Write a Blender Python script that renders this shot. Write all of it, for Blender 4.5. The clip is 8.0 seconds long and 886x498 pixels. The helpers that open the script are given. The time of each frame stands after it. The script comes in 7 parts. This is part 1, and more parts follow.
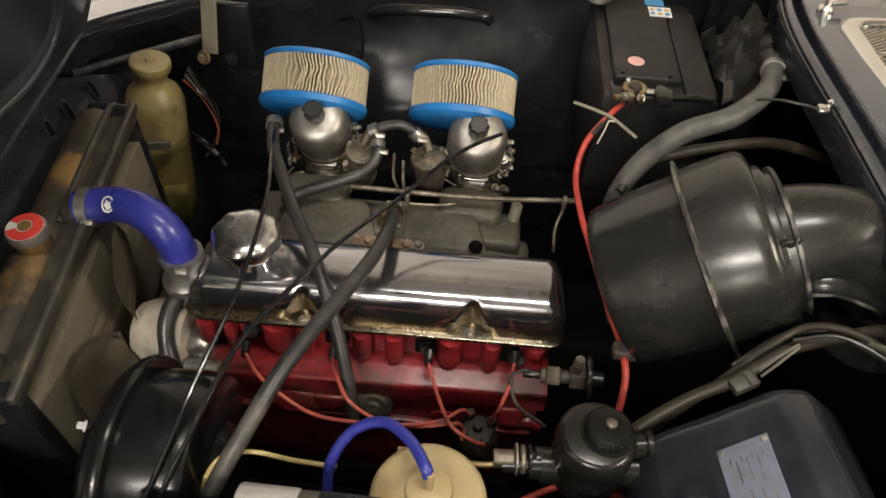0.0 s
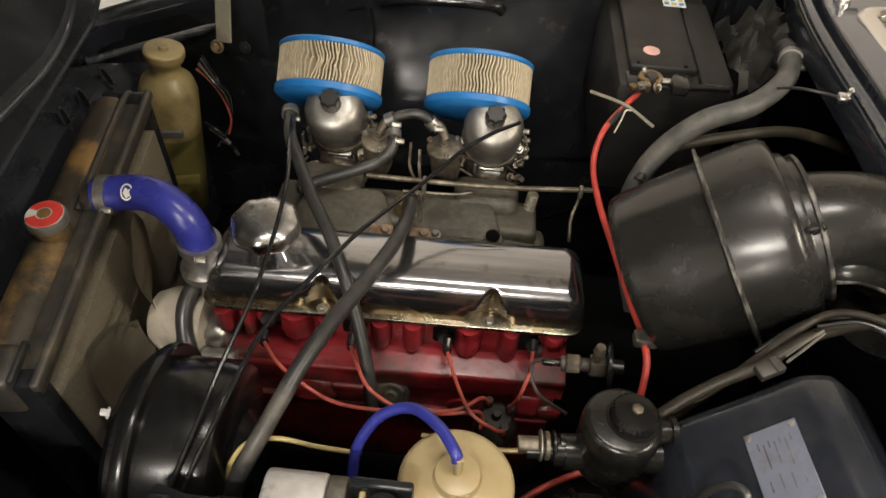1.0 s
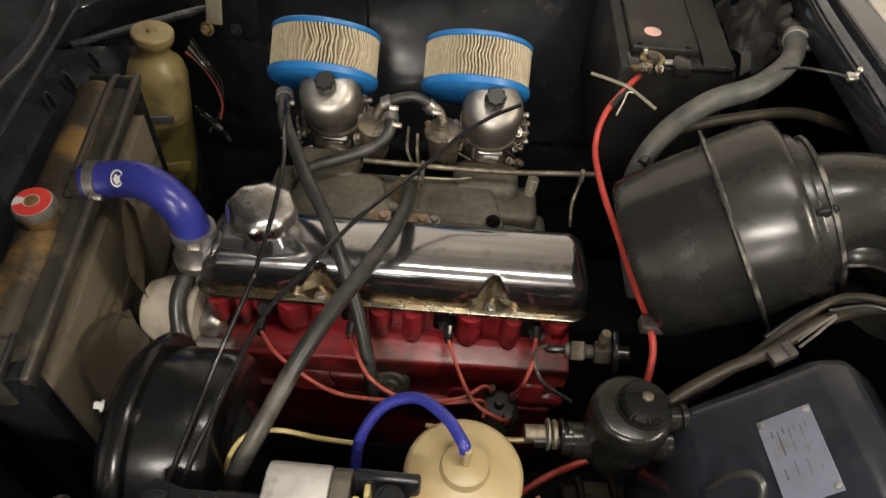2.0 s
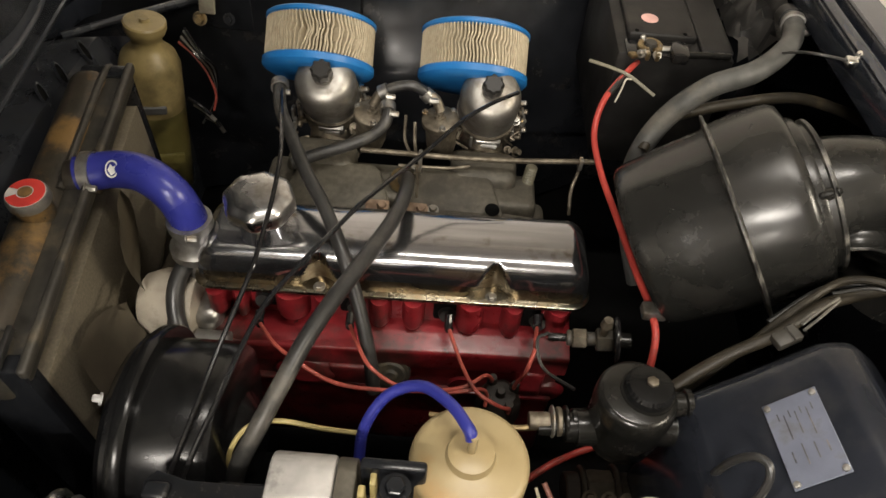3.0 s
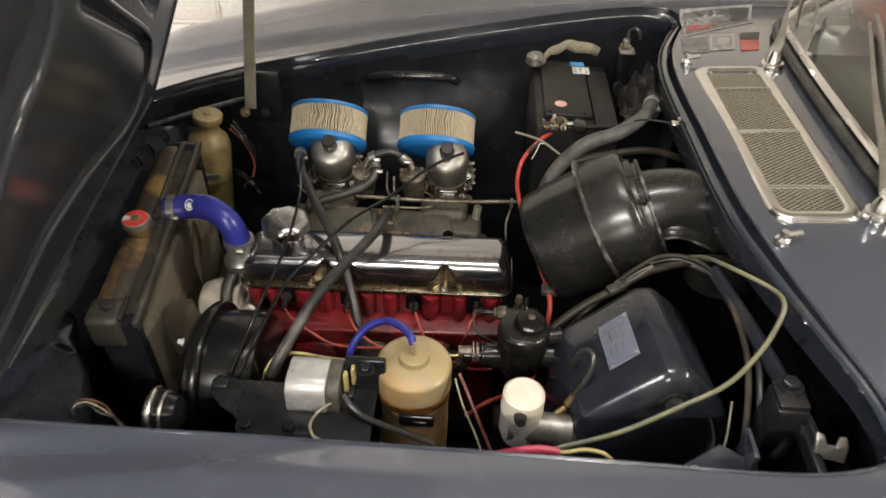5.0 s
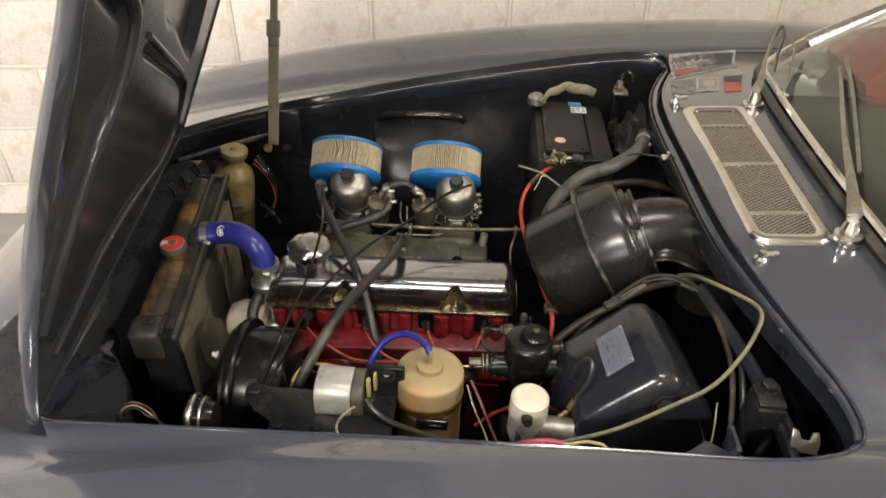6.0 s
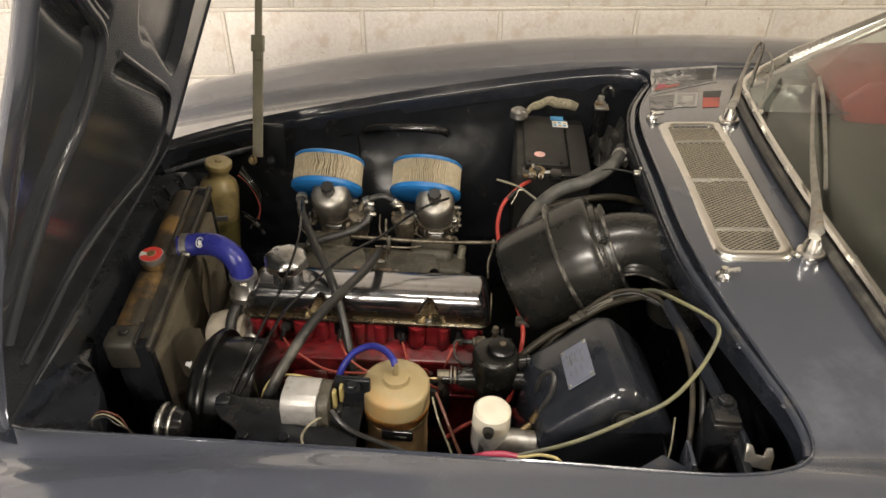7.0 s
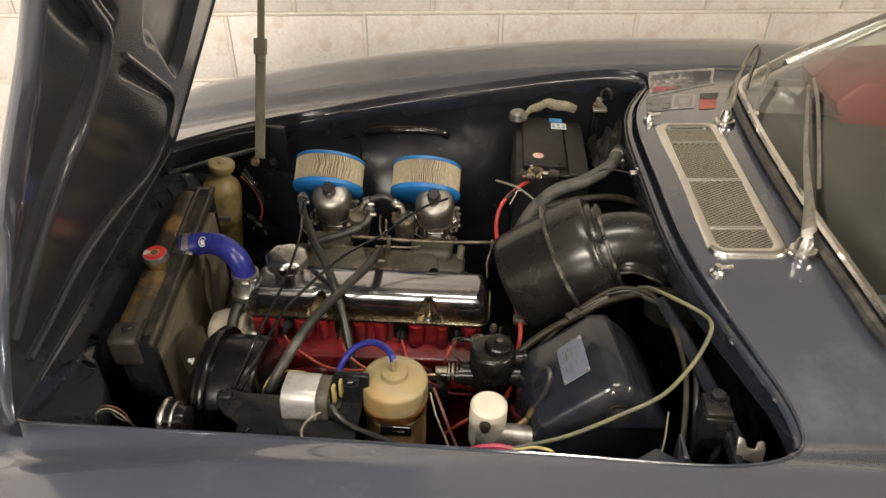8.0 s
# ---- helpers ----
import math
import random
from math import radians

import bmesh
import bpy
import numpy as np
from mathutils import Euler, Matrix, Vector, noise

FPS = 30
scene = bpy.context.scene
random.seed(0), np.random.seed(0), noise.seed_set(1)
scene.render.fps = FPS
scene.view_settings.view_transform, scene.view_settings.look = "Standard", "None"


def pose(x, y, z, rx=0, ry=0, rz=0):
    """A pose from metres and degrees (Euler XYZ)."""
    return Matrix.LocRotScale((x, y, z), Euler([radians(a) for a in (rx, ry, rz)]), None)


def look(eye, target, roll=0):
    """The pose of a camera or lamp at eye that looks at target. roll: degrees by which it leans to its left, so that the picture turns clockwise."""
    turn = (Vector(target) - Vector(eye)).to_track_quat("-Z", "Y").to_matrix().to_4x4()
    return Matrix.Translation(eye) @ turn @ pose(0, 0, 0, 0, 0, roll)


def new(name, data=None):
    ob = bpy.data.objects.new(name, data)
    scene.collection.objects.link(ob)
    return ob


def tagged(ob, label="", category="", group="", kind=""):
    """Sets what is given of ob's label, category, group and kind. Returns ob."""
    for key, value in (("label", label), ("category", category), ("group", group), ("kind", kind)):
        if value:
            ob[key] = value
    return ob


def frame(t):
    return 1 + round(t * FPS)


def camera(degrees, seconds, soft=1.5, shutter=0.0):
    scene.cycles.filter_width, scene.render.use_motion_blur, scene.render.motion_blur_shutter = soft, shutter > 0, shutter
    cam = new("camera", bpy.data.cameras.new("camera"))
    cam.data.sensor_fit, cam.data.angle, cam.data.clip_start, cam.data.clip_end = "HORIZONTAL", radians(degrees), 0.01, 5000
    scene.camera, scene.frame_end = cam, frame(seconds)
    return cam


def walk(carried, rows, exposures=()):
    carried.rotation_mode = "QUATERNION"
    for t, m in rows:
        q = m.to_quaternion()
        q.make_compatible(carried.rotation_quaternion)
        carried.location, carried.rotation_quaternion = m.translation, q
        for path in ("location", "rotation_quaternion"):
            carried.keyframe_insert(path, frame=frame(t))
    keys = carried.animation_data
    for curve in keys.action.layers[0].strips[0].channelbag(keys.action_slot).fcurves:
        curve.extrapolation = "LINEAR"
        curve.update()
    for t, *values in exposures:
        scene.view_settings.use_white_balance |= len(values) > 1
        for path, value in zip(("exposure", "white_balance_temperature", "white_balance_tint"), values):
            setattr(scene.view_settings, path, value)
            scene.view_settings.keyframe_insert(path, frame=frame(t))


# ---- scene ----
cam = camera(64.2, 8.0, shutter=0.8)
PATH = [
    (0, (-0.048, 0.066, 1.371), (-0.101, 1.446, -0.076), 4.2),
    (0.5, (-0.061, 0.06, 1.372), (-0.111, 1.435, -0.08), 4.3),
    (1, (-0.074, 0.058, 1.364), (-0.115, 1.429, -0.092), 4.6),
    (1.5, (-0.082, 0.068, 1.356), (-0.108, 1.427, -0.111), 4.9),
    (3, (-0.097, 0.066, 1.338), (-0.077, 1.406, -0.147), 5.5),
    (3.5, (-0.101, 0.042, 1.354), (-0.081, 1.387, -0.126), 5.3),
    (4, (-0.072, -0.04, 1.417), (-0.086, 1.367, -0.004), 3.8),
    (4.5, (-0.017, -0.173, 1.482), (-0.067, 1.308, 0.138), 2.9),
    (4.7, (0.0, -0.223, 1.492), (-0.058, 1.281, 0.175), 2.4),
    (5.8, (-0.012, -0.381, 1.543), (-0.067, 1.211, 0.333), 2.6),
    (6, (-0.016, -0.385, 1.549), (-0.078, 1.216, 0.353), 2.4),
    (6.5, (0.009, -0.385, 1.557), (-0.068, 1.228, 0.376), 2.4),
    (7, (0.044, -0.39, 1.568), (-0.042, 1.224, 0.39), 2.3),
    (7.5, (0.054, -0.399, 1.571), (-0.037, 1.219, 0.399), 2.3),
    (8, (0.054, -0.41, 1.57), (-0.043, 1.212, 0.403), 2.1),
]
EXPOSURES = [(0.0, 0.18, 6500, 10), (3.5, 0.16, 6480, 10), (4.0, 0.18, 6250, 10), (4.5, 0.17, 6150, 10), (5.8, 0.05, 6450, 10), (6.5, 0.04, 6550, 10), (7.0, 0.04, 6650, 10), (8.0, 0.03, 6620, 10)]
walk(cam, [(t, look(eye, target, roll)) for t, eye, target, roll in PATH], exposures=EXPOSURES)


# ---------------------------------------------------------------- world and lamps
world = bpy.data.worlds.new("world")
scene.world = world
world.use_nodes = True
world.node_tree.nodes["Background"].inputs[0].default_value = (0.55, 0.6, 0.7, 1)
world.node_tree.nodes["Background"].inputs[1].default_value = 0.02
scene.view_settings.exposure = 0.0


def tube_lamp(x, y, z, length, power, rz, tint):
    for share, turn, dz, wide in ((0.62, 0, 0.0, 0.05), (0.38, 180, -0.03, 0.12)):
        data = bpy.data.lights.new("tube_light", "AREA")
        data.shape, data.size, data.size_y = "RECTANGLE", length, wide
        data.energy, data.color = power * share, tint
        new("tube_light", data).matrix_world = pose(x, y, z + dz, turn, 0, rz)


WHITE, COOL, WARM = (1.0, 0.932, 0.845), (1.0, 0.95, 0.915), (1.0, 0.90, 0.73)
TUBES = ((-0.45, -1.9, 2.52, 122, 0.0, WHITE), (0.10, 0.30, 2.52, 21, 0.0, WHITE), (-1.9, -0.3, 2.52, 94, 90.0, COOL), (2.3, -0.3, 2.52, 100, 90.0, WARM), (-0.3, -6.2, 2.52, 250, 0.0, WHITE))
for tx, ty, tz, power, turn, tint in TUBES:
    tube_lamp(tx, ty, tz, 0.9, power, turn, tint)


# ---------------------------------------------------------------- materials
def mat(name, a, b=None, rough=0.5, metal=0.0, scale=40.0, bump=0.0, coat=0.0, stain=None, stain_scale=6.0,
        stain_amount=0.5, rough_var=0.1, stretch=None, speck=None, island=0.0, spec=0.5):
    m = bpy.data.materials.new(name)
    m.use_nodes = True
    nt = m.node_tree
    n, l = nt.nodes, nt.links
    bs = n["Principled BSDF"]
    tc = n.new("ShaderNodeTexCoord")
    no = n.new("ShaderNodeTexNoise")
    no.inputs["Scale"].default_value, no.inputs["Detail"].default_value = scale, 5
    if stretch:
        mp = n.new("ShaderNodeMapping")
        mp.inputs["Scale"].default_value = stretch
        l.new(tc.outputs["Object"], mp.inputs["Vector"])
        l.new(mp.outputs["Vector"], no.inputs["Vector"])
    else:
        l.new(tc.outputs["Object"], no.inputs["Vector"])
    b = b or tuple(c * 0.75 for c in a)
    ra = n.new("ShaderNodeValToRGB")
    ra.color_ramp.elements[0].position, ra.color_ramp.elements[1].position = 0.35, 0.65
    ra.color_ramp.elements[0].color, ra.color_ramp.elements[1].color = (*b, 1), (*a, 1)
    l.new(no.outputs["Fac"], ra.inputs["Fac"])
    col = ra.outputs["Color"]
    big = n.new("ShaderNodeTexNoise")
    big.inputs["Scale"].default_value, big.inputs["Detail"].default_value = stain_scale, 6
    big.inputs["Roughness"].default_value = 0.65
    l.new(tc.outputs["Object"], big.inputs["Vector"])
    if stain:
        rs = n.new("ShaderNodeValToRGB")
        rs.color_ramp.elements[0].position, rs.color_ramp.elements[1].position = 0.62 - 0.3 * stain_amount, 0.72 - 0.2 * stain_amount
        l.new(big.outputs["Fac"], rs.inputs["Fac"])
        mx = n.new("ShaderNodeMix")
        mx.data_type = "RGBA"
        l.new(rs.outputs["Color"], mx.inputs["Factor"])
        l.new(col, mx.inputs["A"])
        mx.inputs["B"].default_value = (*stain, 1)
        col = mx.outputs["Result"]
    if speck:
        sp = n.new("ShaderNodeTexNoise")
        sp.inputs["Scale"].default_value, sp.inputs["Detail"].default_value, sp.inputs["Roughness"].default_value = speck[1], 3, 0.7
        l.new(tc.outputs["Object"], sp.inputs["Vector"])
        rp = n.new("ShaderNodeValToRGB")
        rp.color_ramp.elements[0].position, rp.color_ramp.elements[1].position = speck[2], speck[2] + 0.05
        l.new(sp.outputs["Fac"], rp.inputs["Fac"])
        ms = n.new("ShaderNodeMix")
        ms.data_type = "RGBA"
        l.new(rp.outputs["Color"], ms.inputs["Factor"])
        l.new(col, ms.inputs["A"])
        ms.inputs["B"].default_value = (*speck[0], 1)
        col = ms.outputs["Result"]
    if island:
        oi = n.new("ShaderNodeObjectInfo")
        hs = n.new("ShaderNodeHueSaturation")
        mr = n.new("ShaderNodeMapRange")
        mr.inputs["To Min"].default_value, mr.inputs["To Max"].default_value = 1 - island, 1 + island
        l.new(oi.outputs["Random"], mr.inputs["Value"])
        l.new(mr.outputs["Result"], hs.inputs["Value"])
        l.new(col, hs.inputs["Color"])
        col = hs.outputs["Color"]
    l.new(col, bs.inputs["Base Color"])
    mr = n.new("ShaderNodeMapRange")
    mr.inputs["From Min"].default_value, mr.inputs["From Max"].default_value = 0.3, 0.7
    mr.inputs["To Min"].default_value, mr.inputs["To Max"].default_value = max(0.02, rough - rough_var), min(1, rough + rough_var)
    l.new(big.outputs["Fac"], mr.inputs["Value"])
    l.new(mr.outputs["Result"], bs.inputs["Roughness"])
    bs.inputs["Metallic"].default_value = metal
    bs.inputs["Specular IOR Level"].default_value = spec
    if coat:
        bs.inputs["Coat Weight"].default_value, bs.inputs["Coat Roughness"].default_value = coat, 0.04
    if bump:
        bu = n.new("ShaderNodeBump")
        bu.inputs["Strength"].default_value, bu.inputs["Distance"].default_value = bump, 0.002
        l.new(no.outputs["Fac"], bu.inputs["Height"])
        l.new(bu.outputs["Normal"], bs.inputs["Normal"])
    return m


M = dict(
    paint=mat("blue_grey_paint", (0.070, 0.076, 0.095), (0.062, 0.068, 0.086), rough=0.18, metal=0.22, coat=0.8, scale=900, rough_var=0.05, stain=(0.094, 0.102, 0.124), stain_scale=4, stain_amount=0.2),
    under=mat("bay_paint", (0.014, 0.015, 0.0175), (0.010, 0.011, 0.013), rough=0.22, rough_var=0.09, spec=0.32, scale=30, stain=(0.022, 0.020, 0.018), stain_scale=11, stain_amount=0.15, bump=0.10),
    bonnet=mat("bonnet_inner_paint", (0.047, 0.051, 0.060), (0.040, 0.044, 0.053), rough=0.20, rough_var=0.05, scale=20, bump=0.015),
    shelf=mat("shelf_paint", (0.028, 0.031, 0.037), (0.021, 0.023, 0.028), rough=0.30, rough_var=0.08, scale=30, bump=0.06, stain=(0.028, 0.027, 0.025), stain_scale=14, stain_amount=0.2),
    gutter=mat("gutter_paint", (0.036, 0.041, 0.054), (0.029, 0.033, 0.045), rough=0.14, coat=0.8, rough_var=0.08, scale=40, stain=(0.05, 0.05, 0.052), stain_scale=25, stain_amount=0.2, bump=0.05),
    black=mat("black_plastic", (0.022, 0.021, 0.020), (0.016, 0.015, 0.014), rough=0.40, spec=0.3, scale=25, stain=(0.04, 0.037, 0.032), stain_scale=7, stain_amount=0.2, bump=0.05),
    blower=mat("blower_plastic", (0.019, 0.0188, 0.0172), (0.014, 0.0138, 0.0125), rough=0.26, rough_var=0.10, scale=14, bump=0.28, stain=(0.024, 0.0225, 0.020), stain_scale=9, stain_amount=0.35, speck=((0.09, 0.082, 0.07), 95, 0.74)),
    gloss=mat("gloss_black", (0.012, 0.012, 0.013), rough=0.14, rough_var=0.05, scale=20, stain=(0.022, 0.02, 0.018), stain_scale=10, stain_amount=0.2),
    rubber=mat("black_rubber", (0.030, 0.029, 0.028), (0.02, 0.02, 0.019), rough=0.38, scale=60, stain=(0.08, 0.075, 0.065), stain_scale=12, stain_amount=0.25, bump=0.1),
    oldrub=mat("grey_rubber", (0.085, 0.085, 0.08), (0.05, 0.05, 0.047), rough=0.55, scale=45, stain=(0.13, 0.12, 0.1), stain_scale=10, stain_amount=0.3, bump=0.15),
    chrome=mat("chrome", (0.50, 0.505, 0.53), (0.33, 0.335, 0.355), rough=0.145, metal=0.97, scale=75, stretch=(0.05, 1, 1), bump=0.09, stain=(0.22, 0.19, 0.155), stain_scale=24, stain_amount=0.14, rough_var=0.07, speck=((0.20, 0.165, 0.13), 130, 0.72)),
    capchrome=mat("worn_chrome", (0.66, 0.66, 0.66), (0.58, 0.58, 0.58), rough=0.26, metal=1, scale=40, stain=(0.4, 0.38, 0.35), stain_scale=20, stain_amount=0.2),
    tarnish=mat("tarnished_lip", (0.33, 0.305, 0.24), (0.25, 0.225, 0.17), rough=0.26, metal=1, scale=60, stain=(0.3, 0.24, 0.15), stain_amount=0.4, stain_scale=20),
    skirt=mat("yellowed_chrome", (0.215, 0.175, 0.122), (0.145, 0.117, 0.08), rough=0.27, rough_var=0.08, metal=0.95, scale=70, stretch=(0.15, 1, 1), stain=(0.12, 0.085, 0.05), stain_scale=28, stain_amount=0.25),
    grime=mat("oily_grime", (0.022, 0.017, 0.013), (0.012, 0.010, 0.008), rough=0.55, spec=0.3, scale=50, bump=0.3, stain=(0.05, 0.037, 0.024), stain_scale=18, stain_amount=0.25),
    case=mat("battery_plastic", (0.016, 0.0155, 0.015), (0.012, 0.0115, 0.011), rough=0.46, spec=0.3, scale=60, bump=0.05, stain=(0.035, 0.032, 0.028), stain_scale=9, stain_amount=0.2),
    drip=mat("brown_drip", (0.26, 0.115, 0.022), (0.16, 0.06, 0.012), rough=0.4, scale=45, stain=(0.05, 0.025, 0.012), stain_scale=22, stain_amount=0.45),
    copper=mat("rusty_copper", (0.30, 0.215, 0.15), (0.16, 0.105, 0.07), rough=0.55, metal=0.3, scale=80, bump=0.3),
    trim=mat("bright_trim", (0.8, 0.79, 0.76), (0.74, 0.73, 0.7), rough=0.22, metal=1, scale=30),
    mesh=mat("dull_mesh_wire", (0.42, 0.37, 0.26), (0.30, 0.265, 0.18), rough=0.55, metal=0.6, scale=200),
    alu=mat("cast_aluminium", (0.42, 0.41, 0.39), (0.33, 0.32, 0.30), rough=0.42, metal=0.9, scale=90, bump=0.15, stain=(0.2, 0.18, 0.15), stain_amount=0.35, stain_scale=16),
    dash=mat("satin_aluminium", (0.38, 0.365, 0.335), (0.31, 0.295, 0.27), rough=0.44, metal=0.9, scale=60, bump=0.08, stain=(0.22, 0.195, 0.16), stain_amount=0.36, stain_scale=26),
    carb=mat("carburettor_metal", (0.27, 0.235, 0.18), (0.14, 0.12, 0.09), rough=0.5, metal=0.75, scale=70, bump=0.25, stain=(0.09, 0.075, 0.055), stain_amount=0.5, stain_scale=25),
    manifold=mat("dull_manifold", (0.105, 0.095, 0.074), (0.075, 0.068, 0.052), rough=0.55, metal=0.2, scale=140, bump=0.25, stain=(0.050, 0.045, 0.036), stain_amount=0.3, stain_scale=12),
    red=mat("red_engine_paint", (0.23, 0.017, 0.022), (0.165, 0.012, 0.016), spec=0.5, rough=0.33, scale=50, bump=0.25, stain=(0.055, 0.018, 0.015), stain_amount=0.42, stain_scale=14, speck=((0.035, 0.014, 0.012), 60, 0.66)),
    cream=mat("cream_plastic", (0.34, 0.27, 0.145), (0.29, 0.225, 0.115), rough=0.36, scale=30, stain=(0.36, 0.22, 0.085), stain_amount=0.3, stain_scale=9),
    amber=mat("amber_plastic", (0.52, 0.36, 0.20), (0.46, 0.30, 0.15), rough=0.35, scale=20, stain=(0.30, 0.13, 0.04), stain_amount=0.32, stain_scale=14),
    bottle=mat("yellowed_plastic", (0.30, 0.235, 0.105), (0.25, 0.195, 0.085), rough=0.38, scale=20, stain=(0.14, 0.11, 0.05), stain_amount=0.35, stain_scale=8),
    white=mat("white_plastic", (0.60, 0.56, 0.46), (0.52, 0.48, 0.39), rough=0.4, scale=40),
    blueh=mat("blue_silicone", (0.030, 0.035, 0.25), (0.024, 0.029, 0.21), rough=0.3, scale=30, bump=0.04),
    bluer=mat("blue_filter_rim", (0.018, 0.175, 0.48), (0.014, 0.145, 0.41), rough=0.38, scale=30),
    paper=mat("filter_paper", (0.47, 0.405, 0.285), (0.39, 0.33, 0.228), rough=0.85, scale=120, bump=0.2),
    redw=mat("red_cable", (0.50, 0.06, 0.045), (0.40, 0.045, 0.035), rough=0.4, scale=40, stain=(0.2, 0.05, 0.04), stain_amount=0.2, stain_scale=25),
    lead=mat("plug_lead", (0.40, 0.085, 0.06), (0.32, 0.06, 0.045), rough=0.45, scale=60, stain=(0.16, 0.05, 0.04), stain_amount=0.3, stain_scale=30),
    rust=mat("rusty_tank", (0.050, 0.040, 0.028), (0.028, 0.024, 0.018), rough=0.5, metal=0.1, scale=40, bump=0.3, stain=(0.21, 0.125, 0.042), stain_amount=0.42, stain_scale=13, speck=((0.015, 0.013, 0.011), 90, 0.66)),
    core=mat("radiator_core", (0.15, 0.128, 0.09), (0.11, 0.094, 0.065), rough=0.7, scale=300, bump=0.4, stain=(0.07, 0.06, 0.05), stain_amount=0.3, stain_scale=7),
    servo=mat("servo_paint", (0.008, 0.008, 0.0085), (0.006, 0.006, 0.006), rough=0.20, rough_var=0.05, spec=0.28, scale=20),
    fan=mat("fan_paint", (0.155, 0.132, 0.094), (0.125, 0.105, 0.076), rough=0.5, scale=30, stain=(0.17, 0.14, 0.095), stain_amount=0.4),
    capr=mat("red_print", (0.68, 0.06, 0.05), rough=0.35, scale=30),
    plate=mat("data_plate", (0.175, 0.192, 0.245), (0.15, 0.165, 0.212), rough=0.45, metal=0.35, scale=60, stain=(0.14, 0.145, 0.165), stain_amount=0.25, stain_scale=30),
    heater=mat("heater_paint", (0.018, 0.020, 0.026), (0.014, 0.016, 0.021), rough=0.15, rough_var=0.06, spec=0.5, scale=30, bump=0.05, stain=(0.030, 0.030, 0.032), stain_scale=7, stain_amount=0.3, speck=((0.10, 0.095, 0.085), 140, 0.74)),
    brass=mat("brass", (0.36, 0.27, 0.14), (0.22, 0.165, 0.09), rough=0.42, metal=0.9, scale=70, stain=(0.10, 0.085, 0.06), stain_amount=0.35, stain_scale=30),
    brownwire=mat("brown_wire", (0.13, 0.045, 0.03), (0.085, 0.03, 0.02), rough=0.45, scale=50),
    redtape=mat("red_tape", (0.36, 0.03, 0.07), (0.28, 0.02, 0.05), rough=0.4, scale=40),
    dusty=mat("dusty_black", (0.045, 0.041, 0.034), (0.028, 0.026, 0.022), rough=0.5, scale=60, bump=0.15, stain=(0.09, 0.075, 0.05), stain_scale=14, stain_amount=0.3),
    pot=mat("cast_black", (0.011, 0.0105, 0.0095), (0.008, 0.008, 0.007), rough=0.23, rough_var=0.08, scale=60, bump=0.14, spec=0.4, stain=(0.025, 0.022, 0.019), stain_scale=30, stain_amount=0.15),
    brownpipe=mat("brown_pipe", (0.034, 0.028, 0.019), (0.019, 0.016, 0.011), spec=0.35, rough=0.5, scale=40, stain=(0.075, 0.058, 0.034), stain_amount=0.28, stain_scale=14),
    steel=mat("zinc_steel", (0.40, 0.385, 0.35), (0.27, 0.26, 0.235), rough=0.42, metal=0.85, scale=60, stain=(0.25, 0.18, 0.1), stain_amount=0.25, stain_scale=30),
    silver=mat("silver_can", (0.50, 0.49, 0.47), (0.40, 0.39, 0.375), rough=0.42, metal=0.35, scale=60, stain=(0.2, 0.19, 0.18), stain_amount=0.25, stain_scale=25),
    hubpale=mat("hub_paint", (0.42, 0.38, 0.31), (0.34, 0.3, 0.24), rough=0.5, scale=40, stain=(0.2, 0.18, 0.14), stain_amount=0.3, stain_scale=20),
    braid=mat("braid", (0.30, 0.27, 0.19), (0.19, 0.17, 0.115), rough=0.75, scale=160, bump=0.6),
    ribedge=mat("scuffed_plastic", (0.030, 0.029, 0.026), (0.021, 0.020, 0.018), rough=0.4, scale=60, stain=(0.17, 0.16, 0.14), stain_scale=55, stain_amount=0.42),
    fluid=mat("fluid_behind_plastic", (0.145, 0.125, 0.040), (0.11, 0.095, 0.03), rough=0.36, scale=20, stain=(0.09, 0.08, 0.03), stain_amount=0.3, stain_scale=8),
    # near black that puts shade into recesses and below the engine
    void=mat("shade_black", (0.004, 0.004, 0.004), rough=0.9, spec=0.08),
    stay=mat("khaki_stay", (0.20, 0.185, 0.135), (0.16, 0.15, 0.105), rough=0.5, scale=40, stain=(0.1, 0.085, 0.06), stain_amount=0.3, stain_scale=20),
    yellow=mat("yellow_wire", (0.46, 0.38, 0.16), (0.36, 0.29, 0.12), rough=0.45, scale=40),
    green=mat("green_yellow_wire", (0.15, 0.145, 0.075), (0.08, 0.08, 0.062), rough=0.45, scale=22),
    block=mat("painted_block", (0.80, 0.755, 0.70), (0.72, 0.675, 0.62), rough=0.85, scale=110, bump=1.0, stain=(0.66, 0.58, 0.50), stain_amount=0.32, stain_scale=16, speck=((0.42, 0.36, 0.29), 75, 0.66), island=0.07),
    mortar=mat("mortar", (0.76, 0.71, 0.64), (0.68, 0.63, 0.56), rough=0.9, scale=120, bump=0.5),
    plaster=mat("white_plaster", (0.82, 0.79, 0.74), (0.76, 0.73, 0.68), rough=0.85, scale=20, bump=0.1),
    soffit=mat("grey_soffit", (0.50, 0.48, 0.45), (0.44, 0.42, 0.39), rough=0.85, scale=8, bump=0.1),
    concrete=mat("concrete_floor", (0.32, 0.31, 0.29), (0.25, 0.24, 0.225), rough=0.6, scale=12, bump=0.1),
    seatred=mat("red_leather", (0.20, 0.022, 0.02), (0.16, 0.016, 0.015), rough=0.45, scale=60, bump=0.1),
    carpet=mat("dark_trim", (0.06, 0.055, 0.045), (0.04, 0.037, 0.03), rough=0.8, scale=150, bump=0.3),
    sticker=mat("sticker_base", (0.20, 0.195, 0.185), (0.14, 0.135, 0.13), rough=0.3, scale=30),
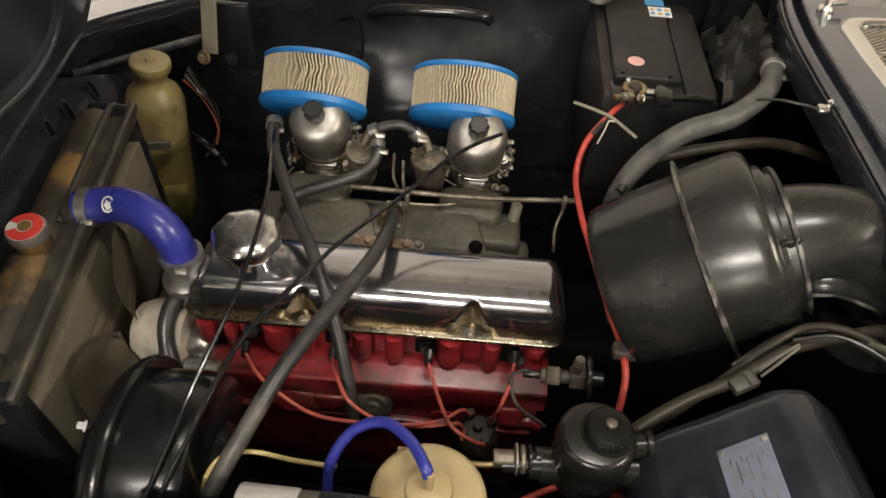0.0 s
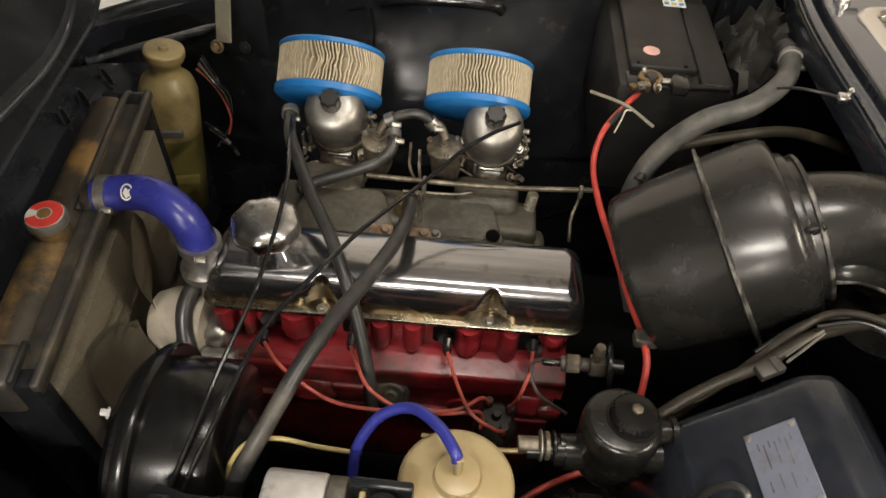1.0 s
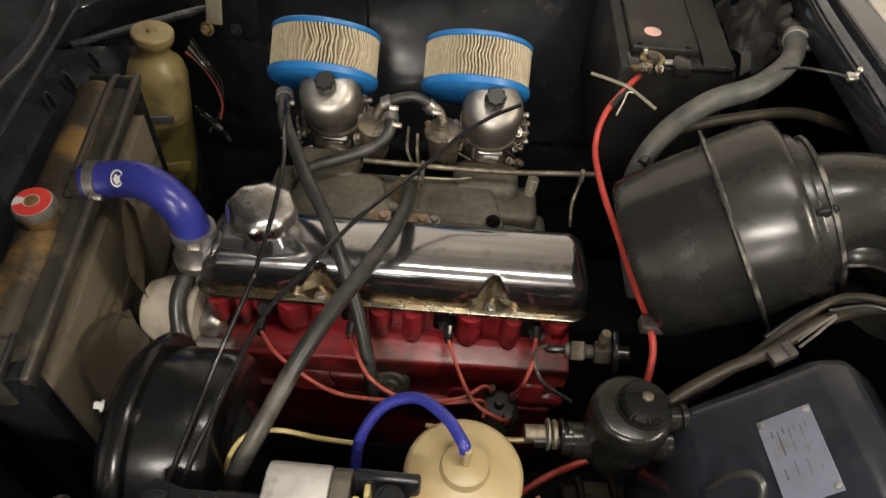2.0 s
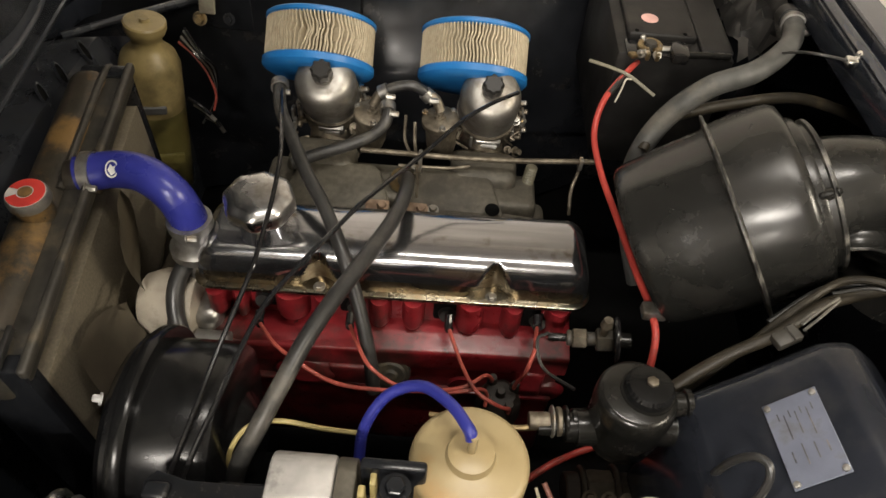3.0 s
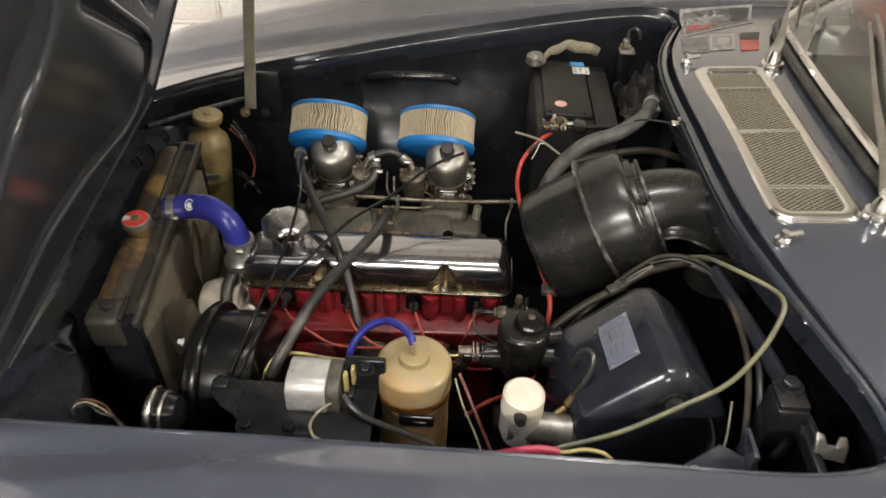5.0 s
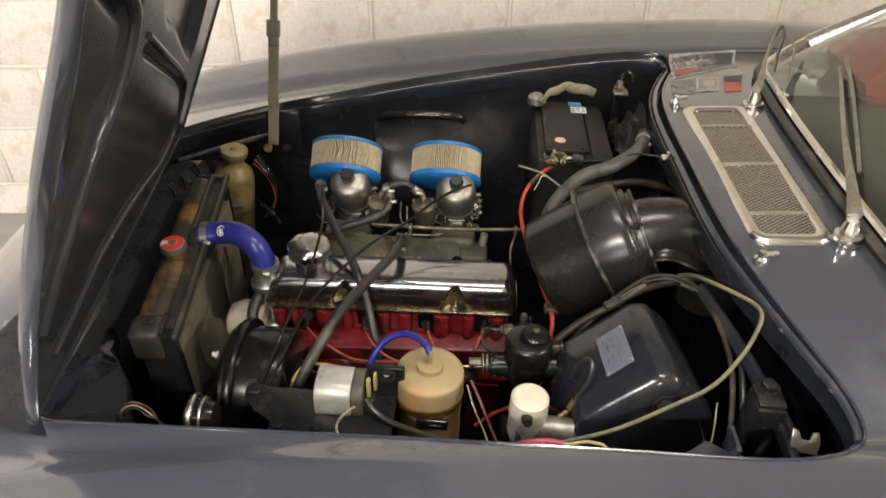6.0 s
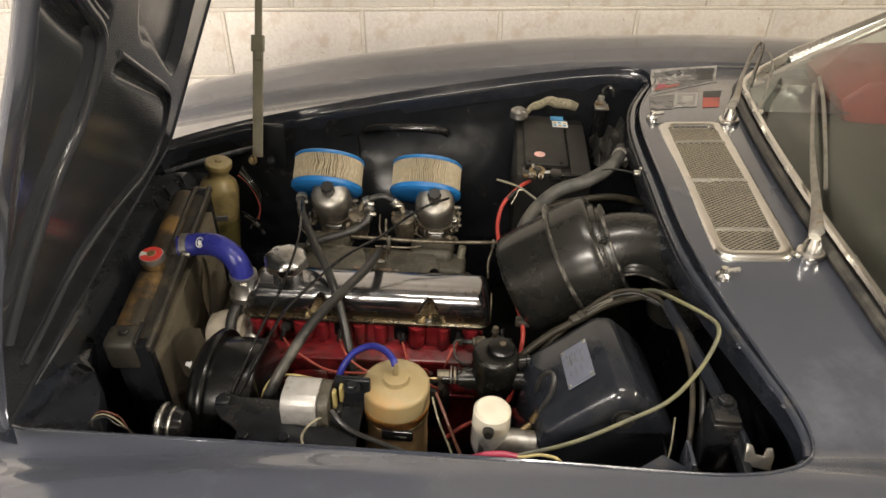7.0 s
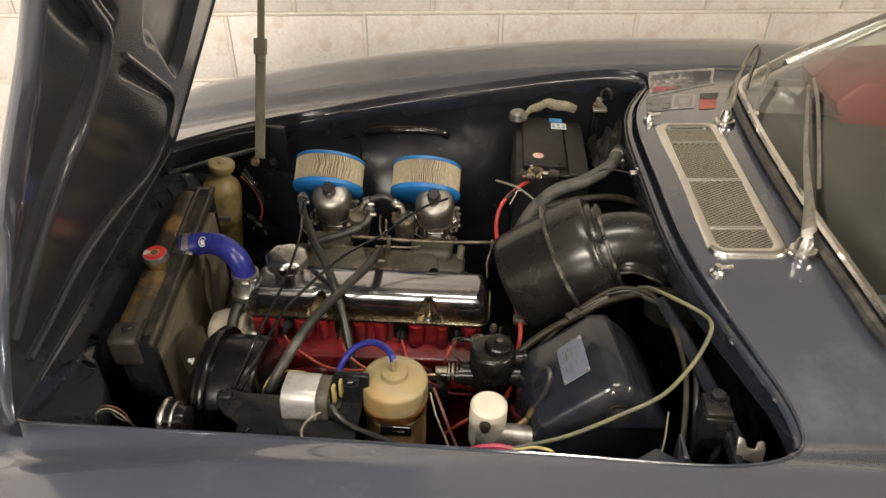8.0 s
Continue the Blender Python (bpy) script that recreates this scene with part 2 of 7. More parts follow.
    labelw=mat("label_white", (0.75, 0.75, 0.73), rough=0.4),
    labelp2=mat("worn_print", (0.34, 0.33, 0.32), (0.24, 0.235, 0.23), rough=0.3, scale=60),
    decal=mat("faded_print", (0.10, 0.10, 0.102), (0.07, 0.07, 0.073), rough=0.3, scale=50, stain=(0.17, 0.16, 0.155), stain_scale=40, stain_amount=0.3),
    labelb=mat("label_blue", (0.05, 0.25, 0.5), rough=0.4),
    labelp=mat("label_pink", (0.72, 0.42, 0.38), rough=0.4),
    ink=mat("dark_ink", (0.06, 0.06, 0.06), rough=0.5),
)


def glass_material():
    m = bpy.data.materials.new("glass")
    m.use_nodes = True
    b = m.node_tree.nodes["Principled BSDF"]
    b.inputs["Base Color"].default_value = (0.68, 0.73, 0.68, 1)
    b.inputs["Roughness"].default_value, b.inputs["Transmission Weight"].default_value, b.inputs["IOR"].default_value = 0.02, 1.0, 1.45
    return m


M["glass"] = glass_material()


# ---------------------------------------------------------------- mesh helpers
def thing(name, at, label, category, group="", kind=""):
    ob = new(name)
    ob.empty_display_size = 0.05
    ob.location = at
    return tagged(ob, label, category, group, kind)


def part(name, bm, material, parent=None, label="", smooth=35.0):
    me = bpy.data.meshes.new(name)
    bm.normal_update()
    bm.to_mesh(me)
    bm.free()
    for p in me.polygons:
        p.use_smooth = smooth > 0
    if smooth > 0:
        me.set_sharp_from_angle(angle=radians(smooth))
    for one in (material if isinstance(material, (list, tuple)) else [material]):
        me.materials.append(M[one])
    ob = new(name, me)
    if parent is not None:
        ob.parent = parent
        root = Matrix.Identity(4)
        up = parent
        while up is not None:
            root = up.matrix_basis.copy() @ root if up.parent is None else up.matrix_parent_inverse @ up.matrix_basis @ root
            up = up.parent
        ob.matrix_parent_inverse = root.inverted()
    if label:
        ob["label"] = label
    return ob


def add(bm, other, m=None):
    """Adds a bmesh to another one and frees it."""
    tmp = bpy.data.meshes.new("tmp")
    if m is not None:
        other.transform(m)
    other.to_mesh(tmp)
    other.free()
    bm.from_mesh(tmp)
    bpy.data.meshes.remove(tmp)
    return bm


def box(c, s, bevel=0.004, seg=2, m=None):
    bm = bmesh.new()
    bmesh.ops.create_cube(bm, size=1, matrix=Matrix.LocRotScale(None, None, Vector(s)))
    if bevel:
        bmesh.ops.bevel(bm, geom=bm.edges[:], offset=min(bevel, min(s) * 0.45), segments=seg, profile=0.5, affect="EDGES")
    bm.transform(Matrix.Translation(c) if m is None else m @ Matrix.Translation(c))
    return bm


def axis(p, d, spin=0.0):
    """A pose at p whose z axis points along d."""
    return Matrix.Translation(p) @ Vector(d).to_track_quat("Z", "Y").to_matrix().to_4x4() @ pose(0, 0, 0, 0, 0, spin)


def lathe(profile, m=None, n=32, lobes=0, lobe=0.0):
    """Turns (radius, height) rows round z; ends with radius 0 close it."""
    bm = bmesh.new()
    rings = []
    for r, h in profile:
        if r < 1e-6:
            rings.append([bm.verts.new((0, 0, h))])
        else:
            ring = []
            for i in range(n):
                a = 2 * math.pi * i / n
                k = r * (1 + lobe * math.cos(lobes * a)) if lobes else r
                ring.append(bm.verts.new((k * math.cos(a), k * math.sin(a), h)))
            rings.append(ring)
    for a, b in zip(rings, rings[1:]):
        for i in range(n):
            j = (i + 1) % n
            if len(a) == 1 and len(b) > 1:
                bm.faces.new((a[0], b[j], b[i]))
            elif len(b) == 1 and len(a) > 1:
                bm.faces.new((a[i], a[j], b[0]))
            elif len(a) > 1:
                bm.faces.new((a[i], a[j], b[j], b[i]))
    bmesh.ops.recalc_face_normals(bm, faces=bm.faces[:])
    if m is not None:
        bm.transform(m)
    return bm


def smooth_path(pts, per=8):
    """A Catmull-Rom curve through the points."""
    p = [Vector(q) for q in pts]
    if len(p) == 2:
        return [p[0].lerp(p[1], i / per) for i in range(per + 1)]
    p = [2 * p[0] - p[1]] + p + [2 * p[-1] - p[-2]]
    out = []
    for i in range(1, len(p) - 2):
        a, b, c, d = p[i - 1:i + 3]
        for k in range(per):
            t = k / per
            out.append(0.5 * (2 * b + (c - a) * t + (2 * a - 5 * b + 4 * c - d) * t * t + (3 * b - a - 3 * c + d) * t ** 3))
    out.append(p[-2])
    return out


def tube(pts, r, n=10, per=8, flat=1.0, ends=True):
    """A hose or wire of radius r (a number, or one for each given point) along a smooth path."""
    path = smooth_path(pts, per)
    bm = bmesh.new()
    rings = []
    side = None
    for i, q in enumerate(path):
        d = (path[min(i + 1, len(path) - 1)] - path[max(i - 1, 0)]).normalized()
        if side is None:
            side = d.orthogonal().normalized()
        side = (side - d * side.dot(d)).normalized()
        up = d.cross(side)
        if isinstance(r, (int, float)):
            k = r
        else:
            f = i / per
            k0 = min(int(f), len(r) - 2)
            k = r[k0] + (r[k0 + 1] - r[k0]) * (f - k0)
        rings.append([bm.verts.new(q + side * k * math.cos(2 * math.pi * j / n) + up * k * flat * math.sin(2 * math.pi * j / n)) for j in range(n)])
    for a, b in zip(rings, rings[1:]):
        for j in range(n):
            bm.faces.new((a[j], a[(j + 1) % n], b[(j + 1) % n], b[j]))
    if ends:
        bm.faces.new(rings[0][::-1])
        bm.faces.new(rings[-1])
    bmesh.ops.recalc_face_normals(bm, faces=bm.faces[:])
    return bm


def prism(poly, m, depth, bevel=0.0):
    """A flat outline in the xy plane of m, drawn out along its z."""
    bm = bmesh.new()
    lo = [bm.verts.new((x, y, 0)) for x, y in poly]
    hi = [bm.verts.new((x, y, depth)) for x, y in poly]
    bm.faces.new(lo[::-1])
    bm.faces.new(hi)
    for i in range(len(poly)):
        j = (i + 1) % len(poly)
        bm.faces.new((lo[i], lo[j], hi[j], hi[i]))
    bmesh.ops.recalc_face_normals(bm, faces=bm.faces[:])
    if bevel:
        bmesh.ops.bevel(bm, geom=bm.edges[:], offset=bevel, segments=2, profile=0.5, affect="EDGES")
    bm.transform(m)
    return bm


def rounded(w, h, r, n=6):
    out = []
    for cx, cy, a0 in ((w / 2 - r, h / 2 - r, 0), (-w / 2 + r, h / 2 - r, 90), (-w / 2 + r, -h / 2 + r, 180), (w / 2 - r, -h / 2 + r, 270)):
        for i in range(n + 1):
            a = radians(a0 + 90 * i / n)
            out.append((cx + r * math.cos(a), cy + r * math.sin(a)))
    return out


def strip(rows, close=False):
    """A sheet through rows of points."""
    bm = bmesh.new()
    v = [[bm.verts.new(p) for p in row] for row in rows]
    for a, b in zip(v, v[1:]):
        k = len(a)
        for j in range(k if close else k - 1):
            bm.faces.new((a[j], a[(j + 1) % k], b[(j + 1) % k], b[j]))
    return bm


def hexbolt(p, d, r=0.007, h=0.006):
    bm = lathe([(0, 0), (r * 1.5, 0), (r * 1.5, 0.0015), (r * 0.98, 0.0016)], None, 16)
    add(bm, lathe([(r, 0.001), (r, h * 0.85), (r * 0.85, h), (0, h)], None, 6))
    bm.transform(axis(p, d))
    return bm


# ---------------------------------------------------------------- the car's skin
MID = 0.705


def crest(x):
    return 0.904 + 0.142 * x - 0.08 * x * x - (0.7 * (-0.76 - x) ** 1.6 if x < -0.76 else 0.0)


def skin(x, y):
    """The height of the car's outer skin."""
    v = abs(y - MID)
    base = crest(x) - 0.03
    if v < 0.54:
        return base + 0.04 * (1 - (v / 0.54) ** 2)
    if v < 0.61:
        u = (v - 0.54) / 0.07
        return base + 0.020 * u * u * (3 - 2 * u)
    if v < 0.72:
        u = (v - 0.61) / 0.11
        return base + 0.020 + 0.010 * math.sin(0.5 * math.pi * u)
    return base + 0.03 - 2.2 * (v - 0.72) ** 2


# half of the bonnet opening's outline, from the front to the middle of its rear edge
HALF = [(-0.80, 0.0), (-0.795, 0.25), (-0.76, 0.37), (-0.69, 0.425), (-0.53, 0.487), (-0.36, 0.520), (-0.13, 0.548), (0.13, 0.566),
        (0.30, 0.580), (0.38, 0.580), (0.425, 0.568), (0.444, 0.535), (0.436, 0.49), (0.411, 0.426), (0.376, 0.319), (0.352, 0.21), (0.342, 0.10), (0.340, 0.0)]


# the near half, whose front corner is rounder
NEAR = [(-0.735, 0.0), (-0.730, 0.20), (-0.714, 0.29), (-0.692, 0.347), (-0.654, 0.426), (-0.61, 0.474), (-0.567, 0.497), (-0.53, 0.503), (-0.443, 0.514), (-0.36, 0.524)] + HALF[6:]
FAR = [(-0.735, 0.0), (-0.735, 0.25), (-0.722, 0.37)] + HALF[3:]


def far_shift(x):
    return float(np.interp(x, (-0.80, -0.69, -0.55, -0.42, -0.30, -0.18, -0.04), (-0.03, -0.038, -0.041, -0.046, -0.038, -0.019, 0.0)))


def rear_shift(v, far):
    k = float(np.interp(v, (0.0, 0.10, 0.21, 0.32, 0.43, 0.49, 0.535, 0.57), (0.022, 0.024, 0.024, 0.021, 0.015, 0.009, 0.005, 0.002)))
    return k * max(0.0, 1 - v / 0.32) if far else k


def opening(per=5):
    a = smooth_path([(x + (rear_shift(v, False) if x > 0.33 and v < 0.57 else 0.0), MID - v - (float(np.interp(x, (-0.15, 0.0, 0.13, 0.26, 0.37, 0.425), (0.0, 0.006, 0.015, 0.020, 0.016, 0.004))) if v > 0.5 else 0.0), 0) for x, v in NEAR], per)
    b = smooth_path([(x + (rear_shift(v, True) if x > 0.33 and v < 0.57 else 0.0), MID + v + (far_shift(x) if v > 0.3 else 0.0), 0) for x, v in FAR], per)
    return [(p.x, p.y) for p in a] + [(p.x, p.y) for p in b[-2:0:-1]]


# ---------------------------------------------------------------- the garage
def slab(name, c, s, material, label, category):
    return tagged(part(name, box(c, s, 0), material, None, "", 0), label, category, kind="structure")


WALL_Y = 1.88
slab("floor", (0.5, -2.6, -0.05), (7.4, 9.4, 0.1), "concrete", "grey worn concrete garage floor", "floor")
slab("ceiling", (0.5, -2.6, 2.75), (7.4, 9.4, 0.1), "soffit", "plain grey garage ceiling with tube lamps", "ceiling")
slab("wall_south", (0.5, -7.2, 1.35), (7.4, 0.12, 2.7), "plaster", "plain pale painted garage wall", "wall")
slab("wall_east", (4.1, -2.6, 1.35), (0.12, 9.2, 2.7), "plaster", "plain pale painted garage end wall", "wall")
slab("wall_west", (-3.1, -2.6, 1.35), (0.12, 9.2, 2.7), "plaster", "plain pale painted garage end wall", "wall")
WALL = Matrix.Translation((-0.37, WALL_Y, 0.842)) @ pose(0, 0, 0, 0, -1.6, 6.0)
wall_north = tagged(part("wall_north", box((0.9, 0.0655, 0.55), (8.0, 0.12, 2.9), 0, 1, WALL), "mortar", None, "", 0), "cream painted concrete block wall with shallow joints", "wall", kind="structure")


# ---------------------------------------------------------------- the car
car = thing("car", (0, MID, 0), "dark blue-grey classic coupe with its front-hinged bonnet open", "car")


def body_skin():
    hole = opening()
    n = len(hole)
    rows = []
    for k in range(37):
        t = k / 36
        row = []
        for i, (x, y) in enumerate(hole):
            # the outer border: the nose, the wings' crests and the scuttle
            vx, vy = x + 0.17, y - MID
            ex, ey = (0.75 if vx > 0 else 1.15), 0.80
            s = 1 / max(abs(vx) / ex, abs(vy) / ey, 1e-6)
            ox, oy = -0.17 + vx * s, MID + vy * s
            px, py = x + (ox - x) * t, y + (oy - y) * t
            row.append((px, py, skin(px, py)))
        rows.append(row)
    lip = [(x, y, skin(x, y)) for x, y in hole]
    c = Vector((-0.17, MID, 0))

    def inset(d, dz):
        out = []
        for i, p in enumerate(lip):
            a, b = Vector(lip[i - 1]), Vector(lip[(i + 1) % n])
            tan = (b - a)
            nor = Vector((tan.y, -tan.x, 0)).normalized()
            if nor.dot(c - Vector(p)) < 0:
                nor = -nor
            nor.z = 0
            wide = min(1.0, max(0.12, (p[1] - 0.20) / 0.28))
            out.append(tuple(Vector(p) + nor * d * wide + Vector((0, 0, dz))))
        return out

    gutter = [inset(0.0, 0.0), inset(0.002, -0.004), inset(0.003, -0.014), inset(0.007, -0.018), inset(0.018, -0.018), inset(0.022, -0.012), inset(0.025, -0.012), inset(0.027, -0.018), inset(0.027, -0.045)]
    bm = strip(rows, True)
    return bm, strip(gutter, True), inset


bm, gut, inset = body_skin()
bmesh.ops.recalc_face_normals(bm, faces=bm.faces[:])
for fc in bm.faces:
    if fc.normal.z < 0:
        fc.normal_flip()
part("body", bm, "paint", car, "dark blue-grey gloss paint on wings and scuttle", 40)
bmesh.ops.solidify(gut, geom=gut.faces[:], thickness=0.002)
part("bonnet_gutter", gut, "gutter", car, "dark gloss gutter round the bonnet opening", 40)


lip_line = inset(0.0005, 0.0008)
part("opening_lip", tube(lip_line[::2] + [lip_line[0]], 0.0021, 8, 2), "gutter", car, "rolled edge round the bonnet opening")


def side_skin(sign):
    rows = []
    for k in range(9):
        v, z0 = ((0.80, 0), (0.83, 0.06), (0.845, 0.13), (0.85, 0.22), (0.85, 0.32), (0.845, 0.42), (0.83, 0.52), (0.8, 0.6), (0.76, 0.66))[k]
        rows.append([(x, MID + sign * v, skin(x, MID + 0.8) - z0) for x in np.linspace(-1.32, 1.9, 30)])
    return strip(rows)


for s in (-1, 1):
    part("wing_side", side_skin(s), "paint", car)
    rows = [[(x, MID + s * v, skin(x, MID + v)) for x in np.linspace(0.58, 1.9, 14)] for v in (0.58, 0.64, 0.7, 0.74, 0.78, 0.80)]
    part("door_top", strip(rows), "paint", car)


# the bay: inner wings, bulkhead, front panel and a near-black sheet below
def bay_wall(pts, z0, thick=0.003):
    rows = [[(x, y, z + dz) for x, y, z in pts] for dz in (0.0, -0.08)] + [[(x, y, z0) for x, y, z in pts]]
    b = strip(rows)
    bmesh.ops.solidify(b, geom=b.faces[:], thickness=thick)
    return b


def inner_wing(sign):
    """The inner wing's sheet: upright under the gutter, then bulging inwards over the wheel."""
    rows = []
    for k in range(12):
        u = k / 11
        row = []
        for x in np.linspace(-0.76, 0.46, 36):
            hv = float(np.interp(x, [p[0] for p in HALF[3:10]], [p[1] for p in HALF[3:10]]))
            hv += far_shift(x) if sign > 0 else 0.0
            top = skin(x, MID + hv) - (0.03 if sign > 0 else 0.085)
            z = top + (0.33 - top) * u
            arch = max(0.0, 1 - ((x + 0.10) / 0.40) ** 2) ** 2
            rise = max(0.0, min(1.0, (u - 0.10) / 0.35))
            bulge = 0.13 * arch * rise * rise * (3 - 2 * rise)
            v = hv - 0.026 - 0.02 * u - bulge * (0.55 + 0.45 * u)
            row.append((x, MID + sign * v, z))
        rows.append(row)
    b = strip(rows)
    return b


part("wing_bead", tube([(-0.245, 1.178, 0.770), (-0.222, 1.172, 0.781), (-0.165, 1.168, 0.788), (-0.095, 1.168, 0.790), (-0.052, 1.174, 0.784), (-0.040, 1.180, 0.774)], 0.0105, 16, 6, 0.8), "gloss", car, "pressed gloss bead on the inner wing")
part("wing_seam", tube([(-0.436, 1.165, 0.704), (-0.40, 1.166, 0.720), (-0.34, 1.167, 0.742), (-0.272, 1.168, 0.764)], 0.0025, 8, 6), "gloss", car)
part("wing_seam", tube([(-0.262, 1.164, 0.765), (-0.256, 1.158, 0.735), (-0.256, 1.15, 0.70), (-0.26, 1.14, 0.65)], 0.0022, 8, 6), "gloss", car)
for s in (-1, 1):
    part("inner_wing", inner_wing(s), "under", car, "gloss black inner wing")
# near-black sheet in place of the shaded depth below the engine
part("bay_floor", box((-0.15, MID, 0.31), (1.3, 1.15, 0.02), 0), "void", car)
part("bulkhead", bay_wall([(0.50, MID - 0.56, 0.9), (0.48, 0.3, 0.90), (0.465, 0.5, 0.905), (0.46, MID, 0.91), (0.465, 0.91, 0.905), (0.48, 1.11, 0.90), (0.50, MID + 0.56, 0.9)], 0.32), "under", car, "black painted bulkhead")
def slam_panel():
    """The sheet between the bonnet's hinge edge and the radiator: a shelf, then a drop."""
    rows = []
    for x, z in ((-0.80, 0.775), (-0.74, 0.778), (-0.67, 0.776), (-0.625, 0.768), (-0.598, 0.752), (-0.582, 0.715), (-0.577, 0.62), (-0.575, 0.33)):
        rows.append([(x, MID + v, min(z + 0.02 * (1 - (v / 0.5) ** 2), skin(x, MID + v) - 0.022) - 0.55 * max(0.0, v - 0.22)) for v in np.linspace(-0.46, 0.42, 45)])
    b = strip(rows)
    bmesh.ops.recalc_face_normals(b, faces=b.faces[:])
    return b


corner = [(-0.588, 0.440, 0.722), (-0.566, 0.385, 0.728), (-0.513, 0.321, 0.735), (-0.489, 0.269, 0.745), (-0.471, 0.231, 0.755), (-0.471, 0.181, 0.765)]
rows = [[(-0.72, p[1] + 0.01, p[2] + 0.045), (-0.64, p[1] + 0.005, p[2] + 0.025), (0.5 * (p[0] - 0.62), p[1], p[2] + 0.008), p, (p[0] + 0.004, p[1], p[2] - 0.006), (p[0] - 0.005, p[1], p[2] - 0.10)] for p in corner]
sheet = strip(rows)
bmesh.ops.solidify(sheet, geom=sheet.faces[:], thickness=0.002)
part("corner_panel", sheet, "gutter", car, "dark pressed front corner panel", 40)
part("slam_panel", slam_panel(), "shelf", car, "black front shelf panel with slotted holes")
for k in range(4):
    o = 0.021 * k
    part("pressed_fold", tube([(-0.66 + 0.3 * o, 0.945 + o, 0.752 - 0.3 * o), (-0.60 + 0.2 * o, 0.985 + 0.9 * o, 0.757 - 0.3 * o), (-0.52, 1.035 + 0.8 * o, 0.765 - 0.3 * o), (-0.455, 1.085 + 0.6 * o, 0.762 - 0.3 * o)], 0.0065 - 0.0007 * k, 10, 5), "shelf", car)

# scuttle vent: bright frame, three mesh fields
GR = Matrix.Translation((0.456, 0.704, 0)) @ pose(0, 0, 0, 0, 0, 0.6)


def grille():
    outer = rounded(0.128, 0.460, 0.026)
    inner = rounded(0.090, 0.418, 0.015)
    mid_o = rounded(0.119, 0.451, 0.023)
    mid_i = rounded(0.097, 0.426, 0.016)

    def up(p, dz):
        x = p[0] * (1 - 0.17 * max(0.0, -p[1] / 0.23) ** 1.5 if p[0] < 0 else 1.0)
        q = GR @ Vector((x, p[1], 0))
        return (q.x, q.y, skin(q.x, q.y) + dz)

    b = strip([[up(p, -0.001) for p in outer], [up(p, 0.003) for p in outer], [up(p, 0.007) for p in mid_o], [up(p, 0.0075) for p in mid_i], [up(p, 0.004) for p in inner], [up(p, -0.006) for p in inner]], True)
    part("vent_frame", b, "trim", car, "bright chrome scuttle vent frame", 50)
    for yy in (0.138, -0.008, -0.154):
        cc = [[up((x, yy + dy), dz) for x in np.linspace(-0.0448, 0.0448, 7)] for dy, dz in ((-0.0042, -0.003), (-0.004, 0.0025), (-0.0015, 0.0042), (0.0015, 0.0042), (0.004, 0.0025), (0.0042, -0.003))]
        part("vent_bar", strip(cc), "trim", car, "", 40)
    # woven mesh of fine diagonal wires
    bb = bmesh.new()
    w = 0.00085
    for sgn in (1, -1):
        k = -0.27
        while k < 0.27:
            seg = []
            for i in range(11):
                x = -0.0446 + 0.0892 * i / 10
                y = k + sgn * x * 0.62
                if abs(y) <= 0.208:
                    seg.append((x, y))
            for i, (p, q) in enumerate(zip(seg, seg[1:])):
                a, c = Vector(up(p, 0.001 + 0.0005 * sgn)), Vector(up(q, 0.001 + 0.0005 * sgn))
                o = Vector((0, w, 0))
                bb.faces.new([bb.verts.new(e) for e in (a - o, c - o, c + o, a + o)])
            k += 0.0066
    tagged(part("vent_mesh", bb, "mesh", car, "fine woven bright mesh", 0), kind="stuff")
    # flat black sheet: the vent well's shade put into colour
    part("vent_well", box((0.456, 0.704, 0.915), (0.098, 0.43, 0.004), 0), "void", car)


grille()

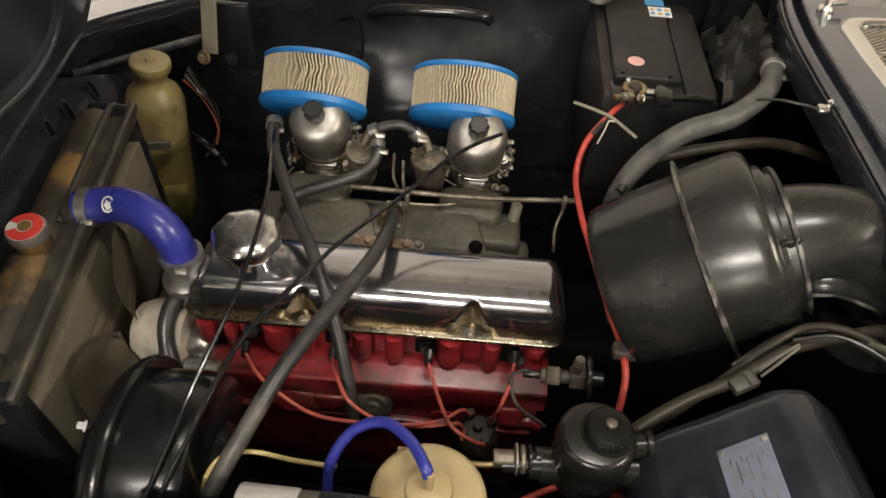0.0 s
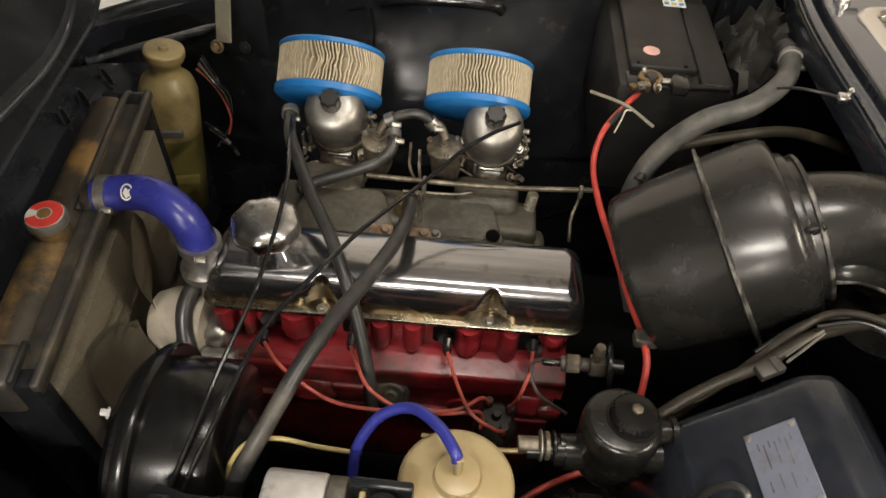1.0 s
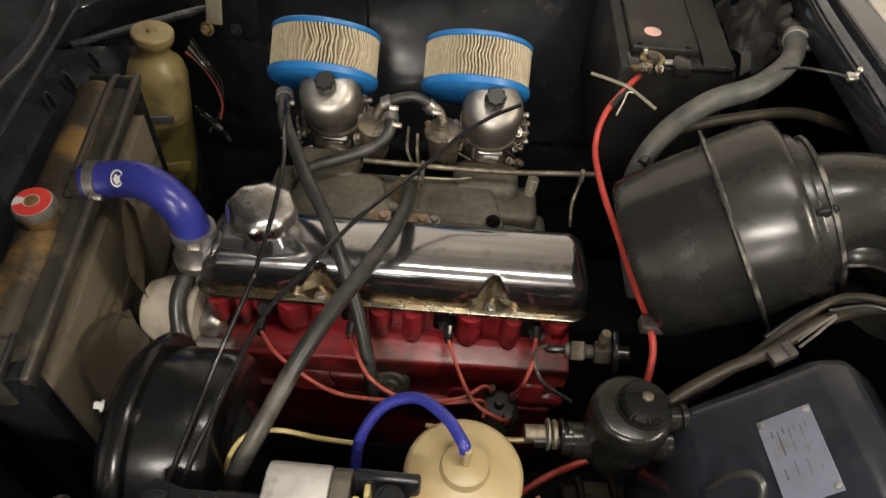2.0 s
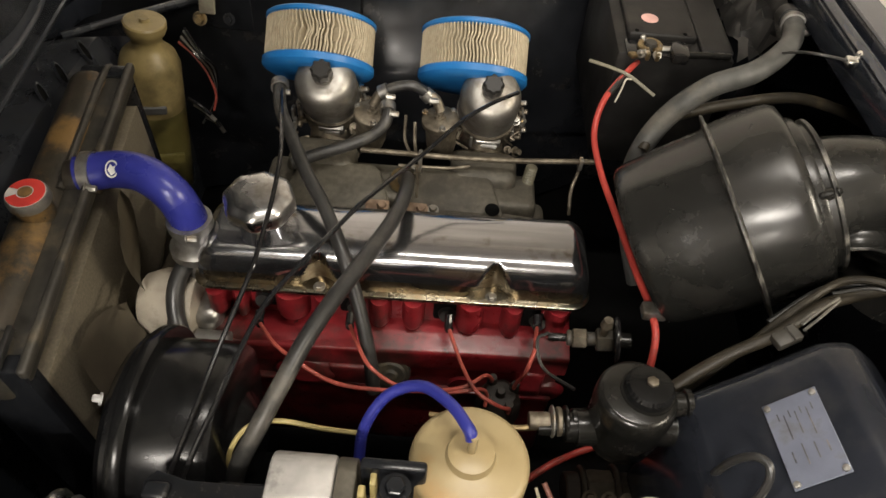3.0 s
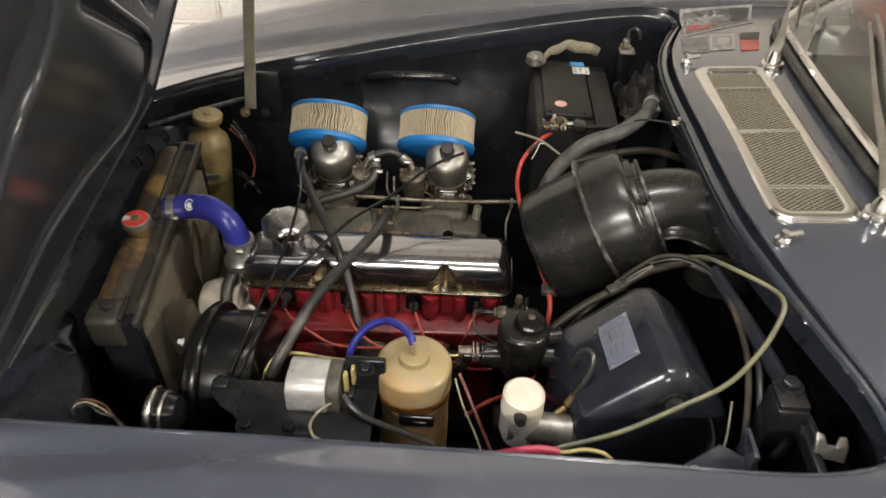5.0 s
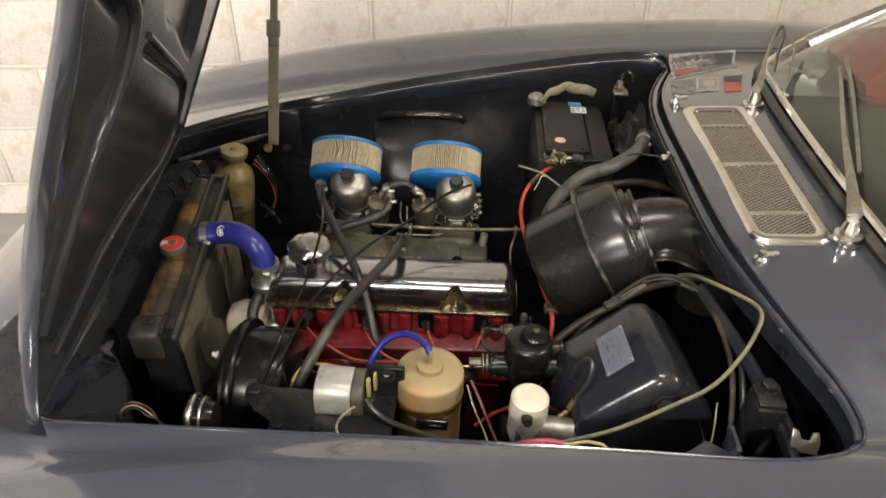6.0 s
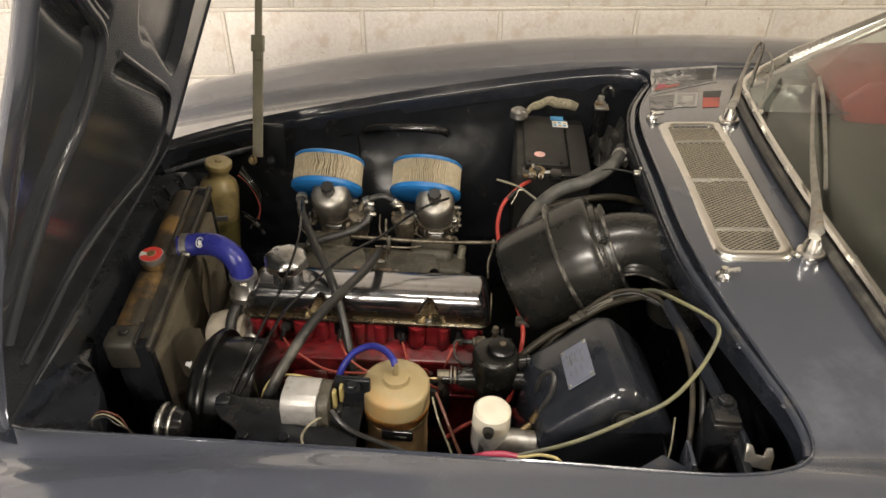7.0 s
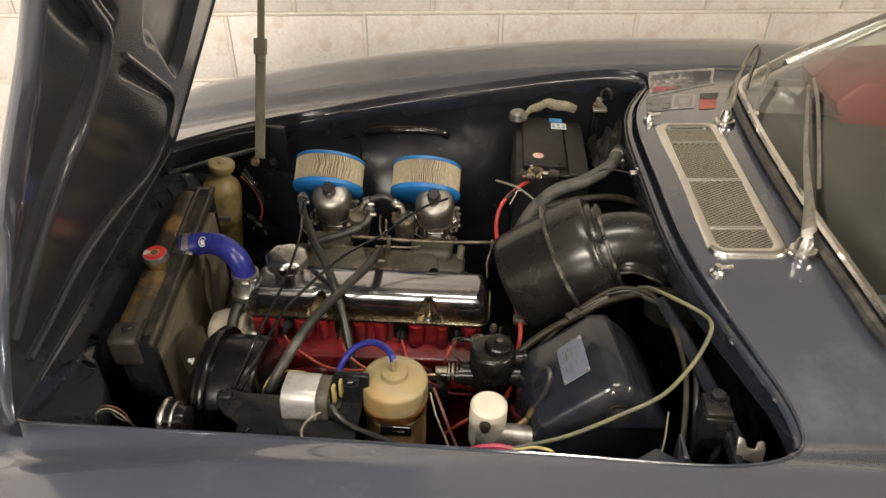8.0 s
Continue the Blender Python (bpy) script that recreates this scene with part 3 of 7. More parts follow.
# windscreen
def screen():
    base = [(0.598 + 0.22 * v * v + 0.11 * max(0, (abs(v) - 0.40) / 0.20) ** 2, MID + v) for v in np.linspace(-0.60, 0.60, 61)]
    low = [(x - 0.02, y, skin(x, y) + 0.012) for x, y in base]
    top = [(x + 0.36, MID + (y - MID) * 0.86, 1.27 - 0.04 * ((y - MID) / 0.6) ** 2) for x, y in base]
    rows = [[tuple(Vector(a).lerp(Vector(b), t)) for a, b in zip(low, top)] for t in np.linspace(0, 1, 17)]
    g = strip(rows)
    bmesh.ops.recalc_face_normals(g, faces=g.faces[:])
    bmesh.ops.solidify(g, geom=g.faces[:], thickness=0.004)
    bmesh.ops.remove_doubles(g, verts=g.verts[:], dist=0.0001)
    bmesh.ops.recalc_face_normals(g, faces=g.faces[:])
    ob = part("windscreen", g, "glass", car, "clear curved windscreen glass", 60)
    ob.visible_shadow = False
    part("screen_trim", tube([Vector(p) + Vector((-0.006, 0, 0.004)) for p in low[::5]], 0.008, 8, 4, 1.5), "trim", car, "bright windscreen trim strip")
    part("screen_rubber", tube([Vector(p) + Vector((-0.022, 0, -0.004)) for p in low[::5]], 0.009, 8, 4), "rubber", car)
    joint = Vector(low[42]) + Vector((-0.006, 0, 0.010))
    part("trim_clip", box((0, 0, 0), (0.022, 0.016, 0.006), 0.002, 2, Matrix.Translation(joint) @ pose(0, 0, 0, 0, 0, -14)), "trim", car, "small bright joint clip on the screen trim")
    for i in (0, -1):
        part("pillar", tube([low[i], rows[8][i], top[i]], 0.02, 8, 4), "trim", car, "bright windscreen pillar")
    part("roof_rail", tube(top[::10], 0.02, 8, 4), "paint", car)
    # the roof stays out of view; added to keep the cabin in shade
    back = [[(x + dx, MID + (y - MID) * k, z + dz) for x, y, z in top] for dx, dz, k in ((0.0, 0.005, 1.0), (0.15, 0.03, 1.0), (0.45, 0.035, 1.0), (0.75, -0.01, 1.0), (1.05, -0.14, 1.03), (1.25, -0.33, 1.08), (1.32, -0.45, 1.12))]
    roof = strip(back)
    bmesh.ops.solidify(roof, geom=roof.faces[:], thickness=0.02)
    part("roof", roof, "paint", car, "blue-grey coupe roof")
    for s in (-1, 1):
        part("scuttle_corner", strip([[(x, MID + s * v, skin(x, MID + v) - 0.0015) for x in np.linspace(0.565, 0.80, 8)] for v in (0.30, 0.36, 0.42, 0.45, 0.49, 0.53, 0.555, 0.58, 0.60)]), "paint", car)


screen()


# ---------------------------------------------------------------- engine
engine = thing("engine", (-0.15, 0.62, 0.32), "red painted four-cylinder engine with a chromed valve cover", "engine")


def valve_cover():
    """Pressed cover: a section drawn out along x, with rounded ends and two bolt dimples on each long side."""
    n, k = 190, 34
    rows = []
    x0, x1 = -0.372, 0.083
    for i in range(n + 1):
        x = x0 + (x1 - x0) * i / n
        e = min(x - x0, x1 - x)
        end = min(1.0, e / 0.028)
        end = math.sqrt(max(0.0, 1 - (1 - end) ** 2))
        row = []
        for j in range(k + 1):
            a = math.pi * j / k
            cy, cz = -math.cos(a), math.sin(a)
            hw = 0.049 * (0.80 + 0.20 * end)
            y = hw * math.copysign(abs(cy) ** 0.50, cy)
            z = 0.006 + (0.054 * (0.25 + 0.75 * end)) * (cz ** 0.45 if cz > 0 else 0) - 0.004 * max(0.0, cy)
            low = max(0.0, 1 - z / 0.054)
            y += math.copysign(0.0025 * low * end, y)
            for bx in (-0.228, -0.028):
                d = abs(x - bx) / (0.007 + 0.027 * low)
                if d < 1 and abs(cy) > 0.3:
                    y -= math.copysign(0.019 * (0.5 + 0.5 * math.cos(math.pi * d)) ** 0.75 * low ** 0.5, y)
            row.append((x, 0.625 + y, 0.686 + 0.033 * (x + 0.15) + z))
        rows.append(row)
    def yellowed(i, j):
        x, y, z = rows[i][j]
        z -= 0.686 + 0.033 * (x + 0.15)
        low = max(0.0, 1 - z / 0.054)
        return z < 0.017 + 0.003 * math.sin(31 * x) + 0.002 * math.sin(97 * x) or (any(abs(x - bx) < 0.80 * (0.007 + 0.027 * low) for bx in (-0.228, -0.028)) and 0.02 < z < 0.050)

    out = bmesh.new(), bmesh.new()
    made = [{}, {}]
    for i in range(n):
        for j in range(k):
            s = int(yellowed(i, j) and 3 < i < n - 3)
            vs = []
            for a, b in ((i, j), (i + 1, j), (i + 1, j + 1), (i, j + 1)):
                if (a, b) not in made[s]:
                    made[s][a, b] = out[s].verts.new(rows[a][b])
                vs.append(made[s][a, b])
            out[s].faces.new(vs)
    for row in (0, -1):
        out[0].faces.new([out[0].verts.new(p) for p in rows[row]])
    for bm in out:
        bmesh.ops.remove_doubles(bm, verts=bm.verts[:], dist=0.0004)
        bmesh.ops.recalc_face_normals(bm, faces=bm.faces[:])
    return out


TILTX = Matrix.Translation((-0.145, 0.625, 0.685)) @ pose(0, 0, 0, 0, -1.9, 0)
pressing, skirt = valve_cover()
for fc in skirt.faces:
    if fc.normal.y * (fc.calc_center_median().y - 0.625) < 0:
        fc.normal_flip()
cover = part("valve_cover", pressing, "chrome", engine, "chromed pressed valve cover with tarnished rim", 40)
part("cover_skirt", skirt, "skirt", cover, "yellowed skirt and bolt dimples", 40)
part("cover_gasket", prism(rounded(0.459, 0.112, 0.020), TILTX @ Matrix.Translation((0, 0, -0.002)), 0.004, 0.001), "void", cover)
part("cover_rim", prism(rounded(0.464, 0.118, 0.022), TILTX @ Matrix.Translation((0, 0, 0.002)), 0.0055, 0.0015), "tarnish", cover, "yellowed flange lip")
for bx in (-0.228, -0.028):
    for sy in (-0.049, 0.049):
        part("cover_bolt", hexbolt((bx, 0.625 + sy, 0.691 + 0.033 * (bx + 0.15)), (0, 0, 1), 0.005, 0.005), "steel", cover)


BOSSES = ((-0.351, 0.014), (-0.322, 0.008), (-0.263, 0.021), (-0.226, 0.010), (-0.158, 0.014), (-0.118, 0.014), (-0.050, 0.017), (0.000, 0.013), (0.052, 0.014))
part("cylinder_head", box((-0.148, 0.645, 0.655), (0.440, 0.125, 0.062), 0.006), "red", engine, "red cylinder head with plug pockets")
for bx, w in BOSSES:
    top = 0.054 + 0.033 * (bx + 0.145)
    b = lathe([(0, top), (w, top), (w, 0.016), (w * 0.93, 0.009), (w * 0.7, 0.003), (w * 0.4, 0.0004), (0, 0.0)], axis((bx, 0.584, 0.628), (0, 0.0, 1)), 24)
    for v in b.verts:
        v.co.y = 0.584 + (v.co.y - 0.584) * (0.023 / w)
    part("head_boss", b, "red", engine)
part("head_ledge", prism([(0.615, 0.641), (0.566, 0.632), (0.5440, 0.6252), (0.5412, 0.6236), (0.5400, 0.6205), (0.5400, 0.592), (0.546, 0.586), (0.615, 0.586)], Matrix(((0, 0, 1, -0.370), (1, 0, 0, 0), (0, 1, 0.05, -0.01425), (0, 0, 0, 1))), 0.444, 0.0015), "red", engine, "red sloping ledge under the plugs")
# black boxes on the head wall paint the shade of the plug pockets
for bx in (-0.290, -0.192, -0.079, 0.020):
    part("plug_pocket", box((bx, 0.584, 0.660), (0.030, 0.010, 0.040), 0.004, 2), "void", engine)
part("casting_pad", box((-0.19, 0.5415, 0.565), (0.055, 0.010, 0.04), 0.008, 3), "red", engine)
part("casting_pad", box((0.035, 0.5415, 0.575), (0.03, 0.010, 0.05), 0.006, 3), "red", engine)
part("block", box((-0.15, 0.6375, 0.50), (0.44, 0.188, 0.245), 0.014, 3), "red", engine, "red cast engine block")
part("block_rib", box((-0.15, 0.5415, 0.545), (0.43, 0.012, 0.008), 0.003), "red", engine)
for bx in (-0.30, -0.19, -0.08, 0.03):
    part("plug_boss", lathe([(0.0, 0.012), (0.009, 0.012), (0.012, 0.0)], axis((bx + 0.003, 0.582, 0.655), (0, -1, 0.35)), 14), "rubber", engine, "dark spark plug base")
    part("core_plug", lathe([(0.0, 0.003), (0.016, 0.003), (0.019, 0.0), (0.021, -0.002)], axis((bx + 0.03, 0.5435, 0.555), (0, -1, 0)), 22), "red", engine)
part("pump_boss", lathe([(0, 0.022), (0.008, 0.022), (0.010, 0.018), (0.017, 0.018), (0.019, 0.014), (0.024, 0.014), (0.026, 0.0), (0, 0.0)], axis((-0.140, 0.548, 0.575), (0, -1, 0.35)), 28), "dusty", engine, "grimy round cover on the block")
part("oval_boss", lathe([(0, 0.010), (0.020, 0.010), (0.026, 0.006), (0.028, 0.0)], axis((-0.245, 0.545, 0.565), (0, -1, 0.3)) @ Matrix.Diagonal((1.5, 0.8, 1, 1)), 28), "red", engine)
part("sump", box((-0.15, 0.635, 0.36), (0.42, 0.19, 0.1), 0.02, 3), "gloss", engine)
# oil filler cap
OC = axis((-0.294, 0.612, 0.768), (0, -0.05, 1))
oil = part("oil_cap", lathe([(0, 0.0335), (0.020, 0.0335), (0.0275, 0.0325), (0.0345, 0.0290), (0.0375, 0.0255), (0.0385, 0.021), (0.0385, 0.011), (0.0365, 0.008), (0.026, 0.007)], OC, 128, 8, 0.030), "capchrome", engine, "chromed fluted oil filler cap", 40)
part("filler_neck", lathe([(0.026, 0.010), (0.029, 0.004), (0.029, 0.000), (0.027, -0.004), (0.027, -0.045)], OC, 40), "chrome", engine)


# ---------------------------------------------------------------- carburettors and filters
def carburettor(x, first):
    CA = Vector((0, -0.545, 0.838))            # the damper's axis
    IN = Vector((0, 0.80, 0.60))             # the bore
    cap = Vector((x, 0.815, 0.824))
    c = thing("carburettor", (x, 0.85, 0.70), "grimy side-draught carburettor with a satin aluminium dome", "carburettor", "twin carburettors")
    m = axis(cap - CA * 0.012, CA)
    part("damper_cap", lathe([(0, 0.012), (0.0105, 0.012), (0.0130, 0.009), (0.0130, -0.004), (0.010, -0.011)], m, 48, 8, 0.08), "black", c, "black fluted damper cap")
    part("dome", lathe([(0.0, -0.0095), (0.0120, -0.0095), (0.0128, -0.0105), (0.0132, -0.0120), (0.0180, -0.0123), (0.0240, -0.0132), (0.0300, -0.0152), (0.0345, -0.0186), (0.0378, -0.0238), (0.0398, -0.0305), (0.0408, -0.040), (0.0412, -0.078), (0.0, -0.078)], m, 64), "dash", c, "satin aluminium suction dome", 28)
    part("dome_skirt", lathe([(0.0, -0.077), (0.0370, -0.077), (0.0370, -0.092), (0.0, -0.092)], m, 40), "carb", c)
    part("dome_flange", lathe([(0.030, -0.0850), (0.0425, -0.0852), (0.0432, -0.087), (0.0432, -0.091), (0.042, -0.093), (0.0, -0.093)], m, 48), "carb", c)
    bore = cap - CA * 0.138
    part("throat", lathe([(0.0, -0.055), (0.030, -0.055), (0.030, 0.058), (0.034, 0.06), (0.034, 0.066), (0, 0.066)], axis(bore, IN), 28), "carb", c)
    cm = axis(bore, CA)
    part("casting", prism(rounded(0.076, 0.074, 0.020), cm @ Matrix.Translation((0, 0, -0.02)), 0.058, 0.003), "carb", c, "grimy cast carburettor body")
    part("neck_boss", box((0.004, -0.040, 0.026), (0.036, 0.010, 0.020), 0.003, 2, cm), "alu", c)
    part("flange", prism([(-0.046, 0.0), (-0.036, 0.018), (-0.012, 0.030), (0.012, 0.030), (0.036, 0.018), (0.046, 0.0), (0.036, -0.018), (0.012, -0.030), (-0.012, -0.030), (-0.036, -0.018)], axis(bore - IN * 0.060, IN), 0.010, 0.002), "carb", c)
    for sx in (-1, 1):
        part("flange_nut", hexbolt(bore - IN * 0.062 + Vector((0.037 * sx, -0.004, 0.004)), -IN, 0.006, 0.009), "steel", c)
        part("dome_screw", hexbolt(cap - CA * 0.100 + Vector((0.040 * sx, -0.012, -0.004)), CA, 0.0042, 0.007), "steel", c)
        part("dome_lug", lathe([(0, 0.004), (0.0075, 0.004), (0.0085, 0.0), (0.007, -0.016), (0, -0.016)], axis(cap - CA * 0.106 + Vector((0.039 * sx, -0.010, -0.002)), CA), 14), "carb", c)
    part("tag" if first else "white_tag", box((0.006, -0.047, 0.026), (0.022, 0.003, 0.014), 0.001, 1, cm), "alu" if first else "labelw", c)
    s = 1 if first else -1
    f = Vector((x + 0.064 * s, 0.822, 0.768))
    part("float_chamber", lathe([(0, 0.005), (0.007, 0.005), (0.008, 0.002), (0.0215, 0.001), (0.0245, -0.001), (0.0250, -0.003), (0.0250, -0.0075), (0.0212, -0.0085), (0.0205, -0.045), (0.018, -0.056), (0.0, -0.060)], axis(f - Vector((0, 0, 0.010)), (0.08 * s, -0.12, 1)), 28), "carb", c, "grimy float chamber", 30)
    part("bowl_nut", hexbolt(f + Vector((0.0, -0.001, -0.006)), (0.08 * s, -0.12, 1), 0.0045, 0.006), "carb", c)
    for k in range(3):
        a = 2.1 * k + 0.7
        part("bowl_screw", hexbolt(f + Vector((0.0215 * math.cos(a), 0.0215 * math.sin(a), -0.0095 + 0.0025 * math.sin(a))), (0, -0.12, 1), 0.0032, 0.005), "steel", c)
    part("fuel_elbow", tube([f + Vector((0.0, 0.004, -0.002)), f + Vector((0.008 * s, 0.010, 0.012)), f + Vector((0.020 * s, 0.013, 0.017))], 0.0068, 12), "carb", c)
    # levers, springs and screws on the outer flank
    q = bore + Vector((0.043, -0.018, 0.018))
    for k, (dx, dy, dz) in enumerate(((0.0, 0.0, 0.030), (0.003, -0.004, 0.018), (0.0, -0.006, 0.004), (0.004, -0.010, -0.008), (-0.002, -0.012, -0.020))):
        part("adjuster_screw", hexbolt(q + Vector((dx, dy, dz)), (1, -0.3, 0.4), 0.0038, 0.010), ("steel", "carb", "brass")[k % 3], c)
    part("cam_lever", prism([(0, 0), (0.012, 0.002), (0.016, 0.016), (0.008, 0.034), (0.0, 0.030), (-0.006, 0.012)], axis(q + Vector((0.002, -0.008, -0.022)), (1, 0, 0)), 0.003), "steel", c)
    part("idle_spring", lathe([(0.0036 + 0.0010 * (k % 2), 0.0015 * k) for k in range(12)], axis(q + Vector((0.006, -0.004, -0.004)), (0.1, -0.5, 0.85)), 10), "steel", c)
    part("jet_link", tube([q + Vector((0.004, -0.006, 0.028)), q + Vector((0.009, -0.010, 0.008)), q + Vector((0.006, -0.012, -0.018))], 0.0018, 6), "steel", c)
    part("pin_lug", box(bore + Vector((-0.042, -0.02, 0.012)), (0.012, 0.016, 0.026), 0.003, 2), "carb", c)
    rnd = random.Random(41 if first else 87)
    for k in range(16):
        p = bore + Vector((rnd.choice((-1, 1)) * rnd.uniform(0.018, 0.050), rnd.uniform(-0.062, -0.030), rnd.uniform(-0.035, 0.022)))
        if k % 3 == 0:
            part("lever", box(p, (0.004, rnd.uniform(0.008, 0.014), rnd.uniform(0.012, 0.022)), 0.001, 1), ("carb", "steel")[k % 2], c)
        elif k % 3 == 1:
            part("screw", hexbolt(p, (rnd.uniform(-1, 1), -0.8, rnd.uniform(0, 1)), rnd.uniform(0.003, 0.005), rnd.uniform(0.006, 0.012)), ("steel", "carb", "brass")[k % 3], c)
        else:
            part("pivot_rod", tube([p, p + Vector((rnd.uniform(-0.016, 0.016), -0.005, rnd.uniform(-0.012, 0.012))), p + Vector((rnd.uniform(-0.03, 0.03), -0.008, rnd.uniform(-0.02, 0.016)))], 0.0017, 6, 4), "carb", c)
    part("vent_stub", tube([bore + Vector((-0.03, -0.030, 0.010)), bore + Vector((-0.036, -0.046, 0.012)), bore + Vector((-0.040, -0.056, 0.006))], 0.0042, 8), "carb", c)
    return c


def air_filter(x, y=0.884, z=0.783):
    IN = Vector((0, 0.72, 0.694))
    f = thing("air_filter", (x, y, z), "round pleated paper air filter with blue plastic rims", "air filter", "twin air filters")
    m = axis((x, y, z), IN)
    part("base_rim", lathe([(0, -0.004), (0.064, -0.004), (0.072, 0.0), (0.0755, 0.004), (0.0755, 0.012), (0.073, 0.014), (0, 0.014)], m, 64), "bluer", f, "bright blue plastic base")
    part("end_rim", lathe([(0.056, 0.064), (0.0725, 0.064), (0.0745, 0.066), (0.0745, 0.070), (0.072, 0.072), (0.056, 0.072), (0.056, 0.064)], m, 64), "bluer", f, "bright blue plastic end ring")
    bm = bmesh.new()
    rings = []
    n = 94
    rnd = random.Random(int(1000 * x) + 7)
    ph = [rnd.uniform(-1, 1) for _ in range(n)]
    ph = [sum(ph[(i + k) % n] for k in range(-3, 4)) / 2.6 for i in range(n)]
    loose = 1.0 if x < -0.15 else 0.35
    for k in range(13):
        u = k / 12
        ring = []
        for i in range(n):
            w = math.sin(math.pi * u) * (0.085 * loose * ph[i] + 0.020 * math.sin(2 * math.pi * 1.6 * u + 2.2 * loose * ph[i]) + 0.008 * math.sin(2 * math.pi * 3.5 * u + i))
            for off, r in ((-0.26, 0.0728), (0.18, 0.0732), (0.46, 0.0585)):
                a = 2 * math.pi * (i + off) / n + w
                ring.append(bm.verts.new((r * math.cos(a), r * math.sin(a), 0.012 + 0.054 * u)))
        rings.append(ring)
    for a, b in zip(rings, rings[1:]):
        for i in range(n * 3):
            j = (i + 1) % (n * 3)
            bm.faces.new((a[i], a[j], b[j], b[i]))
    bm.transform(m)
    part("pleats", bm, "paper", f, "wavy cream paper pleats", 0)
    nip = m @ Vector((-0.050, -0.040, -0.006))
    part("drain_nipple", lathe([(0, 0.010), (0.007, 0.009), (0.009, 0.004), (0.009, -0.004)], axis(nip, -IN), 14), "bluer", f)
    part("end_plate", lathe([(0, 0.062), (0.058, 0.062), (0.058, 0.068), (0, 0.068)], m, 32), "bluer", f)
    return f


carburettor(-0.260, True)
carburettor(-0.042, False)
air_filter(-0.278, 0.882, 0.770)
air_filter(-0.067, 0.890, 0.768)

intake = thing("intake_manifold", (-0.15, 0.76, 0.6), "dull grey cast intake manifold behind the valve cover", "manifold")
part("log", box((-0.15, 0.762, 0.672), (0.36, 0.07, 0.05), 0.012, 3), "manifold", intake)
for x in (-0.26, -0.042):
    part("runner", box((x, 0.79, 0.685), (0.09, 0.06, 0.06), 0.014, 3), "manifold", intake)
for x in (-0.31, -0.19, -0.10, 0.01):
    part("port", box((x, 0.735, 0.65), (0.07, 0.07, 0.05), 0.014, 3), "manifold", intake)
for x in (-0.235, -0.088):
    part("cast_runner", prism([(-0.072, -0.042), (0.066, -0.042), (0.078, -0.030), (0.056, 0.034), (0.046, 0.042), (-0.040, 0.042), (-0.052, 0.034)], pose(x, 0.738, 0.676, 16, 0, 0), 0.026, 0.004), "manifold", intake, "rough dull cast runner")
part("bridge", box((0, 0, 0), (0.10, 0.05, 0.020), 0.006, 3, pose(-0.163, 0.752, 0.684, 16, 0, 0)), "manifold", intake)
part("cast_toe", prism([(-0.05, 0.0), (0.035, 0.0), (0.050, -0.018), (0.035, -0.030), (-0.045, -0.030)], pose(-0.055, 0.712, 0.685, 14, 0, 0), 0.018, 0.003), "manifold", intake)
part("cast_toe", prism([(-0.03, 0.0), (0.022, 0.0), (0.036, -0.016), (0.02, -0.026), (-0.028, -0.026)], pose(0.012, 0.716, 0.683, 14, 6, 0), 0.016, 0.003), "manifold", intake)
# a black disc laid on the casting, for the shade inside a hole
part("hole", lathe([(0.0, 0.0), (0.008, 0.0), (0.0095, 0.0008)], axis((-0.030, 0.7085, 0.7075), (0, -0.28, 1)), 16), "void", intake)
part("stud", hexbolt((-0.105, 0.705, 0.702), (0, -0.2, 1), 0.005, 0.007), "steel", intake)
link = thing("throttle_linkage", (-0.05, 0.79, 0.70), "thin steel throttle rod with ball joints", "linkage")
part("rod", tube([(-0.205, 0.768, 0.738), (-0.04, 0.772, 0.736), (0.105, 0.784, 0.738)], 0.0036, 10), "carb", link)
part("ball_joint", lathe([(0, 0.006), (0.005, 0.004), (0.006, 0), (0.005, -0.004), (0, -0.006)], axis((-0.133, 0.752, 0.727), (0, 0, 1)), 12), "steel", link)
part("lever", box((-0.127, 0.762, 0.731), (0.005, 0.018, 0.028), 0.001), "steel", link)
part("clip", box((0.083, 0.781, 0.735), (0.006, 0.010, 0.018), 0.002), "steel", link)

# ---------------------------------------------------------------- radiator, fan, servo
rad = thing("radiator", (-0.50, 0.62, 0.35), "rust-stained black radiator with a red and white pressure cap", "radiator")
part("top_tank", box((-0.527, 0.60, 0.765), (0.050, 0.425, 0.06), 0.021, 5), "rust", rad, "top tank with flaking ochre rust")
part("core", box((-0.505, 0.60, 0.53), (0.05, 0.40, 0.42), 0.003), "core", rad, "dusty brown radiator core")
part("top_channel", box((-0.494, 0.60, 0.7745), (0.030, 0.435, 0.022), 0.006, 3), "dusty", rad)
for y in (0.392, 0.808):
    part("side_channel", box((-0.51, y, 0.56), (0.06, 0.022, 0.46), 0.005), "under", rad)
CP = axis((-0.522, 0.572, 0.795), (0, 0, 1))
part("filler_neck", lathe([(0.019, -0.02), (0.019, 0.014), (0.021, 0.014), (0.021, 0.018), (0, 0.018)], CP, 28), "rust", rad)
capob = part("pressure_cap", lathe([(0.0205, 0.012), (0.0220, 0.013), (0.0220, 0.0205), (0.0205, 0.0245), (0.0, 0.0265)], CP, 40), "steel", rad, "zinc pressure cap")
part("cap_label", lathe([(0.0198, 0.0251), (0.0, 0.0272)], CP, 36), "labelw", capob, "worn white label disc")
ring = lathe([(0.0085, 0.0270), (0.0192, 0.0260), (0.0192, 0.0252), (0.0085, 0.0262)], CP, 48)
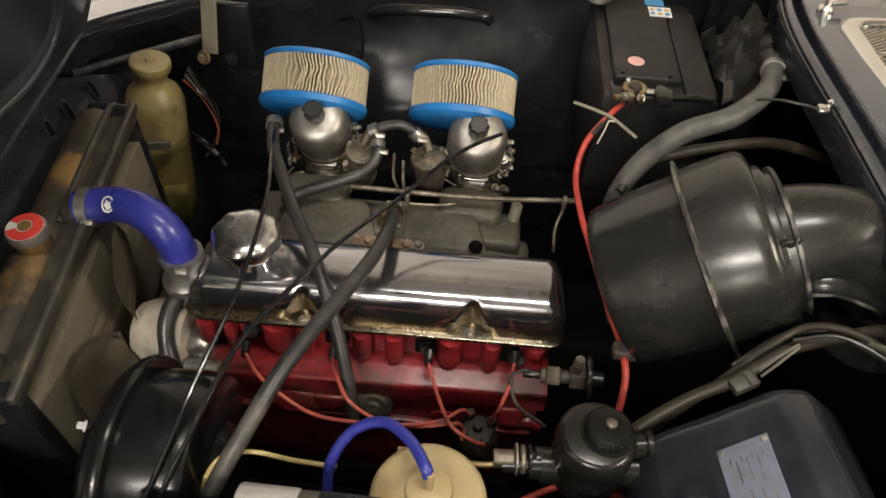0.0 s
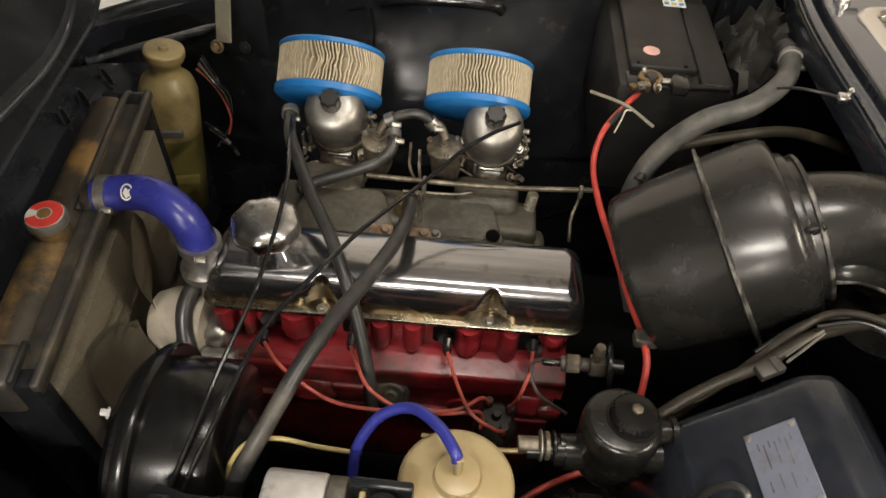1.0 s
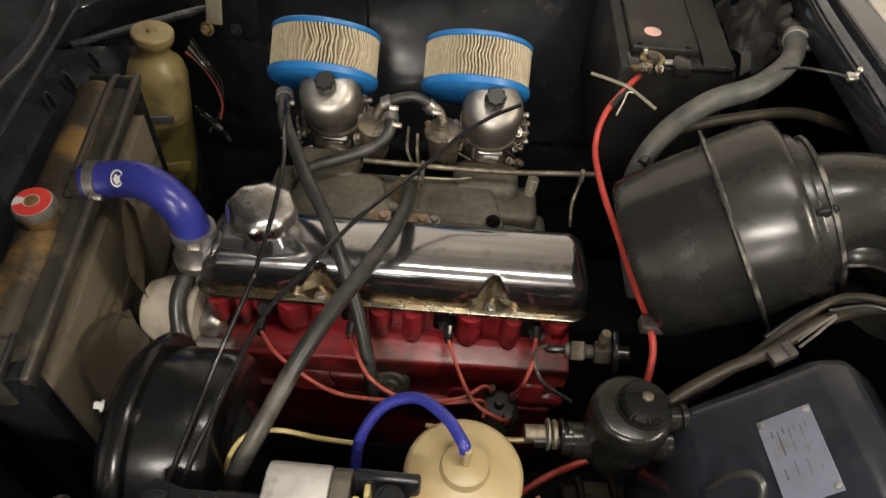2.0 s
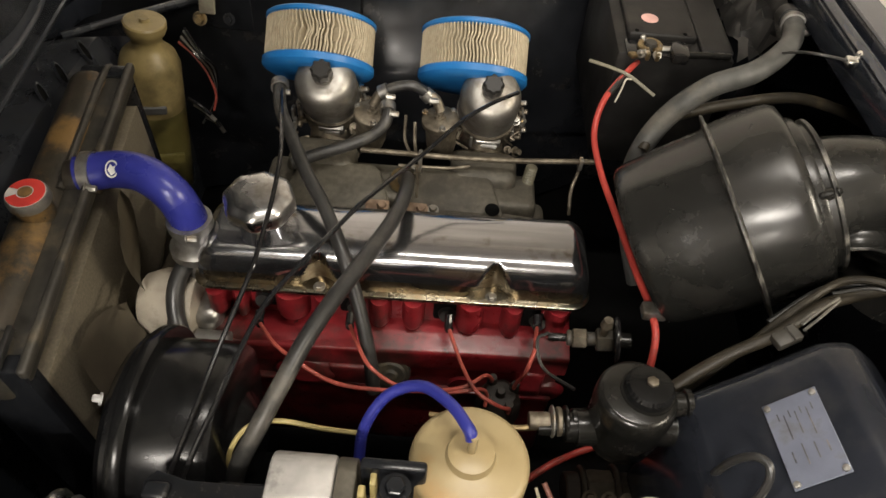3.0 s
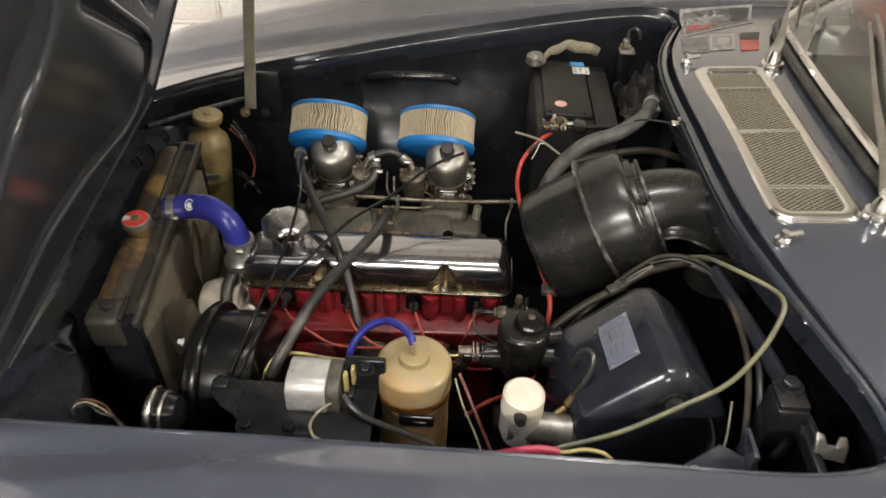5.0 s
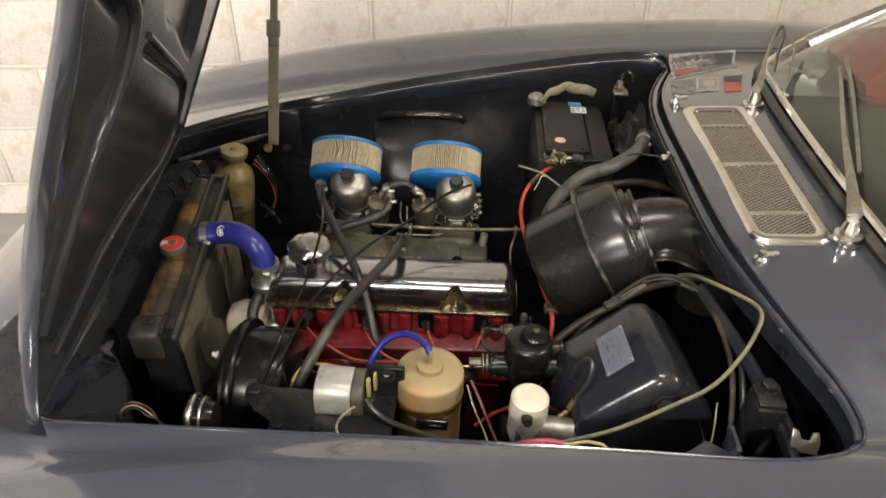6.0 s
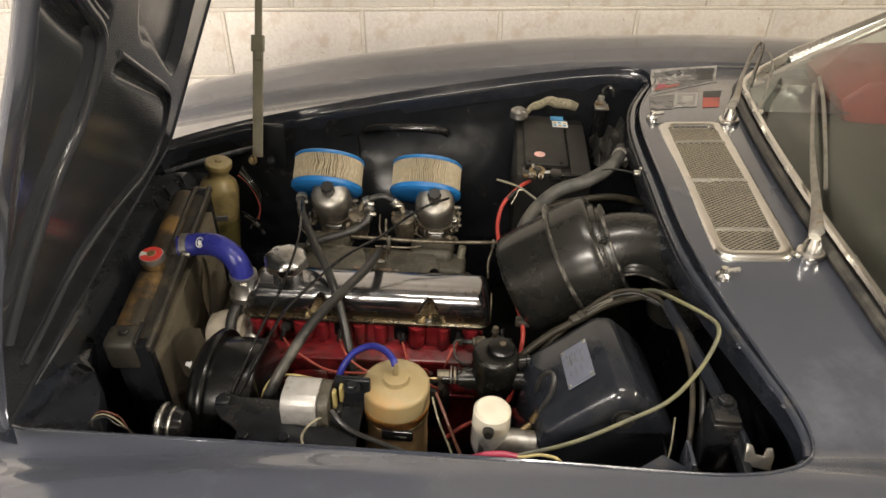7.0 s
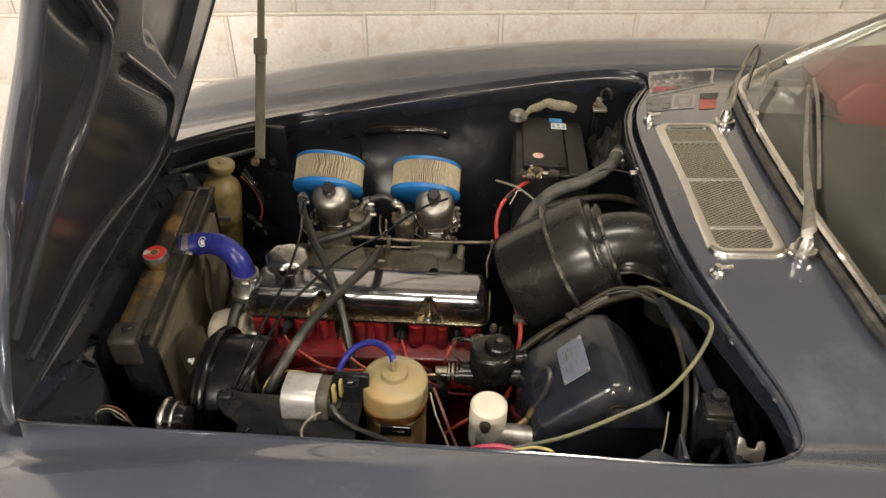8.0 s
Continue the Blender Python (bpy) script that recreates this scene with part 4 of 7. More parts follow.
gone = [q for q in ring.faces if abs(math.atan2(q.calc_center_median().y - 0.572, q.calc_center_median().x + 0.522)) > 2.75]
bmesh.ops.delete(ring, geom=gone, context="FACES")
part("cap_print", ring, "capr", capob, "red printed ring")
part("cap_centre", lathe([(0.0, 0.0278), (0.0068, 0.0277), (0.0074, 0.0262)], CP, 24), "rust", capob)

FAN_TURN = 23
fan = thing("cooling_fan", (-0.44, 0.62, 0.60), "tan painted metal cooling fan at rest behind the radiator", "fan")
FX = axis((-0.425, 0.585, 0.62), (-1, 0, 0))
part("fan_hub", lathe([(0, 0.03), (0.02, 0.03), (0.036, 0.022), (0.045, 0.0), (0.045, -0.045), (0.03, -0.05), (0, -0.05)], FX, 32), "hubpale", fan, "pale grey fan hub and pulley")
for i in range(5):
    a = 72 * i + FAN_TURN
    bm = bmesh.new()
    rows = []
    for k in range(6):
        r = 0.04 + 0.115 * k / 5
        w = (0.020, 0.029, 0.037, 0.041, 0.039, 0.026)[k]
        rows.append([(r, w * s, 0.02 + 0.010 * s + 0.003 * (1 - s * s)) for s in (-1, -0.6, -0.2, 0.2, 0.6, 1)])
    b = strip(rows)
    bmesh.ops.solidify(b, geom=b.faces[:], thickness=0.002)
    b.transform(FX @ pose(0, 0, 0, 0, 0, a))
    part("blade", b, "fan", fan)

servo = thing("brake_servo", (-0.31, 0.37, 0.5), "large gloss black vacuum brake servo drum", "brake servo")
SV = axis((-0.385, 0.388, 0.668), (1, 0, 0))
part("front_shell", lathe([(0, -0.012), (0.03, -0.01), (0.07, -0.004), (0.095, 0.006), (0.103, 0.014), (0.103, 0.024), (0, 0.024)], SV, 64), "servo", servo)
part("clamp_ring", lathe([(0.09, 0.020), (0.109, 0.021), (0.111, 0.024), (0.111, 0.032), (0.109, 0.035), (0.09, 0.036)], SV, 64), "servo", servo)
part("rear_shell", lathe([(0.0, 0.030), (0.098, 0.032), (0.099, 0.095), (0.095, 0.104), (0.085, 0.108), (0.05, 0.112), (0.03, 0.13), (0.0, 0.13)], SV, 64), "servo", servo)
part("drum_bolt", hexbolt((-0.395, 0.385, 0.737), (-1, -0.3, 0.6), 0.004, 0.008), "labelw", servo)

# ---------------------------------------------------------------- heater blower and heater box
BD = Vector((0.848, 0.042, 0.528)).normalized()
BC = Vector((0.2142, 0.6086, 0.8286))
blow = thing("heater_blower", BC - Vector((0, 0, 0.1)), "black ribbed plastic heater blower housing with an elbow", "blower")
BM = axis(BC, BD)
part("motor_drum", lathe([(0, -0.104), (0.070, -0.104), (0.084, -0.102), (0.089, -0.098), (0.0915, -0.090), (0.095, -0.05), (0.0975, -0.006), (0.0985, -0.003), (0, -0.003)], BM, 72), "blower", blow, "", 40)
part("seam_rib", lathe([(0.09, -0.0032), (0.1000, -0.0030), (0.1012, -0.0019), (0.1098, -0.0017), (0.1116, -0.0011), (0.1118, 0.0008), (0.1106, 0.0017), (0.1025, 0.0019), (0.1012, 0.0032), (0.09, 0.0034)], BM, 96), "ribedge", blow, "moulded seam flange with chipped edge", 50)
part("scroll_drum", lathe([(0.0, 0.003), (0.1005, 0.003), (0.1015, 0.02), (0.1010, 0.050), (0.0995, 0.060), (0.0955, 0.0665), (0.088, 0.069), (0.0, 0.070)], BM, 72), "blower", blow, "", 40)
CO = axis((0.277, 0.603, 0.868), (0.89, 0.04, 0.44))
part("collar", lathe([(0.0, -0.020), (0.083, -0.020), (0.0845, -0.018), (0.0845, -0.006), (0.083, -0.004), (0.0765, -0.003), (0.0765, 0.004), (0.0, 0.004)], CO, 64), "blower", blow, "", 40)
part("collar_ring", lathe([(0.060, 0.003), (0.0775, 0.003), (0.0792, 0.0042), (0.0792, 0.0072), (0.0775, 0.0085), (0.060, 0.0085)], CO, 64), "ribedge", blow, "thin joint ring with a pale edge", 40)
for k, a in enumerate((0.35, 2.3, 4.4)):
    part("collar_lug", box((0.081 * math.cos(a), 0.081 * math.sin(a), -0.004), (0.010, 0.010, 0.014), 0.003, 2, CO @ pose(0, 0, 0, 0, 0, 0)), "blower", blow)
    part("lug_screw", hexbolt(CO @ Vector((0.083 * math.cos(a), 0.083 * math.sin(a), 0.005)), (0.89, 0.04, 0.44), 0.003, 0.004), "pot", blow)
part("elbow", tube([(0.262, 0.598, 0.868), (0.300, 0.598, 0.884), (0.345, 0.598, 0.882), (0.385, 0.597, 0.858), (0.408, 0.593, 0.81), (0.413, 0.590, 0.75)], [0.060, 0.0545, 0.053, 0.053, 0.053, 0.053], 48, 10), "blower", blow)
lip = [(0.284, 0.546, 0.862), (0.297, 0.541, 0.874), (0.315, 0.540, 0.877), (0.341, 0.541, 0.868), (0.368, 0.543, 0.852), (0.384, 0.545, 0.828)]
part("elbow_lip", tube(lip, [0.006, 0.009, 0.0095, 0.009, 0.008, 0.006], 12, 6, 0.55), "blower", blow, "flared lip on the inside of the bend")
part("lip_edge", tube([Vector(q) + Vector((0, -0.006, -0.006)) for q in lip], 0.0022, 8, 6), "ribedge", blow)

heat = thing("heater_box", (0.24, 0.33, 0.5), "navy painted steel heater box with a riveted data plate", "heater")


HB = Matrix.Translation((0.2045, 0.343, 0)) @ pose(0, 0, 0, 0, 0, 7.5) @ Matrix.Translation((-0.2045, -0.343, 0))


def heater_body():
    """A box with a sloping front and rounded shoulders, drawn out along y with rounded ends."""
    sec = [(p.x, p.y) for p in smooth_path([(x, z, 0) for x, z in ((0.130, 0.64), (0.138, 0.755), (0.146, 0.789), (0.157, 0.8035), (0.19, 0.8322), (0.222, 0.8600), (0.232, 0.8687), (0.238, 0.8730), (0.243, 0.8748), (0.251, 0.8756), (0.260, 0.8752), (0.266, 0.8730), (0.273, 0.8675), (0.292, 0.8500), (0.315, 0.8230), (0.338, 0.782), (0.352, 0.735), (0.358, 0.64))], 5)]
    cx, cz = 0.245, 0.75
    rows = []
    for y, s in ((0.254, 0.026), (0.2545, 0.018), (0.258, 0.009), (0.264, 0.003), (0.273, 0.0), (0.34, 0.0), (0.405, 0.0), (0.414, 0.004), (0.420, 0.012)):
        row = []
        for x, z in sec:
            d = Vector((cx - x, cz - z)).normalized() * s
            row.append((x + d.x, y, z + d.y))
        rows.append(row)
    bm = strip(rows)
    for row in (rows[0], rows[-1]):
        bm.faces.new([bm.verts.new(p) for p in row])
    bmesh.ops.remove_doubles(bm, verts=bm.verts[:], dist=0.0003)
    bmesh.ops.recalc_face_normals(bm, faces=bm.faces[:])
    bm.transform(HB)
    return bm


part("shell", heater_body(), "heater", heat, "", 60)
# the plate lies on the sloping face
PX = Vector((0.033, 0.006, 0.029)).normalized()
PY = Vector((0.008, -0.0715, 0.0)).normalized()
PZ = PX.cross(PY).normalized()
if PZ.z < 0:
    PZ = -PZ
PM = Matrix((PX, PY, PZ)).transposed().to_4x4()
PM.translation = Vector((0.2045, 0.343, 0.8462)) + PZ * 0.0018
plate = part("data_plate", box((0, 0, 0), (0.044, 0.072, 0.0014), 0.0004, 1, PM), "plate", heat, "riveted aluminium data plate with worn print")
for sx in (-1, 1):
    for sy in (-1, 1):
        part("rivet", lathe([(0.003, 0), (0.0025, 0.0018), (0, 0.0024)], PM @ Matrix.Translation((0.0185 * sx, 0.032 * sy, 0.0007)), 10), "steel", plate)

# ---------------------------------------------------------------- battery
bat = thing("battery", (0.205, 1.04, 0.64), "black car battery with a pink round label on its lid", "battery")
part("case", box((0.202, 1.045, 0.735), (0.158, 0.28, 0.19), 0.006), "case", bat)
part("lid", box((0.186, 1.055, 0.835), (0.094, 0.235, 0.012), 0.0035, 3), "case", bat, "raised lid over the cells")
part("lid", box((0.2575, 1.03, 0.832), (0.044, 0.23, 0.008), 0.003, 3), "case", bat)
for dx in (-0.036, 0.030):
    part("lid_screw", lathe([(0, 0.0008), (0.0026, 0.0008), (0.003, 0)], Matrix.Translation((0.186 + dx, 0.9435, 0.841)), 12), "void", bat)
part("round_label", lathe([(0, 0.0006), (0.012, 0.0006), (0.012, 0)], Matrix.Translation((0.172, 0.977, 0.8415)), 24), "labelp", bat, "faded pink round sticker")
part("paper_label", box((0.224, 1.13, 0.8418), (0.035, 0.03, 0.0008), 0), "labelw", bat, "white warning label")
for k in range(6):
    part("label_mark", box((0.212 + 0.0115 * (k % 3), 1.1235 + 0.012 * (k // 3), 0.8425), (0.007, 0.007, 0.0006), 0), ("labelb", "yellow", "labelb", "yellow", "labelb", "yellow")[k], bat)
part("blue_label", box((0.218, 1.16, 0.8418), (0.03, 0.02, 0.0008), 0), "labelb", bat)

# ---------------------------------------------------------------- tanks and cylinders
can = thing("fluid_tank", (-0.055, 0.325, 0.6), "cream plastic fluid tank with an amber stained lower half", "tank")
CM = Matrix.Translation((-0.055, 0.325, 0.0))
part("tank_lid", lathe([(0.0, 0.815), (0.012, 0.815), (0.019, 0.813), (0.0200, 0.8075), (0.0206, 0.8055), (0.044, 0.8010), (0.0478, 0.7992), (0.0495, 0.7965), (0.0499, 0.793), (0.0499, 0.764), (0.0487, 0.760), (0.0, 0.760)], CM, 48), "cream", can, "domed cream lid")
part("spout", lathe([(0.0, 0.838), (0.0032, 0.838), (0.0036, 0.815)], CM, 14), "cream", can)
part("tank_body", lathe([(0.0, 0.761), (0.047, 0.761), (0.0475, 0.756), (0.0475, 0.70), (0.0485, 0.69), (0.0485, 0.60), (0, 0.60)], CM, 48), "amber", can, "translucent amber stained body")
part("clamp_strap", lathe([(0.0474, 0.735), (0.0484, 0.736), (0.0484, 0.745), (0.0474, 0.746)], CM, 48), "cream", can)

part("rim_stain", lathe([(0.0478, 0.7455), (0.0486, 0.747), (0.0500, 0.7595), (0.0504, 0.761), (0.0504, 0.7645), (0.0495, 0.766)], CM, 48), "drip", can, "brown dripped stain under the lid")

mc = thing("clutch_cylinder", (0.09, 0.395, 0.65), "gloss black round hydraulic cylinder with a ribbed cap", "hydraulic cylinder")
MM = Matrix.Translation((0.09, 0.395, 0)) @ Matrix.Diagonal((0.87, 0.87, 1, 1))
part("reservoir", lathe([(0.0, 0.809), (0.034, 0.809), (0.0385, 0.807), (0.0410, 0.802), (0.0418, 0.794), (0.0418, 0.786), (0.0405, 0.782), (0.0405, 0.752), (0.038, 0.738), (0.031, 0.726), (0, 0.724)], MM, 56), "pot", mc, "rough cast black pot", 40)
part("cap_seat", lathe([(0.0, 0.8105), (0.027, 0.8105), (0.028, 0.8085)], MM @ Matrix.Translation((0.009, 0.002, 0)), 40), "pot", mc)
part("ribbed_cap", lathe([(0.0, 0.8225), (0.012, 0.8222), (0.0215, 0.8205), (0.0245, 0.8175), (0.0248, 0.810)], MM @ Matrix.Translation((0.009, 0.002, 0)), 120, 30, 0.016), "servo", mc, "ribbed black filler cap")
part("cap_tab", prism([(0.0055 * math.cos(a), 0.0055 * math.sin(a)) for a in np.linspace(0, 5 * math.pi / 3, 6)], pose(0.0985, 0.398, 0.8215, 0, 0, 20), 0.0035, 0.0006), "carb", mc, "worn hexagon on the cap")
part("cylinder", lathe([(0, -0.08), (0.008, -0.08), (0.009, -0.055), (0.014, -0.055), (0.014, -0.045), (0.017, -0.045), (0.017, 0.05), (0.02, 0.05), (0.02, 0.07), (0.012, 0.072), (0.012, 0.085), (0, 0.085)], axis((0.09, 0.39, 0.755), (1, 0.05, 0.05)), 24), "pot", mc)

res = thing("brake_reservoir", (0.085, 0.277, 0.65), "small aluminium master cylinder with a white plastic cap", "reservoir")
RM = Matrix.Translation((0.086, 0.273, -0.012)) @ Matrix.Diagonal((1.0, 1.0, 1.0, 1.0))
part("cap", lathe([(0, 0.832), (0.022, 0.831), (0.026, 0.827), (0.027, 0.80), (0.025, 0.797), (0, 0.797)], RM, 36), "white", res, "white plastic screw cap")
part("pot", lathe([(0.024, 0.80), (0.026, 0.79), (0.026, 0.76), (0.022, 0.745), (0, 0.745)], RM, 32), "silver", res)
part("cylinder", lathe([(0, -0.02), (0.02, -0.02), (0.02, 0.06), (0.016, 0.062), (0.016, 0.085), (0, 0.085)], axis((0.09, 0.268, 0.758), (1, 0, -0.05)), 24), "alu", res)
part("cap_nub", lathe([(0, 0.012), (0.006, 0.012), (0.008, 0.006), (0.008, -0.004)], axis((0.082, 0.247, 0.802), (0, -1, 0.3)), 14), "black", res)

wash = thing("washer_bottle", (-0.545, 0.92, 0.5), "yellowed plastic washer bottle with a moulded screw cap", "bottle")
WM = axis((-0.524, 0.927, 0.80), (0.13, 0.0, 1))
part("bottle", lathe([(0.0, -0.026), (0.021, -0.026), (0.021, -0.034), (0.026, -0.042), (0.038, -0.054), (0.043, -0.07), (0.044, -0.142), (0, -0.142)], WM, 40), "bottle", wash)
part("filled_half", lathe([(0, -0.14), (0.044, -0.14), (0.0455, -0.22), (0.046, -0.30), (0.04, -0.31), (0, -0.31)], WM, 40), "fluid", wash, "olive fluid behind yellowed plastic")
part("screw_cap", lathe([(0, 0.003), (0.006, 0.004), (0.0075, 0.0), (0.0265, 0.0), (0.0288, -0.002), (0.029, -0.010), (0.0265, -0.017), (0.022, -0.022), (0.021, -0.027), (0.0, -0.027)], WM, 40), "bottle", wash, "dusty screw cap")
part("window_mark", box((0, 0, 0), (0.034, 0.006, 0.014), 0.002, 1, pose(-0.525, 0.8865, 0.677, 0, 7, 20)), "ink", wash, "small black rectangular mark")

reg = thing("voltage_regulator", (-0.19, 0.295, 0.7), "silver cased regulator on a black bracket", "regulator")
part("can", prism(rounded(0.062, 0.072, 0.020, 8), Matrix(((0, 0, 1, -0.212), (1, 0, 0, 0.290), (0, 1, 0, 0.776), (0, 0, 0, 1))), 0.052, 0.0035), "silver", reg, "brushed silver can")
part("end_cap", prism(rounded(0.060, 0.070, 0.019, 8), Matrix(((0, 0, 1, -0.1595), (1, 0, 0, 0.290), (0, 1, 0, 0.776), (0, 0, 0, 1))), 0.016, 0.002), "manifold", reg, "dull grey end cap")
part("terminal", box((-0.138, 0.286, 0.797), (0.006, 0.010, 0.034), 0.002), "yellow", reg, "yellow plastic terminal")
brk = thing("front_bracket", (-0.2, 0.28, 0.6), "black pressed steel bracket beside the wing", "bracket")
part("sheet", prism([(-0.320, 0.300), (-0.312, 0.310), (-0.285, 0.303), (-0.10, 0.303), (-0.10, 0.195), (-0.262, 0.195), (-0.266, 0.225), (-0.272, 0.243), (-0.284, 0.252), (-0.300, 0.262), (-0.316, 0.278)], Matrix.Translation((0, 0, 0.760)), 0.006, 0.0015), "under", brk, "black plate with a notched end")
part("skirt", box((-0.18, 0.304, 0.72), (0.16, 0.005, 0.085), 0.002), "under", brk)
part("upright", box((-0.115, 0.305, 0.765), (0.052, 0.010, 0.115), 0.003), "under", brk)

stay = thing("bonnet_stay", (-0.451, 0.976, 0.80), "khaki sliding bonnet stay bar with a peg hole", "bonnet stay")
SD = Vector((0.0, 0.40, 0.917)).normalized()
SM = axis((-0.451, 0.976, 0.80), SD)
part("lower_bar", box((0, 0, 0.11), (0.023, 0.005, 0.24), 0.0015, 1, SM), "stay", stay)
part("upper_bar", box((-0.002, 0.005, 0.43), (0.016, 0.004, 0.46), 0.0015, 1, SM), "stay", stay)
part("peg", lathe([(0, 0.004), (0.005, 0.004), (0.006, 0)], SM @ pose(0, -0.003, 0.20, 90), 12), "rust", stay)


# ---------------------------------------------------------------- hoses and cables
def hose(name, pts, r, material, label, category="hose", n=12):
    h0 = pts[0]
    t = thing(name, h0, label, category)
    part("run", tube(pts, r, n), material, t)
    return t


def clamp(parent, p, d, r):
    part("clip", lathe([(r, -0.006), (r + 0.0025, -0.006), (r + 0.0025, 0.006), (r, 0.006)], axis(p, d), 24), "alu", parent, "steel worm-drive clip")
    q = Vector(p) + Vector((0.004, -r - 0.004, 0.0))
    part("clip_screw", hexbolt(q, (1, 0, 0), 0.004, 0.012), "steel", parent)


bh = hose("radiator_hose", [(-0.500, 0.632, 0.783), (-0.462, 0.640, 0.788), (-0.425, 0.632, 0.792), (-0.394, 0.618, 0.780), (-0.380, 0.612, 0.752), (-0.378, 0.610, 0.735)], 0.0210, "blueh", "glossy blue silicone radiator hose", n=24)
clamp(bh, (-0.488, 0.635, 0.785), (1, 0.1, 0.1), 0.0212)
clamp(bh, (-0.379, 0.611, 0.743), (0.05, 0, -1), 0.0212)
th = thing("thermostat_housing", (-0.38, 0.61, 0.66), "cast aluminium thermostat housing", "thermostat housing")
part("outlet", lathe([(0.02, 0.045), (0.0255, 0.045), (0.0255, 0.034), (0.022, 0.03), (0.024, 0.012), (0.030, 0.004), (0.030, -0.006), (0.020, -0.014), (0.018, -0.06), (0, -0.06)], axis((-0.378, 0.61, 0.705), (0, 0, 1)), 28), "alu", th)

hose("battery_cable", [(0.153, 0.907, 0.815), (0.128, 0.86, 0.825), (0.098, 0.812, 0.815), (0.088, 0.775, 0.79), (0.094, 0.715, 0.778), (0.108, 0.655, 0.768), (0.124, 0.585, 0.757), (0.135, 0.54, 0.752), (0.138, 0.50, 0.745), (0.132, 0.465, 0.70), (0.124, 0.451, 0.645), (0.106, 0.446, 0.612), (0.080, 0.438, 0.602), (0.050, 0.422, 0.600), (0.020, 0.405, 0.585)], 0.0040, "redw", "thick red battery cable", "cable")
hose("heater_hose", [(0.335, 0.935, 0.885), (0.322, 0.885, 0.90), (0.295, 0.82, 0.908), (0.245, 0.765, 0.905), (0.19, 0.745, 0.89), (0.148, 0.735, 0.842), (0.128, 0.712, 0.785), (0.140, 0.680, 0.715), (0.160, 0.650, 0.66)], 0.0125, "oldrub", "weathered grey rubber heater hose", n=16)
hose("breather_hose", [(-0.318, 0.83, 0.785), (-0.304, 0.772, 0.79), (-0.281, 0.723, 0.788), (-0.254, 0.669, 0.783), (-0.225, 0.624, 0.77), (-0.198, 0.574, 0.752), (-0.176, 0.535, 0.71), (-0.160, 0.50, 0.662), (-0.155, 0.485, 0.62)], 0.0080, "rubber", "black rubber breather hose", n=14)
hose("vacuum_hose", [(-0.150, 0.753, 0.70), (-0.140, 0.715, 0.745), (-0.137, 0.66, 0.775), (-0.145, 0.60, 0.790), (-0.165, 0.535, 0.800), (-0.190, 0.472, 0.803), (-0.208, 0.425, 0.800), (-0.222, 0.385, 0.790), (-0.237, 0.352, 0.772), (-0.255, 0.330, 0.735), (-0.263, 0.325, 0.69), (-0.268, 0.322, 0.64)], 0.0084, "rubber", "long black rubber vacuum hose", n=14)
hose("control_cable", [(-0.318, 0.84, 0.782), (-0.295, 0.745, 0.812), (-0.275, 0.655, 0.827), (-0.270, 0.60, 0.824), (-0.269, 0.549, 0.819), (-0.270, 0.498, 0.815), (-0.276, 0.459, 0.806), (-0.284, 0.415, 0.795), (-0.292, 0.368, 0.780), (-0.309, 0.315, 0.742), (-0.318, 0.29, 0.70)], 0.0025, "gloss", "thin black control cable", "cable", 8)
hose("throttle_cable", [(-0.012, 0.795, 0.828), (-0.046, 0.764, 0.830), (-0.078, 0.738, 0.822), (-0.107, 0.697, 0.818), (-0.130, 0.665, 0.815), (-0.154, 0.613, 0.829), (-0.176, 0.568, 0.838), (-0.200, 0.528, 0.834), (-0.225, 0.495, 0.822), (-0.250, 0.458, 0.808), (-0.264, 0.412, 0.797), (-0.275, 0.37, 0.782), (-0.296, 0.318, 0.744), (-0.304, 0.29, 0.70)], 0.0025, "gloss", "black sheathed throttle cable", "cable", 8)
hose("overflow_hose", [(-0.150, 0.345, 0.735), (-0.146, 0.36, 0.772), (-0.128, 0.378, 0.798), (-0.10, 0.38, 0.815), (-0.075, 0.357, 0.830), (-0.06, 0.332, 0.838), (-0.0565, 0.326, 0.832)], 0.0052, "blueh", "small blue silicone overflow hose", n=14)
hose("loom_cable", [(0.085, 0.178, 0.815), (0.114, 0.180, 0.838), (0.185, 0.199, 0.850), (0.259, 0.232, 0.864), (0.309, 0.251, 0.885), (0.343, 0.276, 0.915), (0.364, 0.302, 0.938), (0.372, 0.323, 0.95), (0.364, 0.346, 0.95), (0.333, 0.381, 0.945), (0.311, 0.419, 0.93), (0.302, 0.45, 0.905)], 0.0028, "green", "grey loom cable with a yellow-green tracer", "cable", 10)
